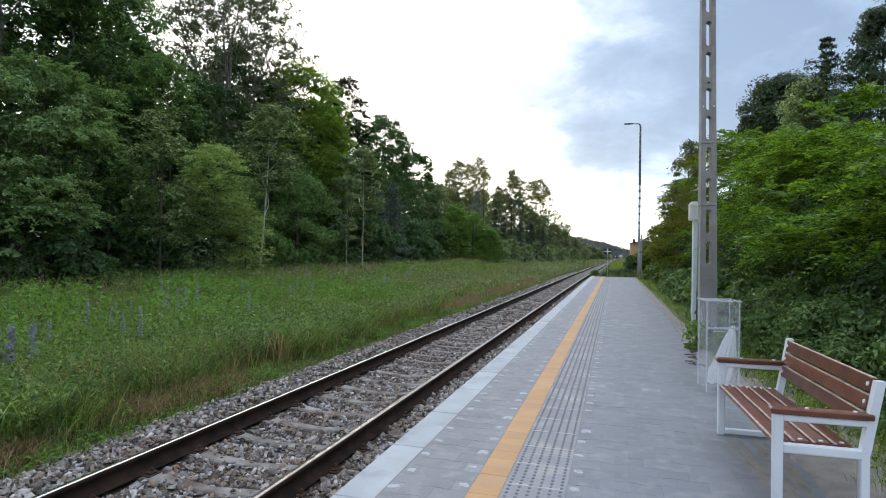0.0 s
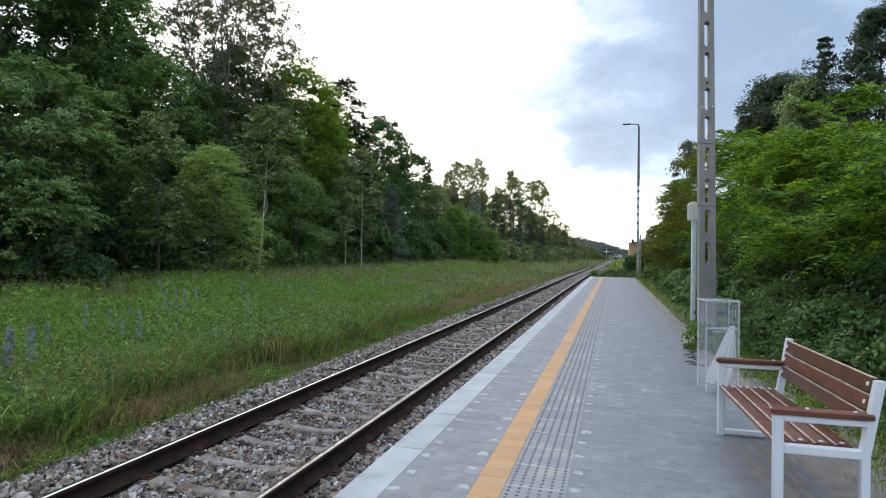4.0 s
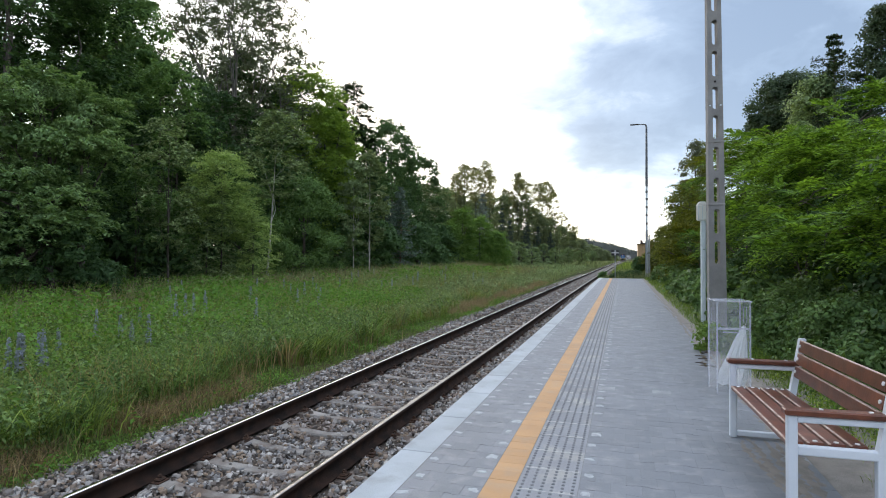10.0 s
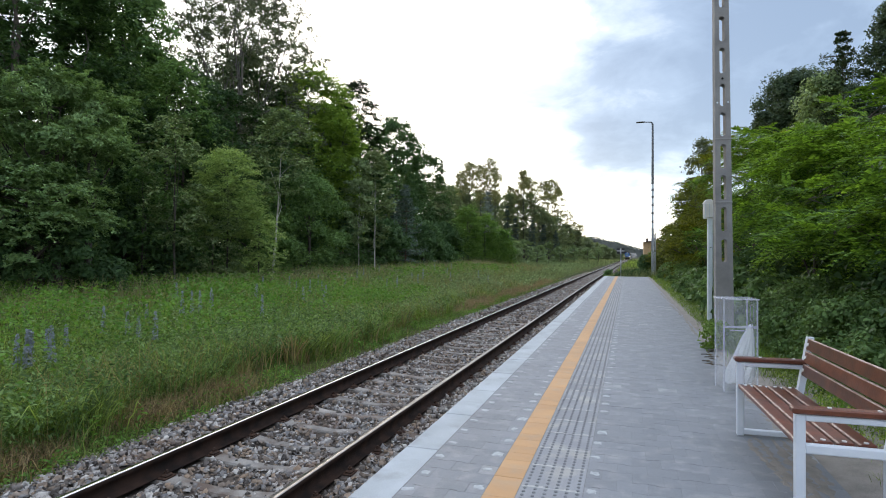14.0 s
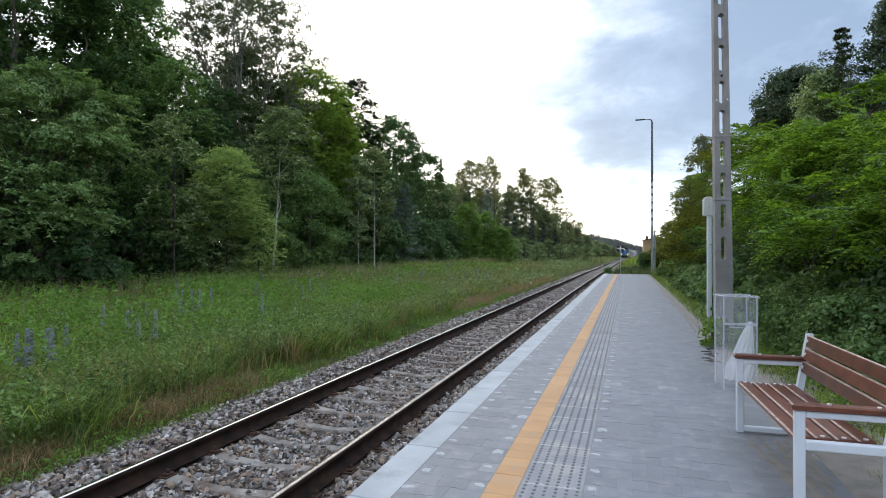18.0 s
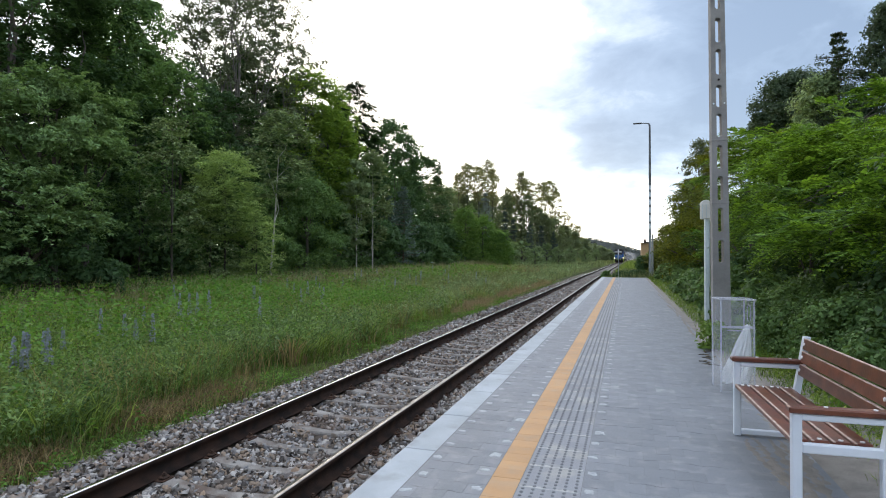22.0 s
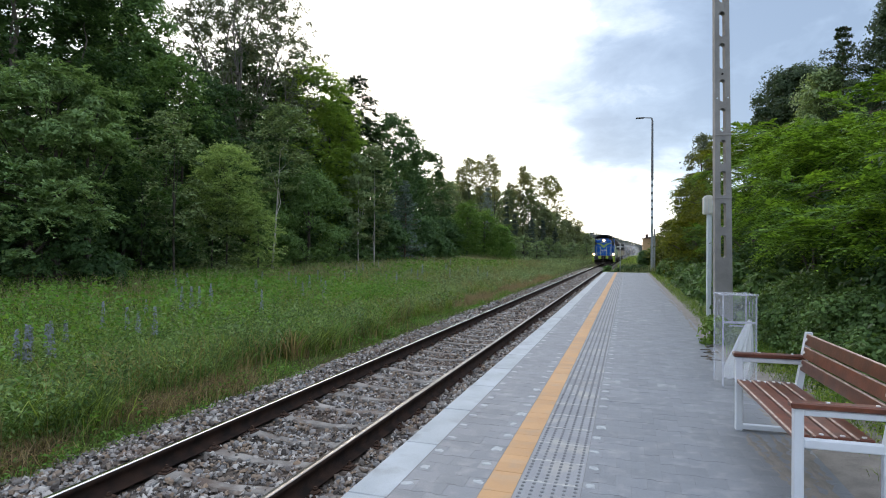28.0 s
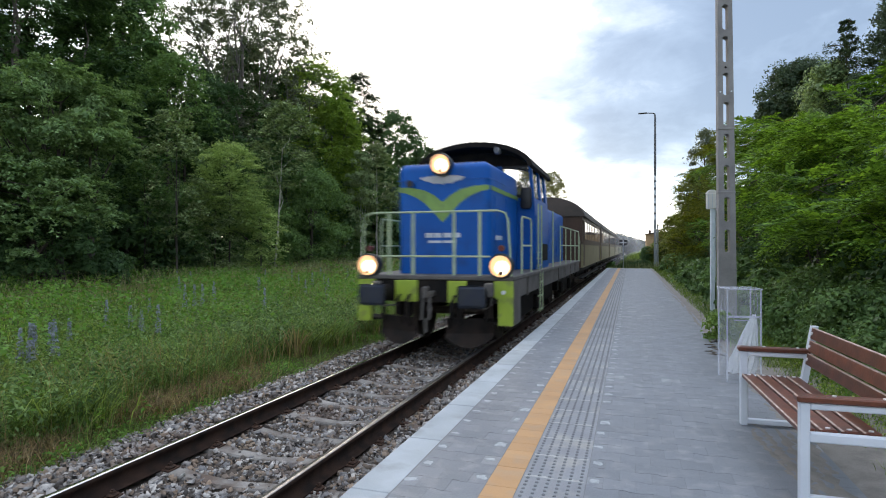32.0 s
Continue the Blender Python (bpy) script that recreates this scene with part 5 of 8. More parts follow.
def conifer(x, y, H, R, leaf, bark, label, seed=1, size=0.3, whorls=26, base=0.08, pine=False, per=46, z=None):
    """A spruce or pine: whorls of drooping branches set with needles."""
    rng = np.random.default_rng(seed)
    z = float(ground_z(x, y)) - 0.05 if z is None else z
    ob = thing("pine_tree" if pine else "spruce_tree", pose(x, y, z), label, "tree")
    g = Geo().tube([(0, 0, 0), (0.1, 0, H * 0.5), (0, 0.05, H)], [0.011 * H, 0.006 * H, 0.0008 * H], 8)
    P = []
    for k in range(whorls):
        t = base + (1 - base) * ((k + 0.6 + rng.uniform(-0.3, 0.3)) / whorls) ** 0.85
        ln = R * ((1 - t) ** 0.8 if not pine else math.sin(math.pi * min(max((t - base) / (1 - base) * 0.75 + 0.28, 0), 1)) ** 0.7) * rng.uniform(0.75, 1.15) + 0.28
        for b in range(6 if not pine else 5):
            a = b * 6.283 / 6 + rng.uniform(-0.5, 0.5) + k
            l2 = ln * rng.uniform(0.45, 1.15)
            rise = 0.25 if pine else -0.18
            q = rng.random(per) ** 0.7
            side = rng.normal(0, 0.16, per) * l2 * (1.15 - q)
            px = np.cos(a) * l2 * q - np.sin(a) * side
            py = np.sin(a) * l2 * q + np.cos(a) * side
            pz = H * t + rise * l2 * q + (0.2 * l2 * q ** 2 if not pine else 0) + rng.normal(0, 0.05 * (3 if pine else 1.6), per) * l2 ** 0.5 + rng.uniform(-0.2, 0.2) * H / whorls
            P.append(np.stack([px, py, pz], -1))
            if b % 2 == 0:
                g.tube([(0, 0, H * t), (math.cos(a) * l2, math.sin(a) * l2, H * t + rise * l2 + (0 if pine else 0.15 * l2))], [0.03, 0.01], 4, False)
    part("trunk", g, bark, ob, "trunk and branches", True)
    v, f = leaf_quads(np.concatenate(P), size, rng, 0.28, 0.1, 0.05, None, True)
    cr = new("crown", np_mesh("crown", v, f, leaf))
    cr.parent = ob
    return ob


# the wood along the field, from near to far
tree(-19.3, 14.9, 8.2, 1.75, 5.3, L_WILLOW, M_BARK, "grey-green willow with domed leafy lobes before the wood", profile='egg', clusters=46, per=560, size=0.1, spread=0.62, name='willow', seed=11, inner=0.75, spray=True)
tree(-19.7, 14.6, 7.6, 1.8, 5.0, L_WILLOW, M_BARK, "grey-green willow with domed leafy lobes before the wood", profile='egg', clusters=34, per=560, size=0.1, spread=0.62, name='willow', seed=12, inner=0.75, spray=False)
tree(-19.2, 13.9, 4.7, 2.0, 2.3, L_WILLOW, M_BARK, "grey-green willow with domed leafy lobes before the wood", profile='egg', clusters=60, per=560, size=0.1, spread=0.62, name='willow', seed=13, inner=0.75, spray=True)
tree(-19.5, 14.0, 4.4, 1.9, 1.2, L_WILLOW, M_BARK, "grey-green willow with domed leafy lobes before the wood", profile='egg', clusters=44, per=420, size=0.125, spread=0.62, name='willow', seed=511, inner=0.75, spray=True)
# shade under the willow is put into this one's leaf colour
tree(-19.2, 14.9, 3.0, 2.0, 0.2, L_DEEP, M_BARK, "low willow foliage before the wood, shade put into its leaf colour", profile='egg', clusters=40, per=420, size=0.125, spread=0.62, name='willow', seed=512, inner=0.75, spray=False)
tree(-19.0, 15.9, 6.9, 0.9, 5.2, L_WILLOW, M_BARK, "grey-green willow with domed leafy lobes before the wood", profile='egg', clusters=20, per=560, size=0.1, spread=0.62, name='willow', seed=513, inner=0.75, spray=True)
tree(-27.1, 18.8, 17.1, 6.5, 3, L_DEEP, M_BARK, "tall dark broad-leaved tree in the wood", profile='egg', clusters=260, per=160, size=0.2, spread=0.94, trunk_r=0.3, seed=14, inner=0.45, spray=True)
tree(-28.6, 26.1, 19.0, 2.6, 4, L_MID, M_BARK, "tall broad-leaved tree in the wood", profile='tall', clusters=153, per=112, size=0.238, spread=0.86, trunk_r=0.26, seed=15, spray=False)
tree(-34.4, 26.7, 24.7, 4.6, 5, L_DEEP, M_BARK, "tall dark broad-leaved tree deep in the wood", profile='egg', clusters=187, per=112, size=0.264, spread=1.08, trunk_r=0.3, seed=16, spray=True)
tree(-25.8, 27.9, 13.1, 4, 1, L_DEEP, M_BARK, "dark broad-leaved tree in the wood", profile='tall', clusters=153, per=112, size=0.228, spread=0.86, seed=17, spray=False)
tree(-19.2, 20.3, 7.9, 1.25, 2.2, L_SAGE, M_BARK, "slender young grey-green tree before the wood", profile='tall', clusters=64, per=110, size=0.115, spread=0.42, trunk_r=0.06, seed=18, name='young_tree', spray=True, limbs=16)
tree(-27.6, 35.6, 25.5, 5.8, 6.5, L_ASHEN, M_ASHBARK, "tall airy poplar with sparse leaves and bare limbs", profile='egg', clusters=1500, per=44, size=0.155, spread=0.5, trunk_r=0.28, seed=19, inner=0.25, trunk_top=0.72, limbs=170, name='poplar', droop=0.1)
tree(-25.8, 31.8, 12.3, 3.6, 3, L_DEEP, M_BARK, "dark broad-leaved tree in the wood", profile='egg', clusters=136, per=112, size=0.228, spread=0.79, seed=20, spray=True)
tree(-19.35, 24.0, 7.0, 1.6, 2.6, L_BUSH, M_BARK, "round yellow-green bush before the wood", profile='egg', clusters=260, per=130, size=0.075, spread=0.4, seed=21, inner=0.6, name='bush', category='bush', trunk_r=0.05, spray=True)
tree(-19.9, 23.6, 4.6, 2.0, 0.2, L_SAGE, M_BARK, "broad grey-green bush before the wood", profile='bush', clusters=150, per=130, size=0.08, spread=0.42, seed=521, inner=0.6, name='bush', category='bush', trunk_r=0.05, spray=True)
tree(-17.9, 24.6, 3.9, 1.15, 0.3, L_BUSH, M_BARK, "low yellow-green bush before the wood", profile='bush', clusters=110, per=120, size=0.075, spread=0.36, seed=522, inner=0.5, name='bush', category='bush', trunk_r=0.04, spray=True)
tree(-21.6, 22.9, 4.6, 1.5, 0.1, L_MID, M_BARK, "low dull green bush before the wood", profile='bush', clusters=50, per=250, size=0.118, spread=0.60, seed=22, name='bush', category='bush')
tree(-18.75, 27.0, 9.5, 1.6, 4.9, L_SAGE, M_PALEBARK, "slender young birch with a pale forked trunk", profile='egg', clusters=70, per=120, size=0.13, spread=0.45, trunk_r=0.075, seed=27, name='birch', limbs=7, spray=True, lean=0.7, climb=0.68, trunk_top=0.75)
tree(-28.6, 46.0, 17.4, 4.0, 4, L_DARK, M_BARK, "dark broad-leaved tree behind the maples", profile='egg', clusters=150, per=110, size=0.24, spread=0.9, seed=523, inner=0.3)
tree(-25.1, 40.9, 17.0, 3.8, 2, L_MAPLE, M_BARK, "bright green maple in the wood", profile='egg', clusters=230, per=133, size=0.246, spread=0.86, trunk_r=0.24, seed=24, name='maple', inner=0.7, spray=True)
tree(-24.7, 43.9, 14.2, 2.6, 2, L_MAPLE, M_BARK, "bright green maple at the edge of the wood", profile='egg', clusters=200, per=110, size=0.246, spread=0.75, seed=25, name='maple', inner=0.6, spray=True)
tree(-27.5, 38.1, 14.8, 3.5, 2, L_DARK, M_BARK, "dark broad-leaved tree in the wood", profile='tall', clusters=136, per=80, size=0.283, spread=0.86, seed=26, spray=True)
tree(-21.3, 35.0, 6.6, 2.8, 0.1, L_HAZEL, M_BARK, "mid-green hazel bush under the maples", profile='bush', clusters=70, per=207, size=0.194, spread=0.90, seed=27, name='bush', category='bush')
tree(-21.9, 29.8, 5.6, 2.2, 0.1, L_HAZEL, M_BARK, "mid-green hazel bush behind a young birch", profile='bush', clusters=60, per=207, size=0.194, spread=0.80, seed=28, name='bush', category='bush')
tree(-25.6, 51.0, 18.6, 2.7, 5, L_PINE, M_PINEBARK, "dark pine standing above the wood", profile='tall', clusters=230, per=100, size=0.22, spread=0.7, seed=29, name='pine_tree', inner=0.2, aspect=0.35, spray=True, trunk_r=0.2)
tree(-26.3, 49.0, 16.6, 2.0, 5, L_PINE, M_PINEBARK, "dark pine beside the maples", profile='egg', clusters=120, per=90, size=0.24, spread=0.7, seed=529, name='pine_tree', inner=0.3, aspect=0.35, trunk_r=0.2)
tree(-25.5, 52.1, 14.5, 3.0, 2, L_DARK, M_BARK, "dark broad-leaved tree in the wood", profile='tall', clusters=119, per=160, size=0.188, spread=0.86, seed=30, spray=True)
tree(-20.1, 40.3, 9.0, 1.25, 2.2, L_GREY, M_PALEBARK, "young aspen with a thin pale trunk", profile='tall', clusters=70, per=150, size=0.168, spread=0.40, trunk_r=0.06, seed=31, name='aspen', limbs=28, spray=False)
tree(-19.6, 42.2, 10.0, 1.25, 2.2, L_GREY, M_PALEBARK, "young aspen with a thin pale trunk", profile='tall', clusters=70, per=150, size=0.168, spread=0.40, trunk_r=0.06, seed=32, name='aspen', limbs=28, spray=True)
tree(-26.3, 62.7, 17.4, 3.6, 2, L_DARK, M_BARK, "dark broad-leaved tree in the wood", profile='tall', clusters=170, per=160, size=0.214, spread=1.01, seed=33, spray=False)
tree(-26.1, 71.4, 14.5, 3.6, 1.5, L_DARK, M_BARK, "dark broad-leaved tree in the wood", profile='egg', clusters=136, per=160, size=0.226, spread=1.01, seed=34, spray=True)
conifer(-20.1, 50.1, 8.1, 2.6, L_SPRUCE, M_PINEBARK, "bluish spruce at the edge of the wood", seed=35, size=0.3, whorls=20, base=0.02)
conifer(-22.1, 51.5, 7.5, 2.2, L_SPRUCE, M_PINEBARK, "bluish spruce at the edge of the wood", seed=36, size=0.3, whorls=20, base=0.02)
conifer(-30.6, 93.0, 17.8, 1.0, L_PINE, M_PINEBARK, "thin dark spruce in the wood", seed=701, size=0.28, whorls=26, per=40)
tree(-28.6, 91.0, 12.6, 2.5, 0.5, L_FARTREE, M_BARK, "broad-leaved tree in the wood, its green paled for haze", seed=702, profile='egg', spray=True, inner=0.3, clusters=150, per=60, size=0.3, spread=0.85, limbs=10)
tree(-32.2, 95.0, 14.7, 2.4, 0.5, L_FARTREE, M_BARK, "broad-leaved tree in the wood, its green paled for haze", seed=703, profile='egg', spray=True, inner=0.3, clusters=150, per=60, size=0.3, spread=0.85, limbs=10)
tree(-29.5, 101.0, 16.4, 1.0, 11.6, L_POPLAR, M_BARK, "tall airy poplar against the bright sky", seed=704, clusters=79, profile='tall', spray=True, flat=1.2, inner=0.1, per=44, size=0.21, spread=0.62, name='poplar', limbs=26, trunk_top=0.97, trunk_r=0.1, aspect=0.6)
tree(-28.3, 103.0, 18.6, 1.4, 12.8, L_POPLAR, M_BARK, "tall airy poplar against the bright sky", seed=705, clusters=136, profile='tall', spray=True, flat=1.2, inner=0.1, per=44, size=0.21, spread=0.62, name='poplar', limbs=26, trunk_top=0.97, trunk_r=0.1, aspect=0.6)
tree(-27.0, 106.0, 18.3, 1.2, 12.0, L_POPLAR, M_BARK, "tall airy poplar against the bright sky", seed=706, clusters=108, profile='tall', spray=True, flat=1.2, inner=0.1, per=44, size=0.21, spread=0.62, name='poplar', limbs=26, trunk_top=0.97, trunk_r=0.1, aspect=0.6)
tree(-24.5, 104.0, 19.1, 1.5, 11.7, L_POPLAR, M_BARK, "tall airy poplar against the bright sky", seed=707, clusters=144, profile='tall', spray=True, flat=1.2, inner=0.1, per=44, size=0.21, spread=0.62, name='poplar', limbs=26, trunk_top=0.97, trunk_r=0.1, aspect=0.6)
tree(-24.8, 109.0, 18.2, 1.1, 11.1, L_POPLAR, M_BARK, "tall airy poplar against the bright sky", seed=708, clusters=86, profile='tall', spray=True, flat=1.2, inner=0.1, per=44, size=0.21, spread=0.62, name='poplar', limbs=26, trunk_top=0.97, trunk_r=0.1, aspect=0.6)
tree(-28.8, 112.0, 14.3, 2.5, 0.5, L_FARTREE, M_BARK, "broad-leaved tree in the wood, its green paled for haze", seed=709, profile='egg', spray=True, inner=0.3, clusters=210, per=60, size=0.3, spread=0.85, limbs=10)
tree(-29.8, 104.0, 12.8, 2.2, 0.5, L_FARTREE, M_BARK, "broad-leaved tree in the wood, its green paled for haze", seed=710, profile='egg', spray=True, inner=0.3, clusters=210, per=60, size=0.3, spread=0.85, limbs=10)
tree(-26.2, 115.0, 13.9, 1.6, 0.5, L_FARTREE, M_BARK, "broad-leaved tree in the wood, its green paled for haze", seed=711, profile='egg', spray=True, inner=0.3, clusters=210, per=60, size=0.3, spread=0.85, limbs=10)
conifer(-20.3, 84.0, 11.1, 3.0, L_SILVER, M_PINEBARK, "silver-blue spruce in the wood", seed=741, size=0.26, whorls=24, base=0.05, per=60)
tree(-19.5, 70.0, 7.5, 1.7, 0.2, L_LEAFY, M_BARK, "bright green maple bush at the edge of the wood", seed=713, profile='bush', spray=True, inner=0.55, clusters=170, per=110, size=0.17, spread=0.8, name='bush', category='bush', limbs=10)
tree(-18.0, 73.0, 6.5, 1.9, 0.2, L_LEAFY, M_BARK, "bright green maple bush at the edge of the wood", seed=714, profile='bush', spray=True, inner=0.55, clusters=170, per=110, size=0.17, spread=0.8, name='bush', category='bush', limbs=10)
tree(-16.3, 75.0, 4.9, 1.5, 0.2, L_LEAFY, M_BARK, "bright green maple bush at the edge of the wood", seed=715, profile='bush', spray=True, inner=0.55, clusters=170, per=110, size=0.17, spread=0.8, name='bush', category='bush', limbs=10)
tree(-20.5, 68.0, 5.3, 1.3, 0.2, L_LEAFY, M_BARK, "bright green maple bush at the edge of the wood", seed=716, profile='bush', spray=True, inner=0.55, clusters=170, per=110, size=0.17, spread=0.8, name='bush', category='bush', limbs=10)
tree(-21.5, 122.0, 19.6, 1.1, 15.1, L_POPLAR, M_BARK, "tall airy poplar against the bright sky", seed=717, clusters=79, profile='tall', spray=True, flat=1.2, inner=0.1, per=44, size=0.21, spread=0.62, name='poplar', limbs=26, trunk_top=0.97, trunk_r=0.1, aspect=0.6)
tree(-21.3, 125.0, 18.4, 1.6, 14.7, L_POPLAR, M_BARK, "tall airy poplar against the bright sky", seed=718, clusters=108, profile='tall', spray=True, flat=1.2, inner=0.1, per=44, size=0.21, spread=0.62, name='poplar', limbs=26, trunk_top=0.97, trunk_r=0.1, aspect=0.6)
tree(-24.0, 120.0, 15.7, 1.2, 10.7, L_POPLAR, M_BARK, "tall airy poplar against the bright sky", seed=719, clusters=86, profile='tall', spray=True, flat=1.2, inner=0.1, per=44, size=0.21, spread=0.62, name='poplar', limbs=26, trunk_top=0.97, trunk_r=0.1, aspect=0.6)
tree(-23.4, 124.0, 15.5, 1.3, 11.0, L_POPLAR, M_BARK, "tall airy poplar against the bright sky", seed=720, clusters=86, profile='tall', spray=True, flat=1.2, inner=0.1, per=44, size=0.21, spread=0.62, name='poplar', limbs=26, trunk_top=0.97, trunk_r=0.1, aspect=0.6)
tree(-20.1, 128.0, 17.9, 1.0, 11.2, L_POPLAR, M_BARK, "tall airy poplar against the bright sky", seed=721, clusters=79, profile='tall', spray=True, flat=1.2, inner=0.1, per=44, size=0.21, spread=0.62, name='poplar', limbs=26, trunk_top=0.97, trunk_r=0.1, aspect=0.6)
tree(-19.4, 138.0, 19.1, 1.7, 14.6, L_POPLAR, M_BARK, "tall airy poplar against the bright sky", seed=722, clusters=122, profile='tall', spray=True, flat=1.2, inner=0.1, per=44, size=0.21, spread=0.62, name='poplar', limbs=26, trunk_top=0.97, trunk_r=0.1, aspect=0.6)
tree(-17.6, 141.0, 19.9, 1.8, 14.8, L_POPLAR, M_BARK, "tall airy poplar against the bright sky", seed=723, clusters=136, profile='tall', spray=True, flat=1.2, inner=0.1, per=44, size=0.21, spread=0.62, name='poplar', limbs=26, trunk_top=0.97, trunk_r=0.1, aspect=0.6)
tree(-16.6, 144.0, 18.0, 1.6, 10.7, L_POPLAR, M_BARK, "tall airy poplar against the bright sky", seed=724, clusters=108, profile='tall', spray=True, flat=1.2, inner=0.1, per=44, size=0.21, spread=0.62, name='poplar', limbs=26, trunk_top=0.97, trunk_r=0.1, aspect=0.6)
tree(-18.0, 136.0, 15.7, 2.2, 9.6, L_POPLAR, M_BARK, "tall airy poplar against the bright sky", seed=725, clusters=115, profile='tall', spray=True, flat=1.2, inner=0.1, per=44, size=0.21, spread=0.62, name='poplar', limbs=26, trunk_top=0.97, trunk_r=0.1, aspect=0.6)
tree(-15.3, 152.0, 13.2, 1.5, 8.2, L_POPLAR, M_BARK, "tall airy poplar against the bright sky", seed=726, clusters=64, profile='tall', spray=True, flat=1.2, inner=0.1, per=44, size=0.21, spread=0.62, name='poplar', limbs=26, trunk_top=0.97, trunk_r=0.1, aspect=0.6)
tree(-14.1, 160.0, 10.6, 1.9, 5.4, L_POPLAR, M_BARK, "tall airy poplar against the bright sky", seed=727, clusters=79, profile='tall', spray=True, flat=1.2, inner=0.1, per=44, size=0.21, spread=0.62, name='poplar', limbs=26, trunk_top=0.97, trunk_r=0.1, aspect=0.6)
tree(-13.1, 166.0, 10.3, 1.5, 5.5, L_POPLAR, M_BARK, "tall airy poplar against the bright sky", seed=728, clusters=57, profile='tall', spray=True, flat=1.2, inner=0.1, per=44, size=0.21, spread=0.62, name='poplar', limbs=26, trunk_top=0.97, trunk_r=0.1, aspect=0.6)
tree(-24.1, 119.0, 14.2, 1.7, 0.5, L_FARTREE, M_BARK, "broad-leaved tree in the wood, its green paled for haze", seed=729, profile='egg', spray=True, inner=0.3, clusters=210, per=60, size=0.3, spread=0.85, limbs=10)
tree(-23.7, 127.0, 14.7, 2.1, 0.5, L_FARTREE, M_BARK, "broad-leaved tree in the wood, its green paled for haze", seed=730, profile='egg', spray=True, inner=0.3, clusters=210, per=60, size=0.3, spread=0.85, limbs=10)
tree(-20.6, 124.0, 14.6, 2.0, 0.5, L_FARTREE, M_BARK, "broad-leaved tree in the wood, its green paled for haze", seed=731, profile='egg', spray=True, inner=0.3, clusters=210, per=60, size=0.3, spread=0.85, limbs=10)
tree(-19.2, 130.0, 12.3, 1.8, 0.5, L_FARTREE, M_BARK, "broad-leaved tree in the wood, its green paled for haze", seed=732, profile='egg', spray=True, inner=0.3, clusters=210, per=60, size=0.3, spread=0.85, limbs=10)
tree(-17.6, 131.0, 10.7, 2.1, 0.5, L_FARTREE, M_BARK, "broad-leaved tree in the wood, its green paled for haze", seed=733, profile='egg', spray=True, inner=0.3, clusters=210, per=60, size=0.3, spread=0.85, limbs=10)
tree(-16.5, 140.0, 10.8, 2.0, 0.5, L_FARTREE, M_BARK, "broad-leaved tree in the wood, its green paled for haze", seed=734, profile='egg', spray=True, inner=0.3, clusters=210, per=60, size=0.3, spread=0.85, limbs=10)
tree(-15.2, 150.0, 9.3, 1.8, 0.5, L_FARTREE, M_BARK, "broad-leaved tree in the wood, its green paled for haze", seed=735, profile='egg', spray=True, inner=0.3, clusters=210, per=60, size=0.3, spread=0.85, limbs=10)
tree(-13.8, 160.0, 8.5, 1.9, 0.5, L_FARTREE, M_BARK, "broad-leaved tree in the wood, its green paled for haze", seed=736, profile='egg', spray=True, inner=0.3, clusters=210, per=60, size=0.3, spread=0.85, limbs=10)
conifer(-18.0, 112.0, 8.2, 1.8, L_SPRUCEDARK, M_PINEBARK, "dark bluish spruce at the edge of the wood", seed=737, size=0.3, whorls=18)
conifer(-21.0, 110.0, 8.6, 1.6, L_SPRUCEDARK, M_PINEBARK, "dark bluish spruce at the edge of the wood", seed=738, size=0.3, whorls=18)
conifer(-17.0, 121.0, 8.0, 1.6, L_SPRUCEDARK, M_PINEBARK, "dark bluish spruce at the edge of the wood", seed=739, size=0.3, whorls=18)
conifer(-15.4, 129.0, 7.1, 1.6, L_SPRUCEDARK, M_PINEBARK, "dark bluish spruce at the edge of the wood", seed=740, size=0.3, whorls=18)
conifer(-22.2, 108.0, 10.7, 1.3, L_SPRUCEDARK, M_PINEBARK, "dark bluish spruce at the edge of the wood", seed=741, size=0.3, whorls=18)
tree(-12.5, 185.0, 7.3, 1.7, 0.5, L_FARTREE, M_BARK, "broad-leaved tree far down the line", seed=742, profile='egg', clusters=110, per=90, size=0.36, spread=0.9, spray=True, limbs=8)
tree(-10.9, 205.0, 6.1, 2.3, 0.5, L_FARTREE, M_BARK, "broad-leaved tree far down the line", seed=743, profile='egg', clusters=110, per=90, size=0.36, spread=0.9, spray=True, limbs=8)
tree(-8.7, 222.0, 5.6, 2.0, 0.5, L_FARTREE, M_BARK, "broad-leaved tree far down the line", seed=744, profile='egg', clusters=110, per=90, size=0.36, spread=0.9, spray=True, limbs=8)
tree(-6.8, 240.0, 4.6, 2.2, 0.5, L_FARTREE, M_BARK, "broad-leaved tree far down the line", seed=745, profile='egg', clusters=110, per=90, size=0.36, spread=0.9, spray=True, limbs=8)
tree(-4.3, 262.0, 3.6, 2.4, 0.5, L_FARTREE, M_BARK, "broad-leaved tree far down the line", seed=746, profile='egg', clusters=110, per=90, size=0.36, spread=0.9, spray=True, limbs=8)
# bushes in the deep leaf carry the wood's shade in their colour
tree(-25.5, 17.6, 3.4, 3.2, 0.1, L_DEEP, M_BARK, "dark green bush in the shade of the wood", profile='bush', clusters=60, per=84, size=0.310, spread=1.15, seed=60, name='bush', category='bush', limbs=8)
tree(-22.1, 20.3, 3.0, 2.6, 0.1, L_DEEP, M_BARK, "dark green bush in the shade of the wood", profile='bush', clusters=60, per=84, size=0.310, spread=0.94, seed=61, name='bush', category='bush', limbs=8)
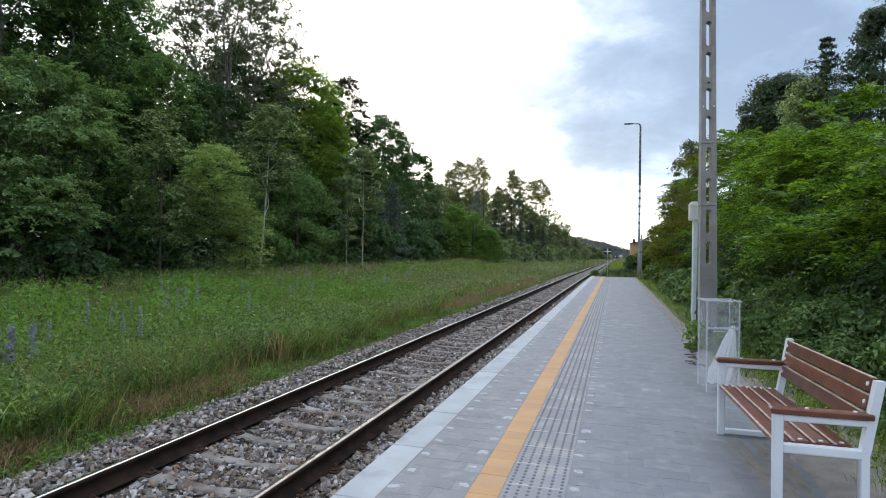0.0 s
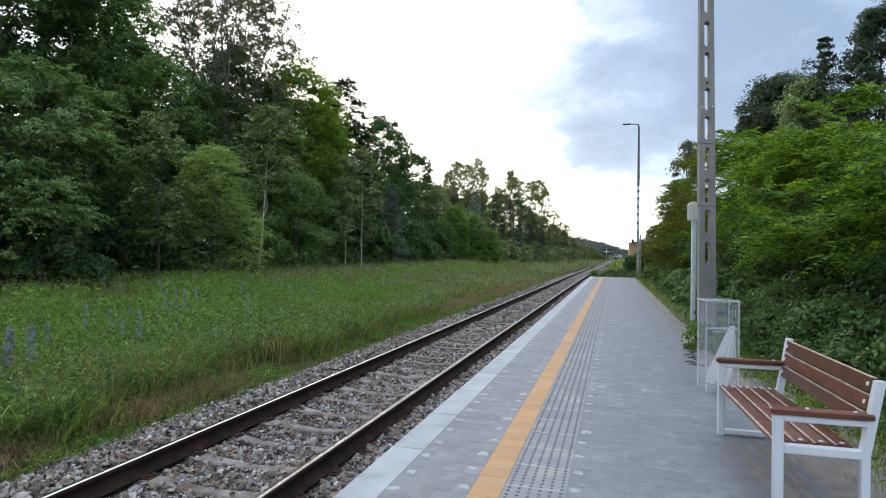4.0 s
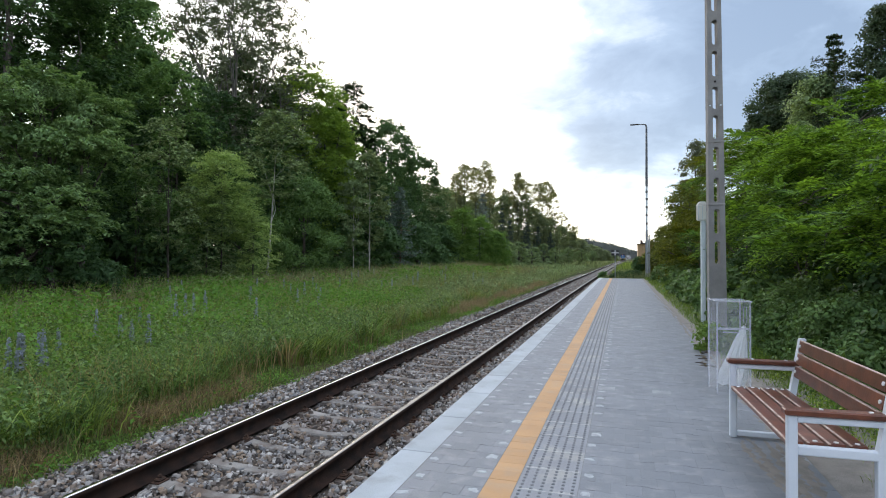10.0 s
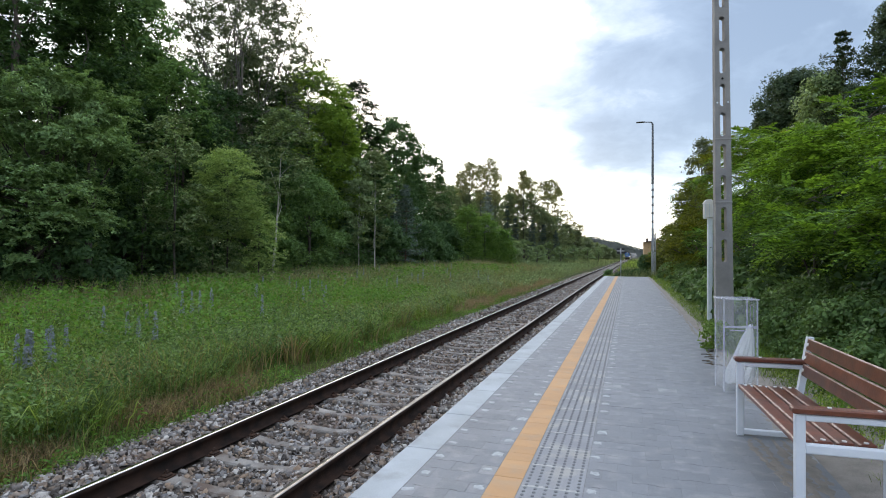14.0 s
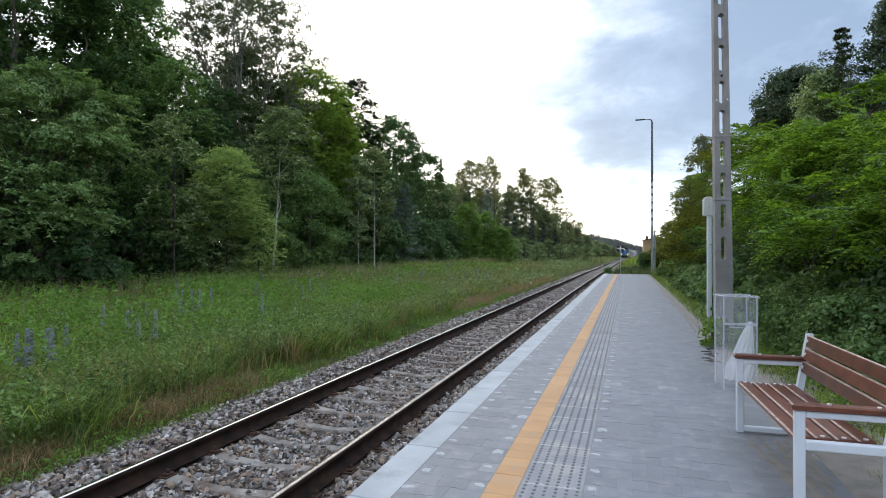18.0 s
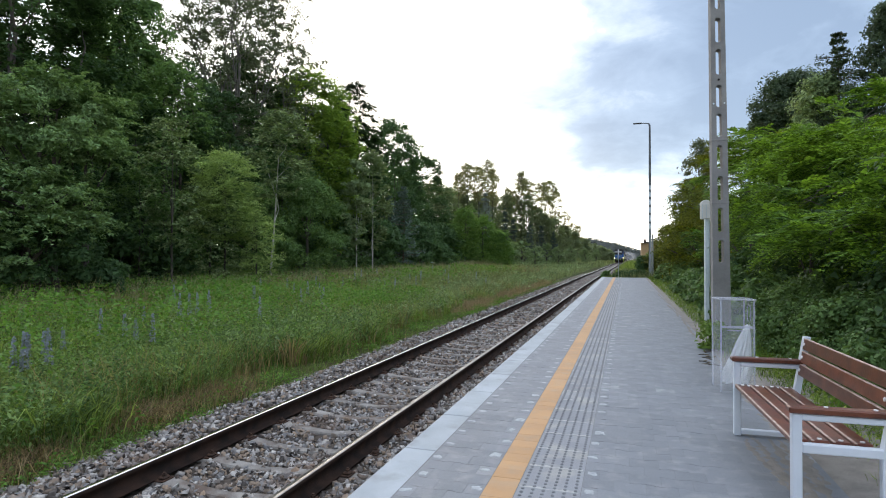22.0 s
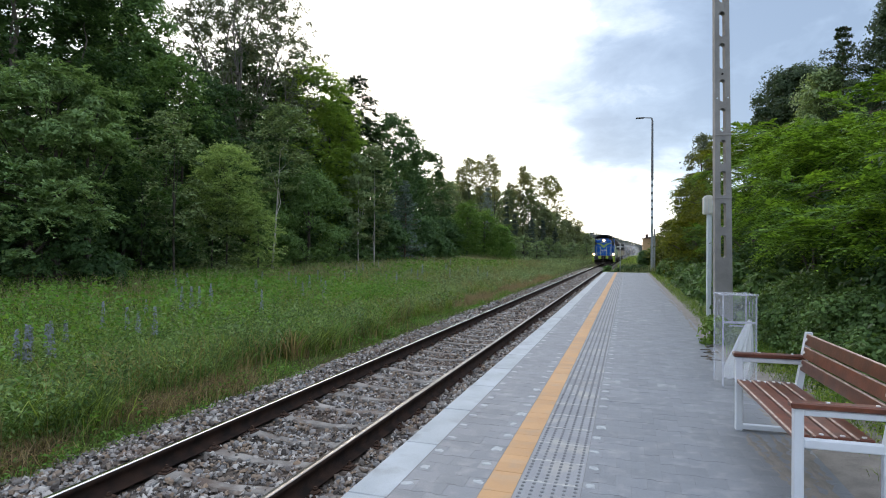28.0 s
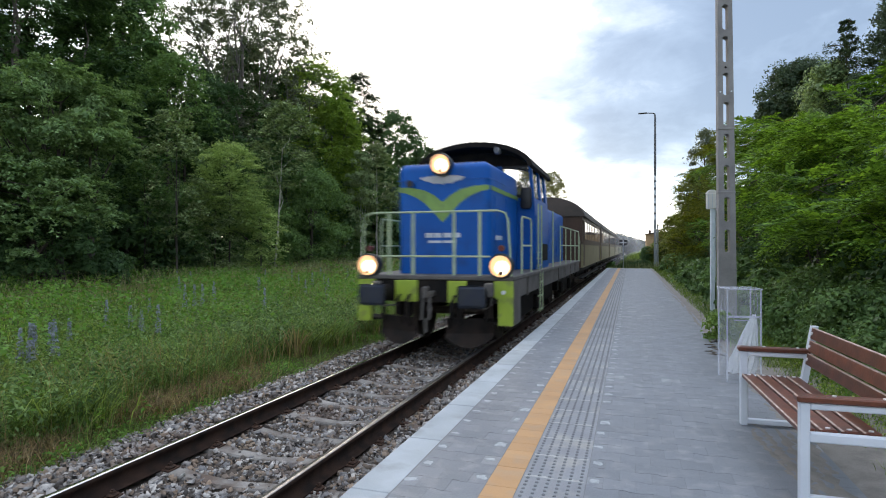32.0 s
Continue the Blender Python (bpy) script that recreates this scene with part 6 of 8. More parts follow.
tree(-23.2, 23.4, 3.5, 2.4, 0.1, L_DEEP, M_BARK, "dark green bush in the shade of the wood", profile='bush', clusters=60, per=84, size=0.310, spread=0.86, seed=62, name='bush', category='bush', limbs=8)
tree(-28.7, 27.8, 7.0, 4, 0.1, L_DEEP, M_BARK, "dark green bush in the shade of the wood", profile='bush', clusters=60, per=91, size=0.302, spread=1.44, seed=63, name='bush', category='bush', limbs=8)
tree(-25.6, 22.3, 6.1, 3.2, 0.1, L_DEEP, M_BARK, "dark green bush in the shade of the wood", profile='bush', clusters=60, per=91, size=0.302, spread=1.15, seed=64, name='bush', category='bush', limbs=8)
tree(-25.8, 33.2, 7.7, 3.4, 0.1, L_DARK, M_BARK, "dark green bush in the shade of the wood", profile='bush', clusters=60, per=91, size=0.302, spread=1.22, seed=65, name='bush', category='bush', limbs=8)
tree(-29.6, 32.6, 9.8, 4, 0.1, L_DARK, M_BARK, "dark green bush in the shade of the wood", profile='bush', clusters=60, per=91, size=0.302, spread=1.44, seed=66, name='bush', category='bush', limbs=8)
tree(-24.4, 36.6, 9.8, 3.2, 0.1, L_DARK, M_BARK, "dark green bush in the shade of the wood", profile='bush', clusters=60, per=91, size=0.302, spread=1.15, seed=67, name='bush', category='bush', limbs=8)
tree(-22.7, 41.2, 5.5, 2.8, 0.1, L_DARK, M_BARK, "dark green bush in the shade of the wood", profile='bush', clusters=60, per=91, size=0.302, spread=1.01, seed=68, name='bush', category='bush', limbs=8)
tree(-21.5, 47.4, 4.5, 2.4, 0.1, L_DARK, M_BARK, "dark green bush in the shade of the wood", profile='bush', clusters=60, per=91, size=0.413, spread=0.86, seed=69, name='bush', category='bush', limbs=8)
tree(-20.6, 56.3, 4.6, 2.8, 0.1, L_DARK, M_BARK, "dark green bush in the shade of the wood", profile='bush', clusters=60, per=182, size=0.256, spread=1.01, seed=70, name='bush', category='bush', limbs=8)
tree(-21.8, 66.5, 4.8, 3, 0.1, L_DARK, M_BARK, "dark green bush in the shade of the wood", profile='bush', clusters=60, per=182, size=0.256, spread=1.08, seed=71, name='bush', category='bush', limbs=8)
tree(-27.5, 48.8, 12.3, 3.6, 0.1, L_DARK, M_BARK, "dark green bush in the shade of the wood", profile='bush', clusters=60, per=91, size=0.413, spread=1.30, seed=74, name='bush', category='bush', limbs=8)
tree(-27.5, 69.8, 9.5, 4, 0.1, L_DARK, M_BARK, "dark green bush in the shade of the wood", profile='bush', clusters=60, per=182, size=0.256, spread=1.44, seed=75, name='bush', category='bush', limbs=8)
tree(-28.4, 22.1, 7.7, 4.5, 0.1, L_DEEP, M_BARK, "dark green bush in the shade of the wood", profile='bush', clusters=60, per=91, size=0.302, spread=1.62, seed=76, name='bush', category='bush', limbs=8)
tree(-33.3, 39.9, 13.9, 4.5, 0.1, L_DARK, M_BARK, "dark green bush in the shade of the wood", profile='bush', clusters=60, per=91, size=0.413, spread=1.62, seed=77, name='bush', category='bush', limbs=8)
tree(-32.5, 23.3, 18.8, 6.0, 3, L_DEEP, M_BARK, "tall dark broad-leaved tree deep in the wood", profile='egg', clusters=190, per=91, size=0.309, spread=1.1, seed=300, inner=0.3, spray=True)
tree(-23.7, 24.4, 12.0, 2.2, 3, L_MID, M_BARK, "green broad-leaved tree in the wood", profile='tall', clusters=120, per=91, size=0.202, spread=0.7, seed=301, spray=True)
tree(-20.6, 19.9, 5.6, 1.2, 1.2, L_MID, M_BARK, "slender young green tree before the wood", profile='tall', clusters=50, per=110, size=0.11, spread=0.42, seed=302, spray=True, name='young_tree', trunk_r=0.05, limbs=14)
tree(-29.9, 38.8, 18.3, 3.0, 3, L_DEEP, M_BARK, "dark broad-leaved tree in the wood", profile='egg', clusters=130, per=84, size=0.262, spread=0.85, seed=303, inner=0.35)
tree(-26.6, 38.7, 15.1, 3.2, 3, L_MID, M_BARK, "green broad-leaved tree in the wood", profile='egg', clusters=110, per=84, size=0.238, spread=0.75, seed=304, spray=True)
tree(-16.2, 82.4, 3.5, 1.5, 0.1, L_GREY, M_BARK, "pale green young bush at the foot of the wood", profile='tall', clusters=46, per=42, size=0.286, spread=0.5, spray=True, seed=320, name='bush', category='bush', limbs=6)
tree(-15.8, 90.6, 3.9, 1.5, 0.1, L_GREY, M_BARK, "pale green young bush at the foot of the wood", profile='tall', clusters=46, per=42, size=0.286, spread=0.5, spray=True, seed=321, name='bush', category='bush', limbs=6)
tree(-14.7, 96.9, 3.3, 1.5, 0.1, L_GREY, M_BARK, "pale green young bush at the foot of the wood", profile='tall', clusters=46, per=42, size=0.286, spread=0.5, spray=True, seed=322, name='bush', category='bush', limbs=6)
tree(-14.6, 111.0, 4.0, 1.5, 0.1, L_GREY, M_BARK, "pale green young bush at the foot of the wood", profile='tall', clusters=46, per=42, size=0.286, spread=0.5, spray=True, seed=323, name='bush', category='bush', limbs=6)
tree(-13.2, 119.3, 3.6, 1.5, 0.1, L_GREY, M_BARK, "pale green young bush at the foot of the wood", profile='tall', clusters=46, per=42, size=0.286, spread=0.5, spray=True, seed=324, name='bush', category='bush', limbs=6)
tree(-11.7, 131.5, 3.9, 1.5, 0.1, L_GREY, M_BARK, "pale green young bush at the foot of the wood", profile='tall', clusters=46, per=42, size=0.286, spread=0.5, spray=True, seed=325, name='bush', category='bush', limbs=6)
tree(-9.9, 149.7, 3.8, 1.5, 0.1, L_GREY, M_BARK, "pale green young bush at the foot of the wood", profile='tall', clusters=46, per=42, size=0.286, spread=0.5, spray=True, seed=326, name='bush', category='bush', limbs=6)
tree(-8.3, 174.8, 3.9, 1.5, 0.1, L_GREY, M_BARK, "pale green young bush at the foot of the wood", profile='tall', clusters=46, per=42, size=0.286, spread=0.5, spray=True, seed=327, name='bush', category='bush', limbs=6)
# the shrubs and trees behind the platform
tree(3.9, 15.2, 4.7, 1.06, 1.6, L_LOCUST, M_BARK, "bright yellow-green locust shrub behind the platform", profile='egg', clusters=96, fronds=20, seed=90, name='locust_tree', inner=0.75, trunk_r=0.07, limbs=40)
tree(3.55, 13.1, 3.9, 0.90, 1.6, L_LOCUST, M_BARK, "bright yellow-green locust shrub behind the platform", profile='egg', clusters=96, fronds=20, seed=91, name='locust_tree', inner=0.75, trunk_r=0.07, limbs=40)
tree(3.95, 11.4, 3.65, 1.09, 1.2, L_LOCUST, M_BARK, "bright yellow-green locust shrub behind the platform", profile='egg', clusters=96, fronds=20, seed=92, name='locust_tree', inner=0.75, trunk_r=0.07, limbs=40)
tree(4.1, 10.3, 3.5, 1.21, 1.2, L_LOCUST, M_BARK, "bright yellow-green locust shrub behind the platform", profile='egg', clusters=96, fronds=20, seed=93, name='locust_tree', inner=0.75, trunk_r=0.07, limbs=40)
tree(3.95, 8.4, 2.95, 1.09, 1.15, L_LOCUST, M_BARK, "bright yellow-green locust shrub behind the platform", profile='egg', clusters=96, fronds=20, seed=95, name='locust_tree', inner=0.75, trunk_r=0.07, limbs=40)
tree(4.5, 15.3, 4.5, 1.48, 1.6, L_LOCUST, M_BARK, "bright yellow-green locust shrub behind the platform", profile='egg', clusters=96, fronds=20, seed=96, name='locust_tree', inner=0.75, trunk_r=0.07, limbs=40)
tree(5.1, 14.1, 4.5, 1.72, 1.6, L_LOCUST, M_BARK, "bright yellow-green locust shrub behind the platform", profile='egg', clusters=96, fronds=20, seed=98, name='locust_tree', inner=0.75, trunk_r=0.07, limbs=40)
tree(3.75, 20.0, 5.75, 1.15, 0.9, L_LOCUST, M_BARK, "bright yellow-green locust shrub behind the platform", clusters=96, fronds=20, seed=600, name='locust_tree', trunk_r=0.07, limbs=40)
tree(4.45, 25.5, 6.7, 1.4, 0.9, L_LOCUSTFAR, M_BARK, "olive-green locust shrub behind the platform, evening glow in its colour", clusters=96, fronds=20, seed=601, name='locust_tree', trunk_r=0.07, limbs=40)
tree(4.7, 16.6, 5.1, 1.3, 0.9, L_LOCUST, M_BARK, "bright yellow-green locust shrub behind the platform", clusters=96, fronds=20, seed=602, name='locust_tree', trunk_r=0.07, limbs=40)
tree(4.6, 12.6, 4.6, 1.3, 0.9, L_LOCUST, M_BARK, "bright yellow-green locust shrub behind the platform", clusters=96, fronds=20, seed=603, name='locust_tree', trunk_r=0.07, limbs=40)
tree(4.55, 22.5, 6.2, 1.3, 0.9, L_LOCUSTFAR, M_BARK, "olive-green locust shrub behind the platform, evening glow in its colour", clusters=96, fronds=20, seed=604, name='locust_tree', trunk_r=0.07, limbs=40)
tree(4.05, 29.0, 5.8, 1.2, 0.9, L_LOCUSTFAR, M_BARK, "olive-green locust shrub behind the platform, evening glow in its colour", clusters=96, fronds=20, seed=605, name='locust_tree', trunk_r=0.07, limbs=40)
tree(3.9, 32.8, 5.0, 1.45, 0.4, L_LOCUSTFAR, M_BARK, "green locust shrub along the platform, evening glow in its colour", profile='egg', clusters=150, per=110, size=0.13, spread=0.5, seed=110, name='locust_tree', inner=0.5, flat=0.3, droop=0.3, aspect=0.45)
tree(3.8, 37.8, 4.7, 1.35, 0.4, L_LOCUSTFAR, M_BARK, "green locust shrub along the platform, evening glow in its colour", profile='egg', clusters=150, per=120, size=0.115, spread=0.5, seed=111, name='locust_tree', inner=0.5, flat=0.3, droop=0.3, aspect=0.45)
tree(3.7, 42.9, 4.2, 1.2, 0.4, L_LOCUSTFAR, M_BARK, "green locust shrub along the platform, evening glow in its colour", profile='egg', clusters=150, per=120, size=0.115, spread=0.5, seed=112, name='locust_tree', inner=0.5, flat=0.3, droop=0.3, aspect=0.45)
tree(3.2, 46.9, 3.4, 1.1, 0.4, L_LOCUSTFAR, M_BARK, "green locust shrub along the platform, evening glow in its colour", profile='egg', clusters=150, per=120, size=0.115, spread=0.5, seed=113, name='locust_tree', inner=0.5, flat=0.3, droop=0.3, aspect=0.45)
tree(3.0, 49.9, 2.5, 1.0, 0.4, L_LOCUSTFAR, M_BARK, "green locust shrub along the platform, evening glow in its colour", profile='egg', clusters=150, per=120, size=0.115, spread=0.5, seed=114, name='locust_tree', inner=0.5, flat=0.3, droop=0.3, aspect=0.45)
tree(9.8, 41.0, 13.1, 2.2, 8.5, L_DARKSPRUCE, M_BARK, "dark broad-leaved tree behind the locust shrubs", profile='egg', clusters=120, per=260, size=0.15, spread=0.8, seed=120, inner=0.4)
tree(11.6, 43.0, 13.6, 2.2, 5, L_DARKSPRUCE, M_BARK, "dark broad-leaved tree behind the locust shrubs", profile='egg', clusters=70, per=260, size=0.13, spread=1.0, seed=121)
conifer(10.6, 34.4, 13.4, 4.0, L_DARKSPRUCE, M_PINEBARK, "dark spruce behind the locust shrubs", seed=122, size=0.16, whorls=32, per=120)
tree(12.1, 31.8, 13.7, 1.7, 3, L_DARKSPRUCE, M_BARK, "tall dark broad-leaved tree behind the locust shrubs", profile='tall', clusters=200, per=112, size=0.178, spread=0.62, seed=123, inner=0.3)
tree(10.0, 34.8, 10.9, 1.9, 2, L_SAGE, M_BARK, "grey-green tree behind the locust shrubs", profile='egg', clusters=70, per=220, size=0.15, spread=0.9, seed=124)
tree(6.8, 59.6, 12.8, 1.5, 2, L_ASHEN, M_BARK, "dark broad-leaved tree behind the shrubs", profile='egg', clusters=90, per=84, size=0.2, spread=0.7, seed=125)
tree(6.9, 65.6, 9.6, 1.6, 2, L_DARK, M_BARK, "dark broad-leaved tree behind the shrubs", profile='egg', clusters=70, per=84, size=0.262, spread=0.6, seed=126)
tree(1.3, 50.0, 1.55, 0.5, 0.1, L_DARK, M_BARK, "green bush at the end of the platform", profile='bush', clusters=50, per=77, size=0.155, spread=0.35, seed=140, name='bush', category='bush', limbs=8)
tree(2.3, 54.0, 1.8, 0.8, 0.1, L_MID, M_BARK, "green bush behind the end of the platform", profile='bush', clusters=50, per=77, size=0.178, spread=0.42, seed=141, name='bush', category='bush', limbs=8)
tree(-1.75, 56.0, 0.85, 0.35, 0.1, L_MID, M_BARK, "small green bush beside the rails", profile='bush', clusters=26, per=56, size=0.143, spread=0.25, seed=142, name='bush', category='bush', limbs=6)
tree(1.42, 10.2, 0.6, 0.3, 0.05, L_MEADOW, M_BARK, "low leafy weed at the foot of the pole", profile='bush', clusters=24, per=60, size=0.06, spread=0.14, seed=150, name='weed', category='weed', limbs=6, trunk_r=0.01)

tree(-0.9, 44.8, 0.55, 0.5, 0.05, L_DEEP, M_BARK, "low dark green bush at the end of the platform", profile='bush', clusters=34, per=70, size=0.11, spread=0.25, seed=160, name='bush', category='bush', limbs=6, trunk_r=0.02)
tree(-0.2, 45.0, 0.5, 0.5, 0.05, L_DEEP, M_BARK, "low dark green bush at the end of the platform", profile='bush', clusters=34, per=70, size=0.11, spread=0.25, seed=161, name='bush', category='bush', limbs=6, trunk_r=0.02)
tree(0.5, 45.2, 0.55, 0.55, 0.05, L_DEEP, M_BARK, "low dark green bush at the end of the platform", profile='bush', clusters=34, per=70, size=0.11, spread=0.25, seed=162, name='bush', category='bush', limbs=6, trunk_r=0.02)
tree(1.1, 45.4, 0.6, 0.5, 0.05, L_DEEP, M_BARK, "low dark green bush at the end of the platform", profile='bush', clusters=34, per=70, size=0.11, spread=0.25, seed=163, name='bush', category='bush', limbs=6, trunk_r=0.02)
# low brambles in front of the shrubs, down to the sandy strip
under = random.Random(21)
for k in range(26):
    yy = 4.2 + k * 0.75 if k < 14 else 14.7 + (k - 14) * 2.5
    xx = 2.75 + under.uniform(-0.1, 0.35) + (0.25 if yy < 7 else 0)
    hh = under.uniform(0.9, 1.35)
    tree(round(xx, 2), round(yy, 2), hh, 0.85, 0.05, L_UNDER, M_BARK, "dark green bramble thicket beside the platform", "bush", 60, 190 if yy < 12 else 80, 0.052 if yy < 12 else 0.125, 0.3, 0.02, 200 + k, 0.6, 0, "bramble", 10, "bush", single=yy > 9, aspect=0.68)
# these thickets hold the shade inside the shrubs as a darkened leaf
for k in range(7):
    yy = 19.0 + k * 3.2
    tree(round(5.1 + under.uniform(-0.2, 0.3), 2), round(yy, 1), 4.4 - 0.12 * k, 1.5, 0.3, L_DEEP, M_BARK, "green thicket behind the locust shrubs, darkened for shade", "bush", 70, 80, 0.16, 0.6, 0.05, 260 + k, 0.4, 0, "bush", 8, "bush")
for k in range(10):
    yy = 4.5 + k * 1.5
    tree(round(4.2 + under.uniform(-0.3, 0.4), 2), yy, 3.1, 1.25, 0.1, L_DEEP, M_BARK, "tall green bramble thicket under the shrubs, darkened for shade", "bush", 60, 170 if yy < 9 else 120, 0.072 if yy < 9 else 0.1, 0.5, 0.03, 240 + k, 0.6, 0, "bramble", 10, "bush", single=yy > 9, aspect=0.68)


def blades(name, n, rng, sample, h, w, material, label, lean=0.3, floor=None, far=False):
    """Grass blades: narrow, tapered, bent over."""
    x, y, *tall = sample(n)
    n = len(x)
    z = ground_z(x, y) if floor is None else np.full(n, floor)
    hh = h * rng.uniform(0.45, 1.25, n) * (tall[0] if tall else 1)
    ww = w * rng.uniform(0.6, 1.4, n)
    a, b = rng.uniform(0, 6.283, n), rng.uniform(0, 6.283, n)
    side = np.stack([np.cos(a), np.sin(a), np.zeros(n)], -1) * ww[:, None] * 0.5
    bend = np.stack([np.cos(b), np.sin(b), np.zeros(n)], -1) * (hh * lean * rng.uniform(0.2, 1.6, n))[:, None]
    o = np.stack([x, y, z - 0.03], -1)
    up = np.stack([np.zeros(n), np.zeros(n), hh], -1)
    if far:
        v = np.stack([o - side, o + side, o + up + bend], 1)
        f = np.arange(3 * n).reshape(-1, 3)
    else:
        m = o + up * 0.6 + bend * 0.3
        v = np.stack([o - side, o + side, m - side * 0.75, m + side * 0.75, o + up + bend * 1.1], 1)
        k = 5 * np.arange(n)[:, None]
        f = np.concatenate([np.array([[0, 1, 3]]) + k, np.array([[0, 3, 2]]) + k, np.array([[2, 3, 4]]) + k])
    ob = new(name, np_mesh(name, v.reshape(-1, 3), f, material))
    return tagged(ob, label, "grass", kind="stuff")


grng = np.random.default_rng(77)


def field(x0, x1, y0, y1, power=1.0):
    """Random places in the field, thicker near the platform, kept to what lies beyond the ballast."""
    def sample(n):
        u = grng.uniform(x0, x1, n)
        y = y0 + (y1 - y0) * grng.random(n) ** power
        return track_x(y) + u, y
    return sample


def clumps(sample, count, spread):
    def inner(n):
        cx, cy = sample(count)
        i = grng.integers(0, count, n)
        k = (0.5 + 1.0 * grng.random(count))[i]
        return cx[i] + grng.normal(0, spread, n) * k, cy[i] + grng.normal(0, spread, n) * k, k
    return inner


def front(y):
    """Distance from the track at which the tall growth begins, an uneven line behind the mown verge."""
    y = np.asarray(y, float)
    return -2.72 - 0.22 * np.sin(0.9 * y + 0.5) - 0.16 * np.sin(2.3 * y + 1) - 0.012 * np.clip(y - 8, 0, 30)


def stand(depth, y0, y1, power=1.3, near=1.4):
    def sample(n):
        y = y0 + (y1 - y0) * grng.random(n) ** power
        return track_x(y) + front(y) - depth * grng.random(n) ** near, y
    return sample


def verge(n):
    y = 2 + 46 * grng.random(n) ** 1.5
    return track_x(y) + -1.72 + (front(y) + 1.55) * grng.random(n) ** 0.8, y


def arching(name, sample, n, count, h, w, material, label, spread=0.15, bow=0.75, floor=None):
    """Tufts of long arching blades; those of one tuft lean the same way."""
    cx, cy = sample(count)
    i = grng.integers(0, count, n)
    size, away = (0.55 + 0.5 * grng.random(count))[i], grng.uniform(0, 6.283, count)[i] + grng.normal(0, 0.9, n)
    x, y = cx[i] + grng.normal(0, spread, n) * size, cy[i] + grng.normal(0, spread, n) * size
    hh = h * size * grng.uniform(0.6, 1.25, n)
    out = np.stack([np.cos(away), np.sin(away), np.zeros(n)], -1) * (hh * bow * grng.uniform(0.3, 1.7, n))[:, None]
    turn = grng.uniform(0, 6.283, n)
    side = np.stack([np.cos(turn), np.sin(turn), np.zeros(n)], -1) * (w * grng.uniform(0.6, 1.4, n))[:, None] * 0.5
    o, up = np.stack([x, y, (ground_z(x, y) if floor is None else floor + 0 * x) - 0.03], -1), np.stack([np.zeros(n), np.zeros(n), hh], -1)
    rows_ = [o + up * a + out * b for a, b in ((0, 0), (0.5, 0.2), (0.82, 0.6), (0.74, 1.15))]
    v = np.stack([rows_[0] - side, rows_[0] + side, rows_[1] - side, rows_[1] + side, rows_[2] - side * 0.7, rows_[2] + side * 0.7, rows_[3]], 1)
    k = 7 * np.arange(n)[:, None]
    f = np.concatenate([np.array([t]) + k for t in ((0, 1, 3), (0, 3, 2), (2, 3, 5), (2, 5, 4), (4, 5, 6))])
    return tagged(new(name, np_mesh(name, v.reshape(-1, 3), f, material)), label, "grass", kind="stuff")


def leafy_stems(name, sample, n, h, size, material, label, leaves=15, floor=None):
    """Upright herbs: leaves set round a stem from near the ground to its tip, smaller upwards."""
    cx, cy = sample(n)[:2]
    hh = h * grng.uniform(0.55, 1.25, n)
    t = np.tile((np.arange(leaves) + 0.7) / leaves, (n, 1)) * grng.uniform(0.92, 1.0, (n, 1))
    a = np.arange(leaves)[None] * 2.4 + grng.uniform(0, 6.283, (n, 1))
    r = size * 0.75 * (1.15 - 0.8 * t)
    lean = grng.normal(0, 0.13, (2, n, 1)) * hh[:, None] * t ** 2
    P = np.stack([cx[:, None] + r * np.cos(a) + lean[0], cy[:, None] + r * np.sin(a) + lean[1], ((ground_z(cx, cy) if floor is None else floor + 0 * cx) - 0.02)[:, None] + hh[:, None] * t], -1).reshape(-1, 3)
    D = np.stack([np.cos(a) * 0.6, np.sin(a) * 0.6, np.full_like(a, 0.9)], -1).reshape(-1, 3)
    v, f = leaf_quads(P, size, grng, 0.38, 0.3, 0.1, D)
    return tagged(new(name, np_mesh(name, v, f, material)), label, "weeds", kind="stuff")


blades("verge_grass", 30000, grng, verge, 0.11, 0.006, L_VERGE, "short dark green grass between the ballast and the tall growth", 0.6, far=True)
def brown_patch(n):
    k = grng.integers(0, 4, n)
    cx, cy = np.array([-5.95, -5.6, -5.85, -5.75])[k], np.array([4.2, 3.5, 5.7, 7.0])[k]
    return cx + grng.normal(0, 0.24, n), cy + grng.normal(0, 0.36, n)


blades("dry_grass", 4500, grng, brown_patch, 0.26, 0.007, L_RUST, "brown withered grass at the foot of the tall growth", 0.95)
blades("thatch", 5000, grng, brown_patch, 0.2, 0.010, L_THATCH, "dark matted thatch at the foot of the tall growth", 1.0)
def bent_patch(n):
    """Fine reddish bent grass, in drifts on the verge further along."""
    k = grng.integers(0, 6, n)
    y = np.array([20.5, 22.5, 24.0, 29.0, 33.0, 40.0])[k] + grng.normal(0, 1, n) * np.array([1.0, 1.2, 1.0, 1.6, 2.2, 3.5])[k]
    return track_x(y) - 2.75 + grng.normal(0, 0.27, n), y


blades("bent_grass", 15000, grng, bent_patch, 0.34, 0.012, L_BENT, "fine reddish bent grass in drifts on the verge", 0.4, far=True)
arching("verge_tufts", lambda n: verge(n), 8000, 380, 0.2, 0.006, L_VERGE, "short green grass between the ballast and the tall growth", 0.11, 0.8)
leafy_stems("verge_herbs", lambda n: verge(n), 700, 0.17, 0.05, L_MEADOW, "small leafy weeds in the verge", 8)
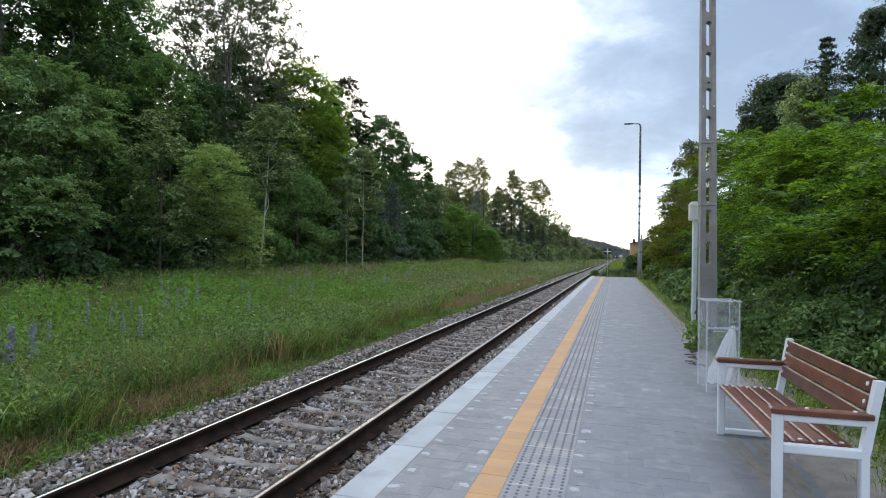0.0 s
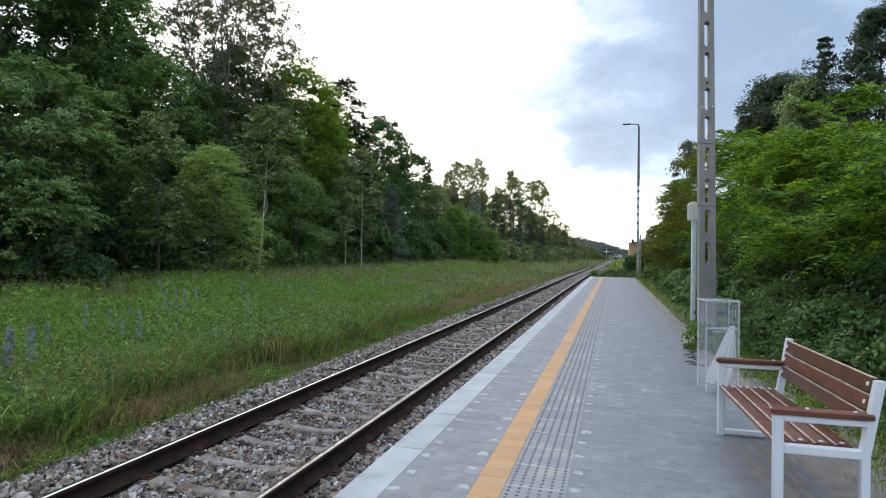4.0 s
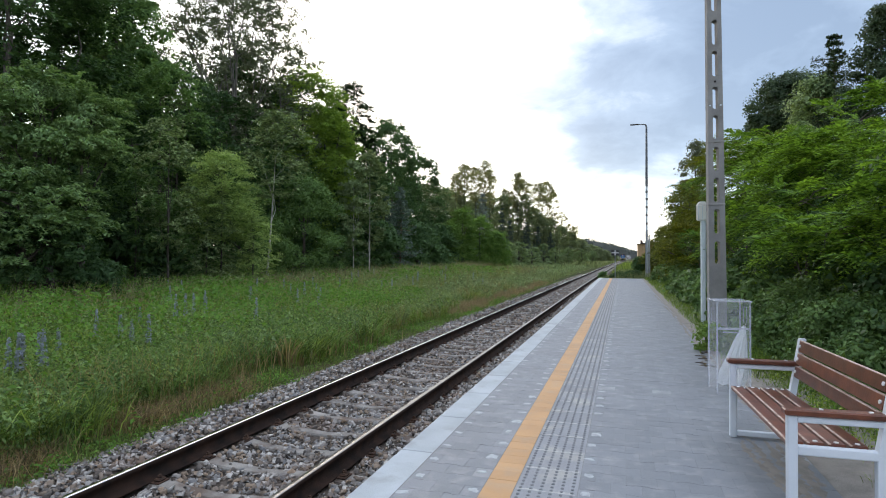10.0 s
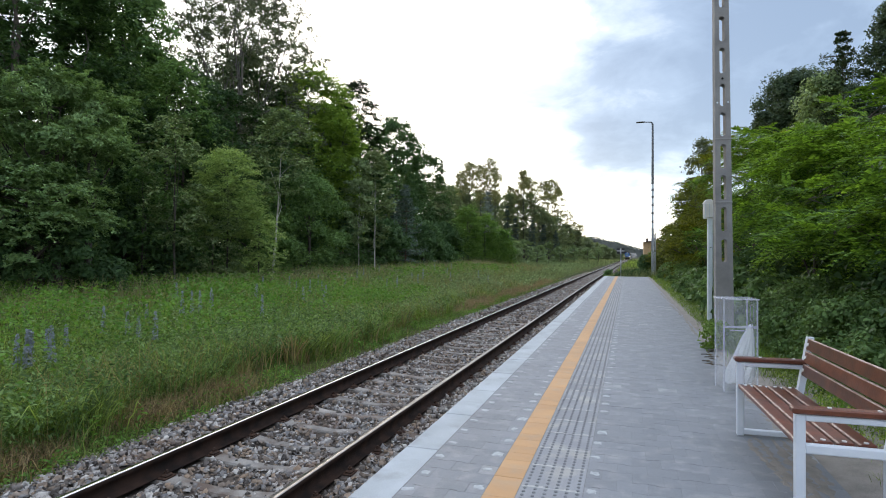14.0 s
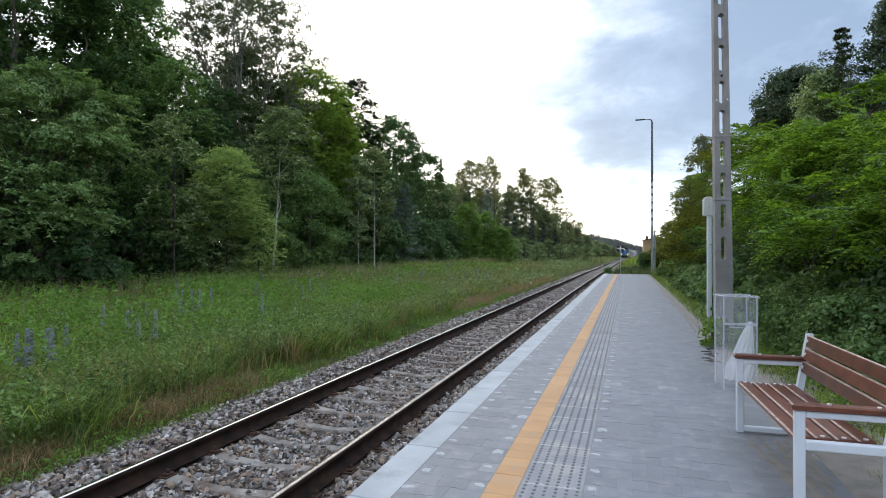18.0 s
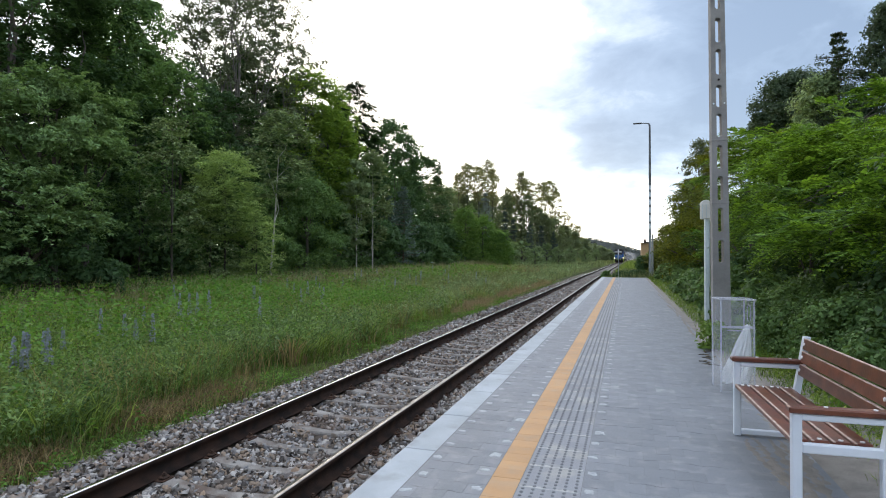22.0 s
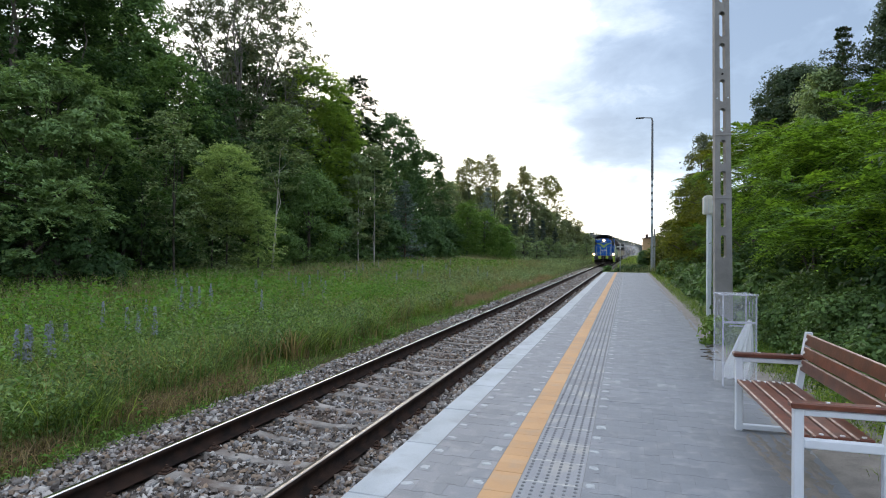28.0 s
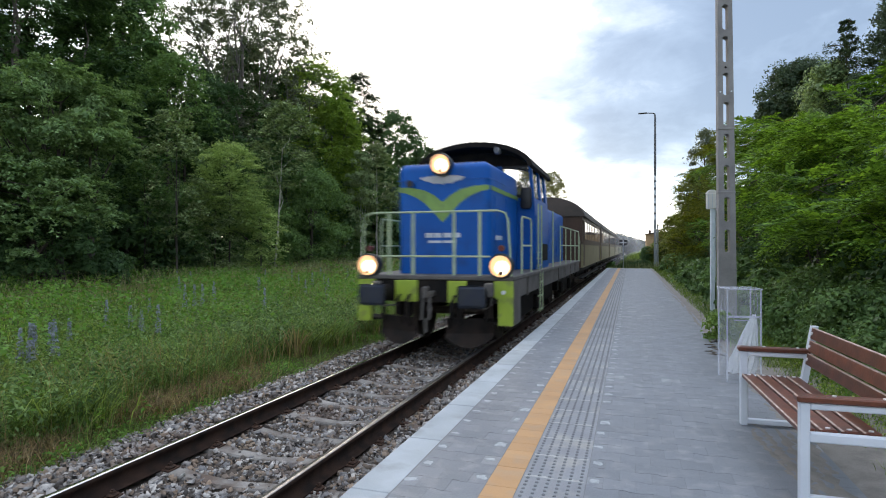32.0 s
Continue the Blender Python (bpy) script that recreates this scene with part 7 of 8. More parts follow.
blades("dry_grass", 4500, grng, clumps(stand(0.5, 8, 46, 1.2), 80, 0.22), 0.40, 0.012, L_RUST, "brown withered stalks along the tall growth", 0.5)
blades("meadow_grass", 20000, grng, stand(5.5, 2.2, 30, 1.25), 0.45, 0.008, L_GRASS, "green meadow grass beside the line", 0.6)
arching("tall_grass", stand(1.9, 2.4, 15, 1.2), 17000, 420, 0.64, 0.0075, L_LUSH, "lush tall arching grass along the verge")
arching("tall_grass", stand(4.5, 3.5, 26, 1.2), 13000, 420, 0.66, 0.010, L_GRASS, "tall arching grass in the meadow")
arching("tall_grass", stand(2.6, 14, 48, 1.1), 8000, 260, 0.55, 0.016, L_SAGE, "grey-green tufts of tall grass along the verge", 0.2)
leafy_stems("leafy_herbs", stand(3.2, 2.6, 15, 1.2), 2600, 0.66, 0.07, L_HERB, "upright bluish-green leafy herbs in the meadow")
leafy_stems("leafy_herbs", stand(8, 9, 44, 1.1), 2400, 0.66, 0.10, L_SAGE, "upright grey-green leafy herbs across the meadow", 12)
leafy_stems("bright_herbs", clumps(stand(3.5, 3, 20, 1.2), 26, 0.25), 420, 0.55, 0.095, L_WEED, "bright green leafy herbs in the meadow", 13)
leafy_stems("verge_weeds", clumps(lambda n: (track_x(9) - 2.0 - 0.3 * grng.random(n), 4 + 24 * grng.random(n)), 9, 0.1), 110, 0.26, 0.06, L_WEED, "bright low weeds at the edge of the ballast", 9)


def tuft(x, y, h, material, label, seed, n=150, w=0.009, bow=0.7, name="grass_tuft", spread=0.16):
    """One thick tuft of grass or withered stalks."""
    rg = np.random.default_rng(seed)
    a, r = rg.uniform(0, 6.283, n), spread * np.sqrt(rg.random(n))
    o = np.stack([r * np.cos(a), r * np.sin(a), np.full(n, -0.03)], -1)
    hh = h * rg.uniform(0.55, 1.1, n)
    out = np.stack([np.cos(a), np.sin(a), np.zeros(n)], -1) * (hh * bow * rg.uniform(0.2, 1.3, n))[:, None]
    b = rg.uniform(0, 6.283, n)
    side = np.stack([np.cos(b), np.sin(b), np.zeros(n)], -1) * w * 0.5
    up = np.stack([np.zeros(n), np.zeros(n), hh], -1)
    m1, m2 = o + up * 0.5 + out * 0.15, o + up * 0.9 + out * 0.55
    v = np.stack([o - side, o + side, m1 - side, m1 + side, m2 - side * 0.6, m2 + side * 0.6, o + up + out], 1)
    k = 7 * np.arange(n)[:, None]
    f = np.concatenate([np.array([t]) + k for t in ((0, 1, 3), (0, 3, 2), (2, 3, 5), (2, 5, 4), (4, 5, 6))])
    ob = new(name, np_mesh(name, v.reshape(-1, 3), f, material))
    ob.location = (x, y, float(ground_z(x, y)))
    tagged(ob, label, "grass", "tufts along the verge")


tuft_rng = random.Random(41)
for k in range(26):
    yy = 5.2 + k * 1.15 + tuft_rng.uniform(-0.5, 0.5)
    xx = float(track_x(yy) + front(yy)) - tuft_rng.uniform(0.0, 0.7)
    sage = k % 3 == 0
    tuft(round(xx, 2), round(yy, 2), round(tuft_rng.uniform(0.5, 0.8), 2), L_SAGE if sage else L_LUSH if k % 3 == 1 else L_GRASS, "dark sage-green tuft of tall grass at the verge" if sage else "thick green tuft of tall grass at the verge", 700 + k)
for x, y, h in ((-6.0, 9.3, 0.6), (-6.15, 9.5, 0.5), (-6.25, 11.9, 0.5), (-6.7, 17.2, 0.6), (-6.5, 14.2, 0.5)):
    tuft(x, y, h, L_RUST, "withered brown dock stalks at the verge", int(x * -70 + y * 9), 34, 0.02, 0.55, "withered_stalks", 0.12)
blades("meadow_grass", 30000, grng, field(-23, -7, 6, 60, 1.1), 0.62, 0.024, L_GRASS, "tall green meadow grass across the field", far=True)
blades("field_grass", 24000, grng, field(-23, -4, 18, 70, 1.0), 0.6, 0.026, L_FIELD, "pale seeding grass across the field", 0.5, far=True)
blades("meadow_grass", 30000, grng, field(-24, -2.6, 34, 130, 1.3), 0.5, 0.05, L_FIELD, "tall meadow grass further down the line", far=True)
blades("far_grass", 16000, grng, field(-40, -2.1, 120, 420, 1.3), 0.9, 0.2, L_FIELD, "grass far down the line", far=True)
blades("dry_grass", 5000, grng, clumps(stand(1.5, 2.5, 34, 1.2), 70, 0.25), 0.6, 0.008, L_DRY, "dry straw-coloured stalks in the tall growth", 0.4)
blades("dry_grass", 15000, grng, field(-23, -6, 12, 75, 0.8), 0.9, 0.015, L_DRY, "dry seed heads over the meadow", far=True)
blades("seeding_grass", 9000, grng, lambda n: (-17.2 + grng.normal(0, 0.9, n), 9 + 70 * grng.random(n)), 1.0, 0.018, L_SEED, "pale seeding grass along the foot of the wood", 0.5, far=True)
blades("platform_end_grass", 14000, grng, lambda n: (grng.uniform(-1.6, 2.6, n), grng.uniform(43.9, 60, n)), 0.6, 0.03, L_FIELD, "green weeds behind the end of the platform", far=True)
blades("platform_end_grass", 6000, grng, lambda n: (grng.uniform(-1.0, 9, n), grng.uniform(55, 130, n)), 0.9, 0.07, L_GRASS, "grass beside the line behind the platform")
arching("margin_tufts", lambda n: (RIGHT_X + 0.34 + 1.05 * grng.random(n) ** 0.9, 3.4 + 9.7 * grng.random(n)), 9500, 560, 0.16, 0.005, L_MARGIN, "short green grass behind the bench", 0.09, 0.8, -0.02)
leafy_stems("margin_weeds", lambda n: (RIGHT_X + 0.42 + 0.95 * grng.random(n), 3.6 + 9 * grng.random(n)), 800, 0.16, 0.042, L_MARGIN, "low yellow-green weeds behind the bench", 9, -0.02)
blades("margin_grass", 12000, grng, lambda n: (RIGHT_X + 0.12 + 0.2 * grng.random(n) + np.abs(grng.normal(0, 0.5, n)), 8 + 38 * grng.random(n) ** 1.3), 0.15, 0.009, L_GRASS, "short grass on the sandy strip behind the platform", floor=-0.02, far=True)
blades("margin_grass", 15000, grng, lambda n: (RIGHT_X + 0.17 + 0.8 * grng.random(n) ** 0.85, 8.5 + 36 * grng.random(n) ** 1.4), 0.18, 0.012, L_MEADOW, "green grass along the back of the platform", 0.6, floor=-0.02, far=True)
blades("margin_grass", 5000, grng, clumps(lambda n: (grng.uniform(1.75, 2.6, n), grng.uniform(3, 16, n)), 40, 0.12), 0.15, 0.009, L_WEED, "green weeds on the sandy strip", floor=-0.03)


def weeds(name, n, sample, h, size, material, label):
    x, y = sample(n)[:2]
    z = ground_z(x, y) + h * grng.random(len(x)) ** 0.6
    v, f = leaf_quads(np.stack([x, y, z], -1), size, grng, 0.6, 0.0)
    tagged(new(name, np_mesh(name, v, f, material)), label, "weeds", kind="stuff")


weeds("broad_weeds", 26000, clumps(field(-17, -4.0, 3, 24, 1.0), 260, 0.4), 0.86, 0.09, L_WEED, "bright green leafy weeds among the grass")
weeds("leafy_weeds", 16000, clumps(field(-9, -3.2, 2, 22, 1.3), 260, 0.22), 0.55, 0.055, L_MEADOW, "dark green leafy weeds among the meadow grass")
weeds("leafy_weeds", 14000, clumps(field(-22, -3.2, 28, 110, 1.2), 420, 0.6), 0.6, 0.16, L_SAGE, "grey-green herbs further down the meadow")
weeds("broad_weeds", 9000, clumps(field(-22, -8, 10, 60, 1.0), 170, 0.6), 0.85, 0.17, L_WEED, "leafy weeds along the foot of the wood")
weeds("edge_weeds", 5000, clumps(field(-2.6, -1.75, 3, 30, 1.2), 50, 0.14), 0.16, 0.04, L_WEED, "small yellow-green weeds at the ballast edge")
weeds("wood_edge_weeds", 16000, clumps(field(-27, -17, 10, 75, 1.0), 220, 0.7), 1.3, 0.2, L_UNDER, "dark nettles along the foot of the wood")


def flower(x, y, h, seed, material=None, name="lupin", label="blue flower spike standing in the meadow grass"):
    rg = np.random.default_rng(seed)
    ob = thing(name, pose(x, y, float(ground_z(x, y)) - 0.02), label, "flower", "flowers in the meadow")
    part("stem", Geo().tube([(0, 0, 0), (0.02, 0, h * 0.6), (0.0, 0.01, h)], [0.008, 0.006, 0.003], 5), L_GRASS, ob)
    n = 110
    t, a = rg.random(n), rg.uniform(0, 6.283, n)
    r = (0.055 * (1 - 0.75 * t)) * rg.uniform(0.6, 1.1, n)
    P = np.stack([r * np.cos(a), r * np.sin(a), h * (0.5 + 0.5 * t)], -1)
    v_, f_ = leaf_quads(P, 0.042, rg, 0.7, 0.0, 0.15, np.stack([np.cos(a), np.sin(a), np.full(n, 0.4)], -1))
    sp = new("spike", np_mesh("spike", v_, f_, material or L_FLOWER))
    sp.parent = ob
    tagged(sp, "pale blue blossoms")
    return ob


frng = random.Random(31)
for cx, cy, n, sp in ((-8.05, 5.75, 8, 0.2), (-9.3, 8.0, 5, 0.7), (-11.6, 12.5, 8, 1.2), (-12.5, 17.0, 8, 1.8), (-12.0, 22.0, 8, 1.6), (-12.5, 30, 7, 2.2), (-12, 40, 7, 3)):
    for k in range(n):
        fx, fy = round(cx + frng.gauss(0, sp), 2), round(cy + frng.gauss(0, sp), 2)
        flower(fx, fy, round(frng.uniform(0.92, 1.08) if cy < 7 else frng.uniform(0.75, 1.1), 2), frng.randint(0, 9999))

# ---- distance: wooded ridges ----
def far_wood(name, x0, x1, y_of, h_of, n, size, seed, label):
    """A far wood: a rising bank of clumps with an uneven top."""
    rg = np.random.default_rng(seed)
    x = rg.uniform(x0, x1, n)
    y = y_of(x) + rg.uniform(0, 45, n)
    top = h_of(x) * (0.96 + 0.04 * np.sin(x * 0.21) * np.sin(x * 0.077 + 1))
    z = -0.6 + top * np.sqrt(rg.random(n))
    v, f = leaf_quads(np.stack([x, y, z], -1), size, rg, 0.75, single=True)
    tagged(new(name, np_mesh(name, v, f, L_FAR)), label, "wood", kind="stuff")


def far_ridge(name, x0, x1, y0, h_of, label):
    """The solid rise under a far wood."""
    xs_ = np.linspace(x0, x1, 60)
    rows_ = [(0, 0.0), (2, 0.5), (14, 0.9), (90, 0.95), (200, 0.0)]
    v_ = np.array([(x, y0(x) + d, -1 + k * h_of(x)) for d, k in rows_ for x in xs_])
    i_ = (np.arange(len(rows_) - 1)[:, None] * 60 + np.arange(59)[None]).ravel()
    ob = new(name, np_mesh(name, v_, np.stack([i_, i_ + 1, i_ + 61, i_ + 60], -1), M_FARHILL, True))
    tagged(ob, label, "hill", kind="structure")


ridge_h = lambda x: np.interp(x, [-420, -103, -54, -40, -24, -7, 6, 36], [40.5, 34.7, 29.2, 27.0, 23.4, 19.1, 13.5, 7.0])
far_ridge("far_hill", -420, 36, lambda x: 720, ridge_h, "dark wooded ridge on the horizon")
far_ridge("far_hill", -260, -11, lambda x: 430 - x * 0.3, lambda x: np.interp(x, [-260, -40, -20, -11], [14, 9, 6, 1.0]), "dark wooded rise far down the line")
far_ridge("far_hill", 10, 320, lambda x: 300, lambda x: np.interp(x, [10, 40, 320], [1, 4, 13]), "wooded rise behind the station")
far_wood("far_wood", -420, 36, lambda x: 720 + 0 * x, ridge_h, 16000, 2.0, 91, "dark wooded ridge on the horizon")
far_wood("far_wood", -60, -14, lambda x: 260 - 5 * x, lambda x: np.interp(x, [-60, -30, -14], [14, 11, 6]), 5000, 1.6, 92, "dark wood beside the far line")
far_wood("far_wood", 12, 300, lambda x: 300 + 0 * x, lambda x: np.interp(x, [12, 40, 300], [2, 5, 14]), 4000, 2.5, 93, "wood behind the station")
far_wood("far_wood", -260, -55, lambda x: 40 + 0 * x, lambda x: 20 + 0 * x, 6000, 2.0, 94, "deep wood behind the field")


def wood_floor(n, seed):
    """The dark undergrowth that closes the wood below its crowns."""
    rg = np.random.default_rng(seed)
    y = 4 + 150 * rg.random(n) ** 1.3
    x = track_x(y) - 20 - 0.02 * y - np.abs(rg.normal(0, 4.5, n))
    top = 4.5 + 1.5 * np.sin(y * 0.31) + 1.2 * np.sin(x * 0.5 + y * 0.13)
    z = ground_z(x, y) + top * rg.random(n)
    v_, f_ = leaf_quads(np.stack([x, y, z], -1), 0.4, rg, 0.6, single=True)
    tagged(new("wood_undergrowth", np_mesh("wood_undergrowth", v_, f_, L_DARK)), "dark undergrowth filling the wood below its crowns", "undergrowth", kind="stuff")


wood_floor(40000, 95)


def sand_drift(x, y, length, width, seed, turn):
    """A thin ragged streak of sand left on the blocks under the bench boards."""
    rg = random.Random(seed)
    g = Geo()
    n = 40
    for i in range(n + 1):
        t = i / n
        w = width * math.sin(math.pi * (0.04 + 0.92 * t)) ** 0.5 * rg.uniform(0.25, 1.5)
        off = 0.02 * math.sin(5 * t + seed) + rg.uniform(-0.012, 0.012)
        g.v += [(off - w, (t - 0.5) * length, 0.0005), (off, (t - 0.5) * length, 0.0035), (off + w * rg.uniform(0.6, 1.3), (t - 0.5) * length, 0.0005)]
    g.f += [(i * 3 + k, i * 3 + k + 1, i * 3 + k + 4, i * 3 + k + 3) for i in range(n) for k in (0, 1)]
    ob = new("sand_drift", g.mesh("sand_drift", M_SAND, True))
    ob.matrix_basis = pose(x, y, 0.0, 0, 0, turn)
    tagged(ob, "thin ragged streak of sand on the paving blocks", "sand")


for k, (x, y, ln, w) in enumerate(((0.98, 4.75, 1.1, 0.022), (1.06, 4.55, 1.5, 0.034), (1.15, 4.5, 1.7, 0.030), (1.23, 4.4, 1.9, 0.036), (1.27, 5.3, 1.8, 0.030), (1.26, 3.4, 1.2, 0.034), (1.02, 5.3, 0.5, 0.012), (1.25, 6.9, 1.4, 0.03))):
    sand_drift(x, y, ln, w * 1.25, k + 1, 2.0)
# sand and soil worked onto the last row of blocks further along
for k in range(9):
    sand_drift(RIGHT_X - 0.03 - 0.02 * (k % 3), 8.9 + k * 1.9, 1.9, 0.03 + 0.012 * (k % 2), 20 + k, 0.0)


def fallen_twig(x, y, length, turn, seed):
    """A thin dry twig with a side shoot and two shrivelled leaves, lying on the paving."""
    rg = random.Random(seed)
    ob = new("fallen_twig", Geo().tube([(0, 0, 0.006), (0.3 * length, rg.uniform(-0.02, 0.02), 0.009), (length, rg.uniform(-0.04, 0.04), 0.006)], [0.008, 0.007, 0.004], 5).tube([(0.4 * length, 0, 0.008), (0.62 * length, 0.3 * length, 0.012)], [0.006, 0.003], 4).mesh("fallen_twig", M_BARK))
    ob.matrix_basis = pose(x, y, 0.001, 0, 0, turn)
    tagged(ob, "thin dry twig lying on the paving blocks", "twig")
    for k in range(3):
        p, q, r = rg.uniform(0.3, 1.0) * length, rg.uniform(-0.05, 0.08), rg.uniform(0.025, 0.045)
        part("leaf", Geo().add([(p - r, q, 0.004), (p, q + 0.5 * r, 0.014), (p + r, q, 0.006), (p, q - 0.5 * r, 0.012)], [(0, 1, 2, 3)]), L_THATCH, ob, "shrivelled brown leaf")


for k, (x, y, ln, turn) in enumerate(((1.1, 9.35, 0.24, 20), (1.22, 9.1, 0.2, 100), (1.02, 9.0, 0.15, -30), (1.2, 9.8, 0.24, 65), (1.25, 8.7, 0.2, 150), (1.08, 9.6, 0.14, 5))):
    fallen_twig(x, y, ln, turn, 60 + k)


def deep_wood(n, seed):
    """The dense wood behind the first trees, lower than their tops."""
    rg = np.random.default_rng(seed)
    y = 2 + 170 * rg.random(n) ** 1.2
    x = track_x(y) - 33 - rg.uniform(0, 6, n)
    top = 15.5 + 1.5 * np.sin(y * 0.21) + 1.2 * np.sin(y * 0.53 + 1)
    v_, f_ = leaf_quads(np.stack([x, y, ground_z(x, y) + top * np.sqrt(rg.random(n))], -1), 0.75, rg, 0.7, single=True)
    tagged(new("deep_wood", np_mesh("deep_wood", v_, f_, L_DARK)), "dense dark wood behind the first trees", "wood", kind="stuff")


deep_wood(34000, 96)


# ---- the train ----
def rounded(g, x0, x1, y0, y1, z0, z1, r, seg=3, keep_bottom=True):
    """A box with its upright and upper edges rounded."""
    bm = bmesh.new()
    bmesh.ops.create_cube(bm, size=1, matrix=Matrix.LocRotScale(((x0 + x1) / 2, (y0 + y1) / 2, (z0 + z1) / 2), None, (x1 - x0, y1 - y0, z1 - z0)))
    edges = [e for e in bm.edges if not (keep_bottom and all(abs(v.co.z - z0) < 1e-5 for v in e.verts))]
    bmesh.ops.bevel(bm, geom=edges, offset=r, segments=seg, affect="EDGES", profile=0.5)
    bm.verts.index_update()
    g.add([v.co.copy() for v in bm.verts], [tuple(v.index for v in f.verts) for f in bm.faces])
    bm.free()
    return g


def headlamp(parent, x, y, z, r=0.19):
    lamp = part("headlamp", Geo().tube([(x, y, z), (x, y + 0.05, z), (x, y + 0.26, z), (x, y + 0.32, z)], [r, r + 0.012, r - 0.01, r * 0.6], 20), M_LAMPRIM, parent, "round black headlamp housing", True)
    part("lens", Geo().tube([(x, y - 0.004, z), (x, y + 0.004, z)], r * 0.88, 20), M_LAMP, lamp, "warm lit glass lens")
    part("reflector", Geo().tube([(x + 0.03, y - 0.008, z - 0.025), (x + 0.03, y - 0.003, z - 0.025)], r * 0.58, 16), M_REFLECTOR, lamp, "bright reflector")
    part("bulb", Geo().tube([(x + 0.045, y - 0.013, z - 0.02), (x + 0.045, y - 0.007, z - 0.02)], r * 0.26, 12), M_BULB, lamp, "glaring bulb")
    part("bulb_holder", Geo().tube([(x + 0.01, y - 0.016, z - 0.11), (x + 0.01, y - 0.006, z - 0.11)], r * 0.19, 10), M_HOLDER, lamp, "dark bulb holder")
    return lamp


def wheelset(parent, y, r=0.55):
    """Two flanged wheels on an axle, centred on its own axis."""
    g = Geo().tube([(-0.9, 0, 0), (0.9, 0, 0)], 0.08, 10)
    for s in (-1, 1):
        g.tube([(s * 0.69, 0, 0), (s * 0.715, 0, 0), (s * 0.716, 0, 0), (s * 0.82, 0, 0)], [r + 0.028, r + 0.028, r, r - 0.006], 24)
        for k in range(6):
            a = k * math.pi / 3
            g.box(s * 0.82 - 0.006, s * 0.82 + 0.012, -0.03, 0.03, 0.12, r - 0.12, 0, pose(0, 0, 0, math.degrees(a)))
    ob = part("wheelset", g, M_TYRE, parent, "steel wheels on an axle", True)
    ob.location = (0, y, r)
    return ob


def handrail(parent, pts, name="handrail", r=0.019, label="pale green tubular handrail"):
    return part(name, Geo().tube(pts, r, 6), M_RAILING, parent, label, True)


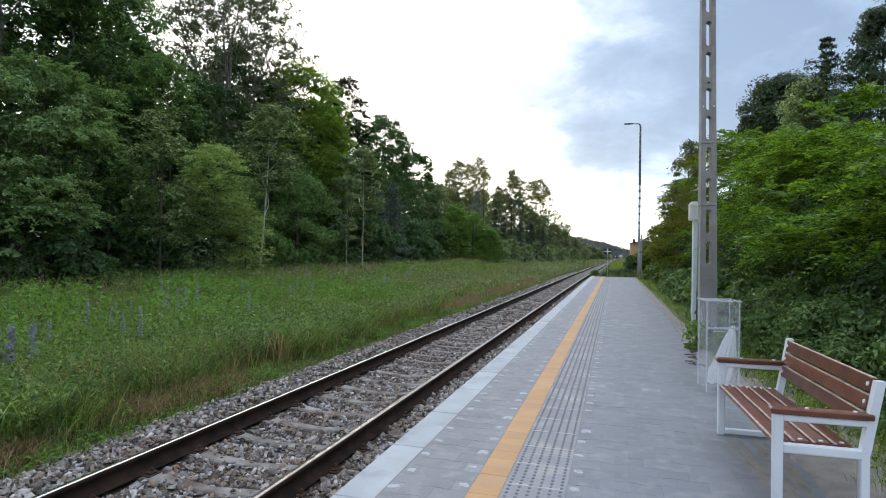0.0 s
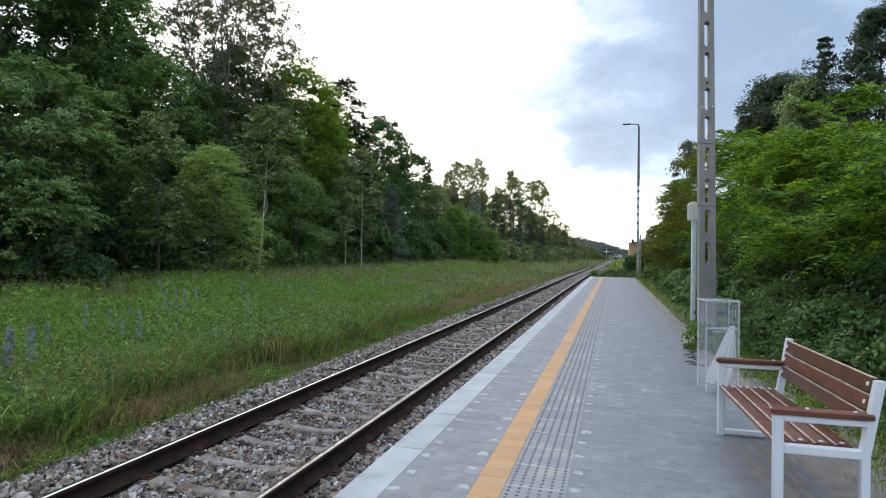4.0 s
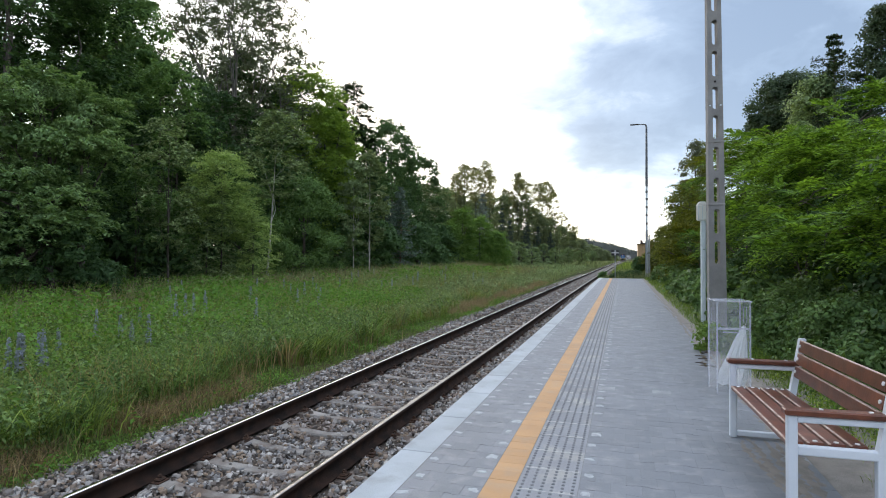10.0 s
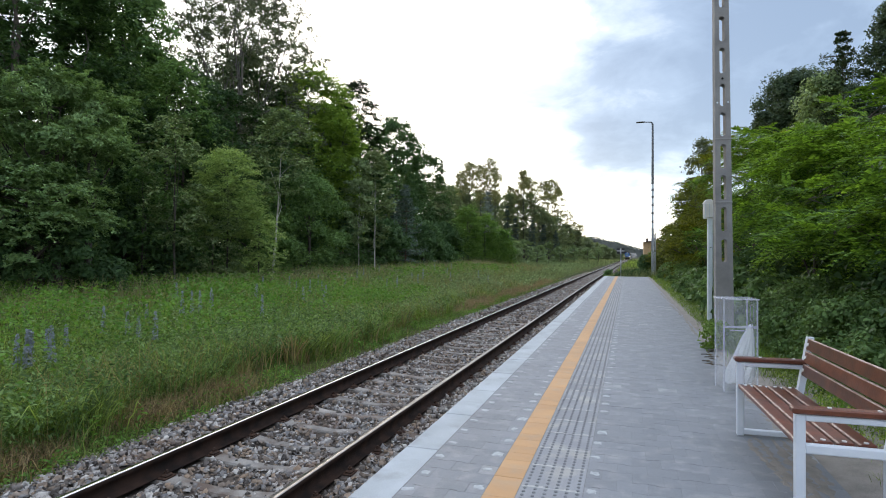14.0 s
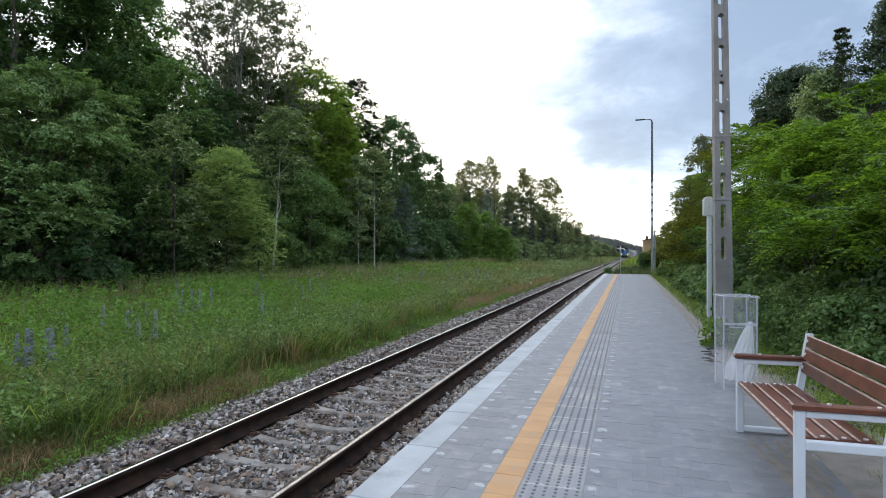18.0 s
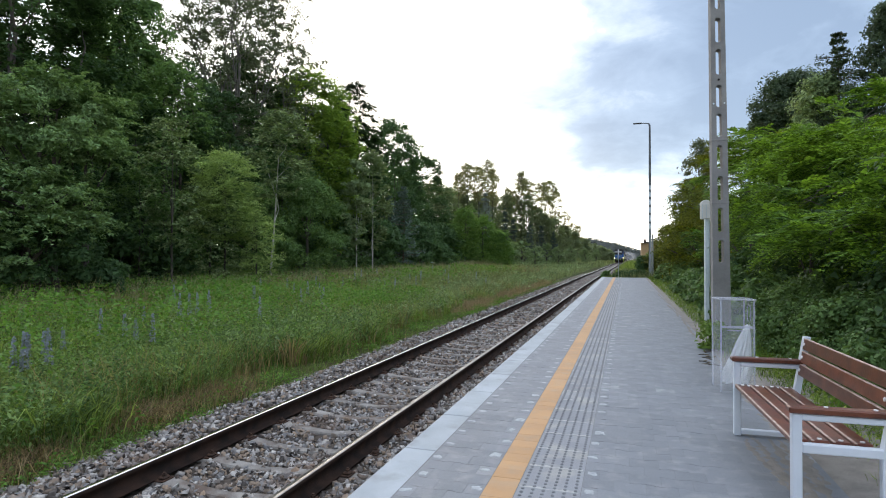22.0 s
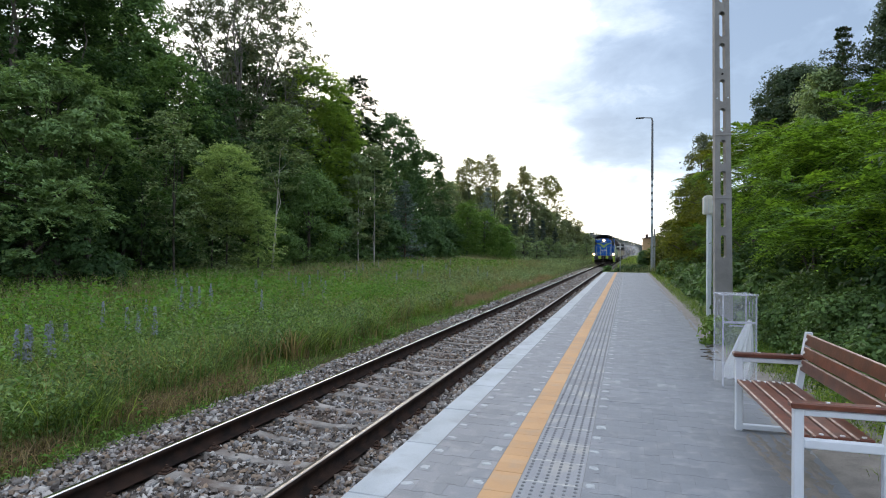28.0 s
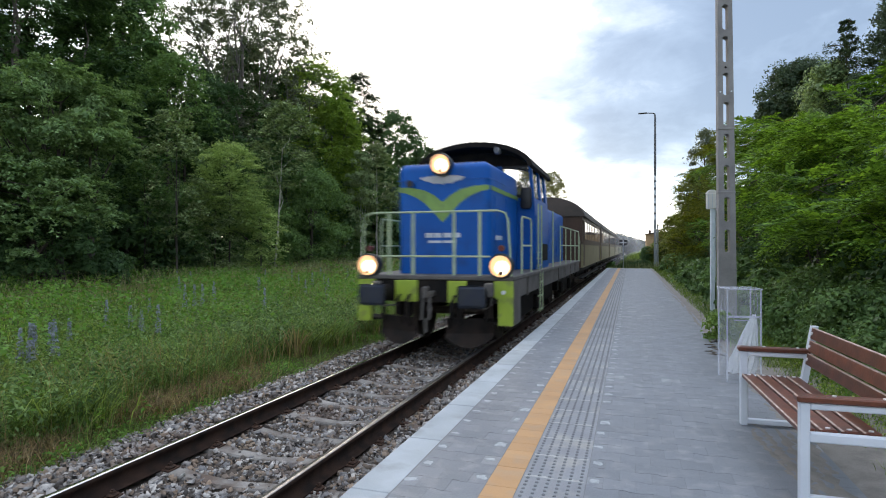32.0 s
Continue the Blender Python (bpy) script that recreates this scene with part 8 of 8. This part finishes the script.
def locomotive():
    ob = thing("locomotive", pose(0, 0, 0), "blue diesel locomotive with lime stripes and three lit headlamps", "locomotive")
    # frame and deck
    part("deck", Geo().box(-1.43, 1.43, 0.0, 13.1, 1.25, 1.33, 0.015), M_FRAME, ob, "dusty grey deck")
    for s in (-1, 1):
        g = Geo().box(s * 1.36 - 0.04, s * 1.36 + 0.04, 0.1, 13.0, 0.93, 1.25, 0.01)
        for y in (1.5, 3.0, 6.4, 8.0, 9.6, 11.2):
            g.box(s * 1.40 - 0.02, s * 1.40 + 0.02, y, y + 0.06, 0.9, 1.25)
        part("side_sill", g, M_FRAME, ob, "dusty grey side sill")
    hs = part("headstock", Geo().box(-1.30, 1.30, 0.03, 0.14, 0.86, 1.25, 0.01), M_BLACK, ob, "black buffer beam")
    for x0, x1 in ((-0.70, -0.28), (0.28, 0.62)):
        part("lime_panel", Geo().box(x0, x1, -0.005, 0.04, 0.86, 1.24, 0.01), M_LIME, hs, "lime painted beam panel")
    for s in (-1, 1):
        part("corner_panel", Geo().extrude([(s * 1.43, 1.25), (s * 1.10, 1.25), (s * 1.10, 0.98), (s * 1.17, 0.94), (s * 1.17, 0.50), (s * 1.43, 0.50)], 1, 0.0, 0.03), M_LIME, ob, "lime painted step plate")
        part("corner_edge", Geo().box(s * 1.425 - 0.012, s * 1.425 + 0.012, 0.03, 0.62, 0.50, 1.25, 0.005), M_FRAME, ob)
        g = Geo()
        for z in (0.52, 0.88):
            g.box(s * 1.18 - 0.24, s * 1.18 + 0.24, 0.05, 0.6, z, z + 0.03)
        part("foot_step", g, M_BLACK, ob, "black step treads")
        b = part("buffer", Geo().tube([(s * 0.875, 0.03, 1.03), (s * 0.875, -0.30, 1.03)], 0.14, 14).tube([(s * 0.875, -0.28, 1.03), (s * 0.875, -0.58, 1.03)], 0.10, 12), M_BLACK, ob, "black buffer", True)
        part("buffer_head", rounded(Geo(), s * 0.875 - 0.235, s * 0.875 + 0.235, -0.63, -0.57, 0.84, 1.20, 0.05, 2, False), M_BUFFER, b, "worn blue-black buffer plate")
        v_ = []
        for back in (0.0, 0.03):
            for k in range(8):
                u = 0.27 + k * 0.112
                bow = -0.10 + 0.30 * (u - 0.2) ** 1.6 + back
                v_ += [Vector((s * u, bow, 0.10 + 0.014 * (k - 3.5) ** 2)), Vector((s * u, bow + 0.06, 0.34)), Vector((s * u, bow + 0.03, 0.60))]
        q_ = [(o + 3 * k + r, o + 3 * k + 3 + r, o + 3 * k + 4 + r, o + 3 * k + 1 + r) for o in (0, 24) for k in range(7) for r in (0, 1)]
        q_ += [(3 * k + r, 3 * k + 3 + r, 27 + 3 * k + r, 24 + 3 * k + r) for k in range(7) for r in (0, 2)]
        q_ += [(c + r, c + r + 1, c + 25 + r, c + 24 + r) for c in (0, 21) for r in (0, 1)]
        pl = Geo().add(v_, q_)
        for u in (0.45, 0.95):
            part("guard_bracket", Geo().box(s * u - 0.03, s * u + 0.03, 0.05, 0.11, 0.55, 0.95, 0.005), M_BLACK, ob)
        part("plough_blade", pl, M_GUARD, ob, "dark rusty rail guard plate")
        part("hose", Geo().tube([(s * 0.42, -0.02, 0.98), (s * 0.42, -0.16, 0.9), (s * 0.40, -0.18, 0.62), (s * 0.36, -0.1, 0.45)], 0.03, 8), M_BLACK, ob, "hanging brake hose", True)
        part("hose", Geo().tube([(s * 0.60, -0.02, 0.98), (s * 0.60, -0.14, 0.9), (s * 0.58, -0.15, 0.68), (s * 0.52, -0.1, 0.5)], 0.024, 8), M_BLACK, ob, "hanging brake hose", True)
        part("air_pipe", Geo().tube([(s * 0.62, -0.02, 0.80), (s * 0.98, -0.02, 0.78), (s * 1.06, -0.02, 0.84), (s * 1.06, -0.01, 1.05)], 0.018, 6), M_FRAME, ob, "pale bent air pipe", True)
        part("air_cock", Geo().tube([(s * 1.27, -0.03, 1.06), (s * 1.27, 0.0, 1.06)], 0.035, 10), M_SIGNWHITE, ob, "small white air cock")
        part("lamp_socket", rounded(Geo(), s * 1.03 - 0.08, s * 1.03 + 0.08, -0.10, 0.02, 0.98, 1.22, 0.03, 2, False), M_FRAME, ob, "grey cable socket box")
    part("coupling_hook", Geo().box(-0.05, 0.05, -0.38, 0.05, 0.97, 1.06, 0.02).box(-0.05, 0.05, -0.40, -0.30, 0.97, 1.16, 0.02), M_FRAME, ob, "steel coupling hook")
    part("screw_link", Geo().tube([(-0.06, -0.3, 1.0), (-0.07, -0.34, 0.6), (0.07, -0.34, 0.6), (0.06, -0.3, 1.0)], 0.024, 8).tube([(0, -0.34, 0.62), (0, -0.32, 0.38)], 0.03, 8), M_FRAME, ob, "hanging coupling link", True)
    # front hood
    fh = part("front_hood", rounded(Geo(), -0.89, 0.89, 0.58, 3.25, 1.33, 3.38, 0.15, 5), M_BLUE, ob, "glossy blue engine hood", True)
    part("hood_lip", Geo().box(-0.895, 0.895, 0.572, 3.2, 3.055, 3.07, 0.005), M_BLUE, fh)
    v_left = [(-0.885, 2.94), (-0.885, 2.86), (-0.72, 2.83), (-0.52, 2.75), (-0.34, 2.63), (-0.17, 2.46), (0.0, 2.28), (0.0, 2.65), (-0.16, 2.78), (-0.36, 2.88), (-0.62, 2.935)]
    for s in (1, -1):
        part("v_stripe", Geo().extrude([(s * p, q) for p, q in v_left], 1, 0.572, 0.586), M_STRIPE, fh, "lime V-shaped stripe")
        part("side_stripe", Geo().box(s * 0.892 - 0.006, s * 0.892 + 0.006, 0.70, 3.2, 2.86, 2.94), M_STRIPE, fh, "lime side stripe")
        part("hood_door", Geo().box(s * 0.892 - 0.008, s * 0.892 + 0.008, 0.95, 1.9, 1.5, 2.78, 0.004).box(s * 0.892 - 0.008, s * 0.892 + 0.008, 1.96, 2.95, 1.5, 2.78, 0.004), M_BLUE, fh, "blue service doors")
    wing = [(0.0, 2.97), (0.06, 3.0), (0.17, 2.99), (0.26, 3.03), (0.36, 3.05), (0.44, 3.10), (0.30, 3.13), (0.12, 3.14), (0.0, 3.14)]
    for s in (1, -1):
        part("emblem", Geo().extrude([(s * p, q) for p, q in wing], 1, 0.564, 0.578), M_EMBLEM, fh, "silver wing-shaped emblem")
    for x0, x1, z0, z1 in ((-0.33, -0.18, 2.0, 2.085), (-0.16, -0.02, 2.0, 2.085), (0.02, 0.17, 2.0, 2.085), (0.19, 0.34, 2.0, 2.085), (-0.27, -0.02, 1.90, 1.945), (0.01, 0.26, 1.90, 1.945)):
        part("marking", Geo().box(x0, x1, 0.568, 0.582, z0, z1), M_LETTER, fh, "white painted marking")
    part("marking", Geo().box(0.89, 0.902, 1.0, 1.55, 1.96, 2.04), M_LETTER, fh, "white painted marking")
    part("horn", Geo().tube([(-0.62, 0.57, 3.0), (-0.62, 0.49, 3.0)], [0.05, 0.07], 10), M_LAMPRIM, fh, "small round horn")
    headlamp(ob, 0.0, 0.42, 3.33, 0.20)
    for s in (-1, 1):
        headlamp(ob, s * 1.22, -0.05, 1.50, 0.205)
        part("lamp_bracket", Geo().box(s * 1.22 - 0.09, s * 1.22 + 0.09, 0.05, 0.25, 1.31, 1.40, 0.01), M_FRAME, ob)
        part("tail_lamp", Geo().tube([(s * 1.22, 0.02, 1.80), (s * 1.22, 0.10, 1.80)], 0.055, 10), mat_red, ob, "small red tail lamp")
    # front railing
    for s in (-1, 1):
        handrail(ob, [(0, 0.06, 2.44), (s * 1.15, 0.06, 2.44), (s * 1.28, 0.06, 2.40), (s * 1.33, 0.06, 2.28), (s * 1.39, 0.06, 1.33)])
        handrail(ob, [(0, 0.06, 1.66), (s * 1.02, 0.06, 1.66)])
        for x in (0.38, 0.84):
            part("railing_post", Geo().box(s * x - 0.026, s * x + 0.026, 0.05, 0.08, 1.3, 2.44, 0.004), M_RAILING, ob, "pale green flat post")
        # hoop beside the steps, cab grips, long side rail
        handrail(ob, [(s * 1.40, 0.95, 1.33), (s * 1.40, 0.95, 2.30), (s * 1.40, 1.02, 2.38), (s * 1.40, 1.9, 2.38), (s * 1.40, 1.98, 2.30), (s * 1.40, 1.98, 1.33)])
        handrail(ob, [(s * 1.40, 0.95, 1.85), (s * 1.40, 1.98, 1.85)])
        for y in (2.9, 3.35, 5.3):
            handrail(ob, [(s * 1.40, y, 1.33), (s * 1.40, y, 2.75)], "grab_rail")
        for z in (1.88, 2.42):
            handrail(ob, [(s * 1.40, 6.9, z), (s * 1.40, 12.7, z)])
        for y in (6.9, 8.3, 9.8, 11.3, 12.7):
            handrail(ob, [(s * 1.40, y, 1.33), (s * 1.40, y, 2.42)], "railing_post")
        handrail(ob, [(s * 1.40, 12.7, 2.42), (s * 1.42, 13.0, 2.1), (s * 1.42, 13.0, 1.3)])
        for z in (1.42, 1.56, 1.70):
            part("step_bar", Geo().box(s * 1.385 - 0.03, s * 1.385 + 0.03, 2.9, 3.35, z, z + 0.025, 0.005), M_GALV, ob, "bright steel step bar")
        g = Geo()
        for z in (0.45, 0.75, 1.05):
            g.box(s * 1.40 - 0.03, s * 1.40 + 0.03, 3.0, 3.4, z, z + 0.03)
        g.box(s * 1.42 - 0.012, s * 1.42 + 0.012, 3.0, 3.03, 0.42, 1.3).box(s * 1.42 - 0.012, s * 1.42 + 0.012, 3.37, 3.4, 0.42, 1.3)
        part("cab_ladder", g, M_RAILING, ob, "pale steel step ladder")
    # cab
    cab = part("cab", Geo().extrude([(-1.36, 1.33), (1.36, 1.33), (1.36, 2.55), (1.327, 2.92), (-1.327, 2.92), (-1.36, 2.55)], 1, 3.25, 5.35), M_BLUE, ob, "blue driver's cab")
    for y, w in ((3.25, 0.56), (5.27, 0.22)):
        part("end_panel", Geo().box(-w, w, y, y + 0.08, 2.92, 3.66), M_BLUE, cab)
        for s in (-1, 1):
            part("corner_pillar", Geo().extrude([(s * 1.327, 2.92), (s * 1.255, 2.92), (s * 1.195, 3.66), (s * 1.265, 3.66)], 1, y, y + 0.09), M_BLUE, cab)
    for s in (-1, 1):
        for y in (4.22, 5.08):
            part("side_pillar", Geo().extrude([(s * 1.327, 2.92), (s * 1.27, 2.92), (s * 1.205, 3.66), (s * 1.262, 3.66)], 1, y, y + 0.2), M_BLUE, cab)
    def arch(w, z, h, n=14):
        return [(w * math.sin(a), z + h * math.cos(a)) for a in [math.radians(-86 + 172 * k / n) for k in range(n + 1)]]

    # a shell that oversails the cab's front like a visor, with the blue front wall behind it
    roof = part("cab_roof", Geo().extrude(arch(1.42, 3.52, 0.60) + arch(1.33, 3.50, 0.51)[::-1], 1, 2.62, 5.58), M_ROOF, ob, "sooty black arched cab roof")
    # gable under the visor is blue wall; roof black stands in for its shade
    part("front_gable", Geo().extrude([(-1.25, 3.64)] + arch(1.28, 3.48, 0.50)[2:-2] + [(1.25, 3.64)], 1, 3.25, 3.33), M_ROOF, cab, "arched gable blackened for the roof's shade")
    part("rear_gable", Geo().extrude(arch(1.28, 3.48, 0.50)[1:-1] + arch(1.20, 3.46, 0.42)[1:-1][::-1], 1, 5.27, 5.35), M_ROOF, cab, "black rear arch")
    part("roof_lamp", Geo().tube([(0.60, 2.56, 3.90), (0.60, 2.66, 3.90)], [0.07, 0.085], 12), M_LAMPPOST, roof, "small roof lamp")
    for s in (-1, 1):
        w = part("cab_window", Geo().box(min(s * 0.58, s * 1.24), max(s * 0.58, s * 1.24), 3.27, 3.31, 2.93, 2.99, 0.005).box(min(s * 0.58, s * 1.21), max(s * 0.58, s * 1.21), 3.27, 3.31, 3.60, 3.66, 0.005), M_LAMPRIM, cab, "dark window frame")
        part("pane", Geo().box(min(s * 0.58, s * 1.21), max(s * 0.58, s * 1.21), 3.285, 3.293, 2.99, 3.60), M_PANE, w, "clear cab glass")
        part("pane", Geo().box(min(s * 0.23, s * 1.2), max(s * 0.23, s * 1.2), 5.30, 5.308, 2.95, 3.62), M_PANE, w, "clear cab glass")
        part("wiper", Geo().tube([(s * 0.70, 3.24, 3.02), (s * 1.05, 3.235, 3.22)], 0.012, 6), M_LAMPRIM, w, "black wiper")
        mr = part("mirror", rounded(Geo(), s * 1.11 - 0.12, s * 1.11 + 0.12, 3.0, 3.07, 2.66, 3.14, 0.06, 2, False), M_LAMPRIM, ob, "dark rounded rear-view mirror", True)
        lean = pose(s * 1.365, 0, 2.56, 0, -s * 5.1, 0)
        for y0, y1 in ((3.36, 4.20), (4.44, 5.06)):
            part("side_pane", Geo().box(-0.05, -0.042, y0, y1, 0.37, 1.08, 0.0, lean), M_PANE, cab, "clear cab glass")
        part("cab_door", Geo().box(s * 1.362 - 0.012, s * 1.362 + 0.012, 3.3, 3.95, 1.4, 2.54, 0.006), M_BLUE, cab, "blue cab door")
        part("side_vent", Geo().box(s * 1.362 - 0.012, s * 1.362 + 0.012, 4.3, 5.1, 1.5, 1.9, 0.006), M_BLACK, cab, "black vent")
    cab.scale.x, roof.scale.x = 0.94, 0.93
    # rear hood
    rh = part("rear_hood", rounded(Geo(), -0.88, 0.88, 5.35, 12.3, 1.33, 3.02, 0.12, 3), M_BLUE, ob, "blue rear engine hood", True)
    for s in (-1, 1):
        for k in range(7):
            part("hood_door", Geo().box(s * 0.882 - 0.008, s * 0.882 + 0.008, 5.5 + k * 0.95, 6.36 + k * 0.95, 1.5, 2.6, 0.004), M_BLUE, rh, "blue service door")
    part("exhaust", Geo().tube([(0, 8.2, 2.98), (0, 8.2, 3.45)], [0.2, 0.17], 14), M_BLACK, rh, "black exhaust stack", True)
    part("fan_grille", Geo().tube([(0, 10.8, 3.0), (0, 10.8, 3.1)], [0.6, 0.55], 20), M_BLACK, rh, "round fan grille", True)
    # running gear
    part("fuel_tank", rounded(Geo(), -1.1, 1.1, 5.6, 7.6, 0.35, 1.22, 0.12, 2, False), M_BLACK, ob, "black fuel tank")
    for y0 in (1.5, 8.9):
        for s in (-1, 1):
            bf = part("bogie_frame", Geo().extrude([(y0 - 0.5, 0.75), (y0 - 0.5, 0.5), (y0 + 0.2, 0.45), (y0 + 0.9, 0.38), (y0 + 1.9, 0.38), (y0 + 2.6, 0.45), (y0 + 3.3, 0.5), (y0 + 3.3, 0.75), (y0 + 2.1, 0.9), (y0 + 0.7, 0.9)], 0, min(s * 0.98, s * 1.12), max(s * 0.98, s * 1.12)), M_BLACK, ob, "black bogie side frame")
            for yy in (y0 + 0.2, y0 + 2.6):
                part("axle_box", Geo().box(s * 1.15 - 0.08, s * 1.15 + 0.08, yy - 0.17, yy + 0.17, 0.38, 0.72, 0.04), M_BLACK, bf)
    wheels = [wheelset(ob, y) for y in (1.7, 4.1, 9.1, 11.5)]
    return ob, wheels


mat_red = mat("red_lens", (0.12, 0.012, 0.01), rough=0.3, scale=6)


def coach(k):
    L_ = 13.2
    ob = thing("railway_coach", pose(0, 0, 0), "old brown and cream passenger coach with an arched roof", "railway coach", "coaches of the train")
    low = part("lower_body", Geo().box(-1.45, 1.45, 0.02, L_ - 0.02, 1.0, 1.95, 0.02), M_COACHLOW, ob, "cream painted lower side")
    up = part("upper_body", Geo().box(-1.445, 1.445, 0.0, L_, 1.95, 3.12, 0.015), M_COACHUP, ob, "dark brown upper side")
    part("waist_rail", Geo().box(-1.465, 1.465, 0.05, L_ - 0.05, 1.93, 1.985, 0.008), M_COACHUP, low)
    arc = [(1.52 * math.sin(a), 3.08 + 0.80 * math.cos(a)) for a in [math.radians(d) for d in range(-90, 91, 10)]]
    rf = part("roof", Geo().extrude(arc, 1, -0.12, L_ + 0.12), M_COACHROOF, ob, "dull brown arched roof", True)
    for y in (2.2, 5.0, 7.8, 10.6):
        part("ventilator", Geo().box(-0.18, 0.18, y, y + 0.3, 3.84, 4.0, 0.04), M_COACHROOF, rf, "roof ventilator")
    part("end_wall", Geo().box(-1.38, 1.38, -0.03, 0.0, 1.02, 3.2).box(-0.42, 0.42, -0.28, -0.02, 1.1, 3.0, 0.04), M_COACHUP, ob, "dark brown end wall with gangway")
    me_f = Geo().box(-0.012, 0.012, -0.42, 0.42, -0.42, 0.42, 0.008).mesh("window", M_COACHUP)
    me_p = Geo().box(-0.018, 0.018, -0.36, 0.36, -0.36, 0.36, 0.0).mesh("pane", M_GLASS)
    for s in (-1, 1):
        for i in range(9):
            w = new("window", me_f)
            w.parent, w.location = up, (s * 1.45, 1.4 + i * 1.3, 2.52)
            p = new("pane", me_p)
            p.parent = w
        for y in (0.35, L_ - 0.95):
            part("door", Geo().box(s * 1.452 - 0.01, s * 1.452 + 0.01, y, y + 0.6, 1.08, 3.0, 0.006), M_COACHUP, ob, "dark brown end door")
        part("footboard", Geo().box(s * 1.3 - 0.12, s * 1.3 + 0.12, 0.3, L_ - 0.3, 0.55, 0.59, 0.005), M_BLACK, ob, "long black footboard")
        for y in (0, L_):
            part("buffer", Geo().tube([(s * 0.875, y, 1.03), (s * 0.875, y + (-0.42 if y == 0 else 0.42), 1.03)], 0.11, 10), M_BLACK, ob, "black buffer", True)
    part("underframe", Geo().box(-1.2, 1.2, 0.1, L_ - 0.1, 0.75, 1.0, 0.02).box(-0.8, 0.8, 4, 9, 0.4, 0.75, 0.03), M_BLACK, ob, "black underframe")
    for y in (2.6, 10.6):
        wheelset(ob, y, 0.48)
    return ob


def smoke_puff(r, seed):
    """A lumpy puff of thin grey exhaust."""
    rg = random.Random(seed)
    bm = bmesh.new()
    bmesh.ops.create_icosphere(bm, subdivisions=3, radius=r)
    off = Vector((rg.uniform(0, 99), rg.uniform(0, 99), 0))
    for v_ in bm.verts:
        v_.co *= 1 + 0.45 * noise.noise(v_.co * (1.6 / r) + off)
        v_.co.y *= 3.0
    me = bpy.data.meshes.new("exhaust_smoke")
    bm.to_mesh(me)
    bm.free()
    me.materials.append(M_HAZE)
    me.shade_smooth()
    return tagged(new("exhaust_smoke", me), "thin grey exhaust smoke trailing behind the locomotive", "smoke", "exhaust smoke of the train")


puff_rng = random.Random(9)
puffs = [(smoke_puff(puff_rng.uniform(1.1, 1.8), 300 + k), 1.6 + 0.32 * k + puff_rng.uniform(-0.5, 0.5), 55 + 9 * k, 1.4 + puff_rng.uniform(-0.3, 0.9)) for k in range(9)]
loco, loco_wheels = locomotive()
coaches = [coach(0)]
for k in range(1, 6):
    coaches.append(copy_thing(coaches[0], pose(0, 0, 0)))


def motions():
    """The train comes up the line at a steady pace."""
    SPEED, FRONT = 16.8, 9.35

    def at(t, offset, length):
        y0 = FRONT + SPEED * (32.0 - t) + offset
        y1 = y0 + length
        x0, x1 = float(track_x(y0)), float(track_x(y1))
        return pose(x0, y0, RAIL_Z, 0, 0, -math.degrees(math.atan2(x1 - x0, length)))
    times = [k * 0.5 for k in range(65)]
    walk(loco, [(t, at(t, 0.0, 13.0)) for t in times])
    for k, c in enumerate(coaches):
        walk(c, [(t, at(t, 14.15 + 14.0 * k, 13.2)) for t in times])
    for ob, dx, dy, z in puffs:
        walk(ob, [(t, pose(float(track_x(FRONT + SPEED * (32.0 - t) + dy)) + dx, FRONT + SPEED * (32.0 - t) + dy, z)) for t in times[::4]])
    # wheels roll along the rails
    turning = [(w, 0.55) for w in loco_wheels] + [(w, 0.48) for c in coaches for w in c.children if w.name.startswith("wheelset")]
    for w, r in turning:
        y = w.location.y
        walk(w, [(n / 30, pose(0, y, r, math.degrees(SPEED * n / 30 / r) % 360)) for n in range(961)])


motions()
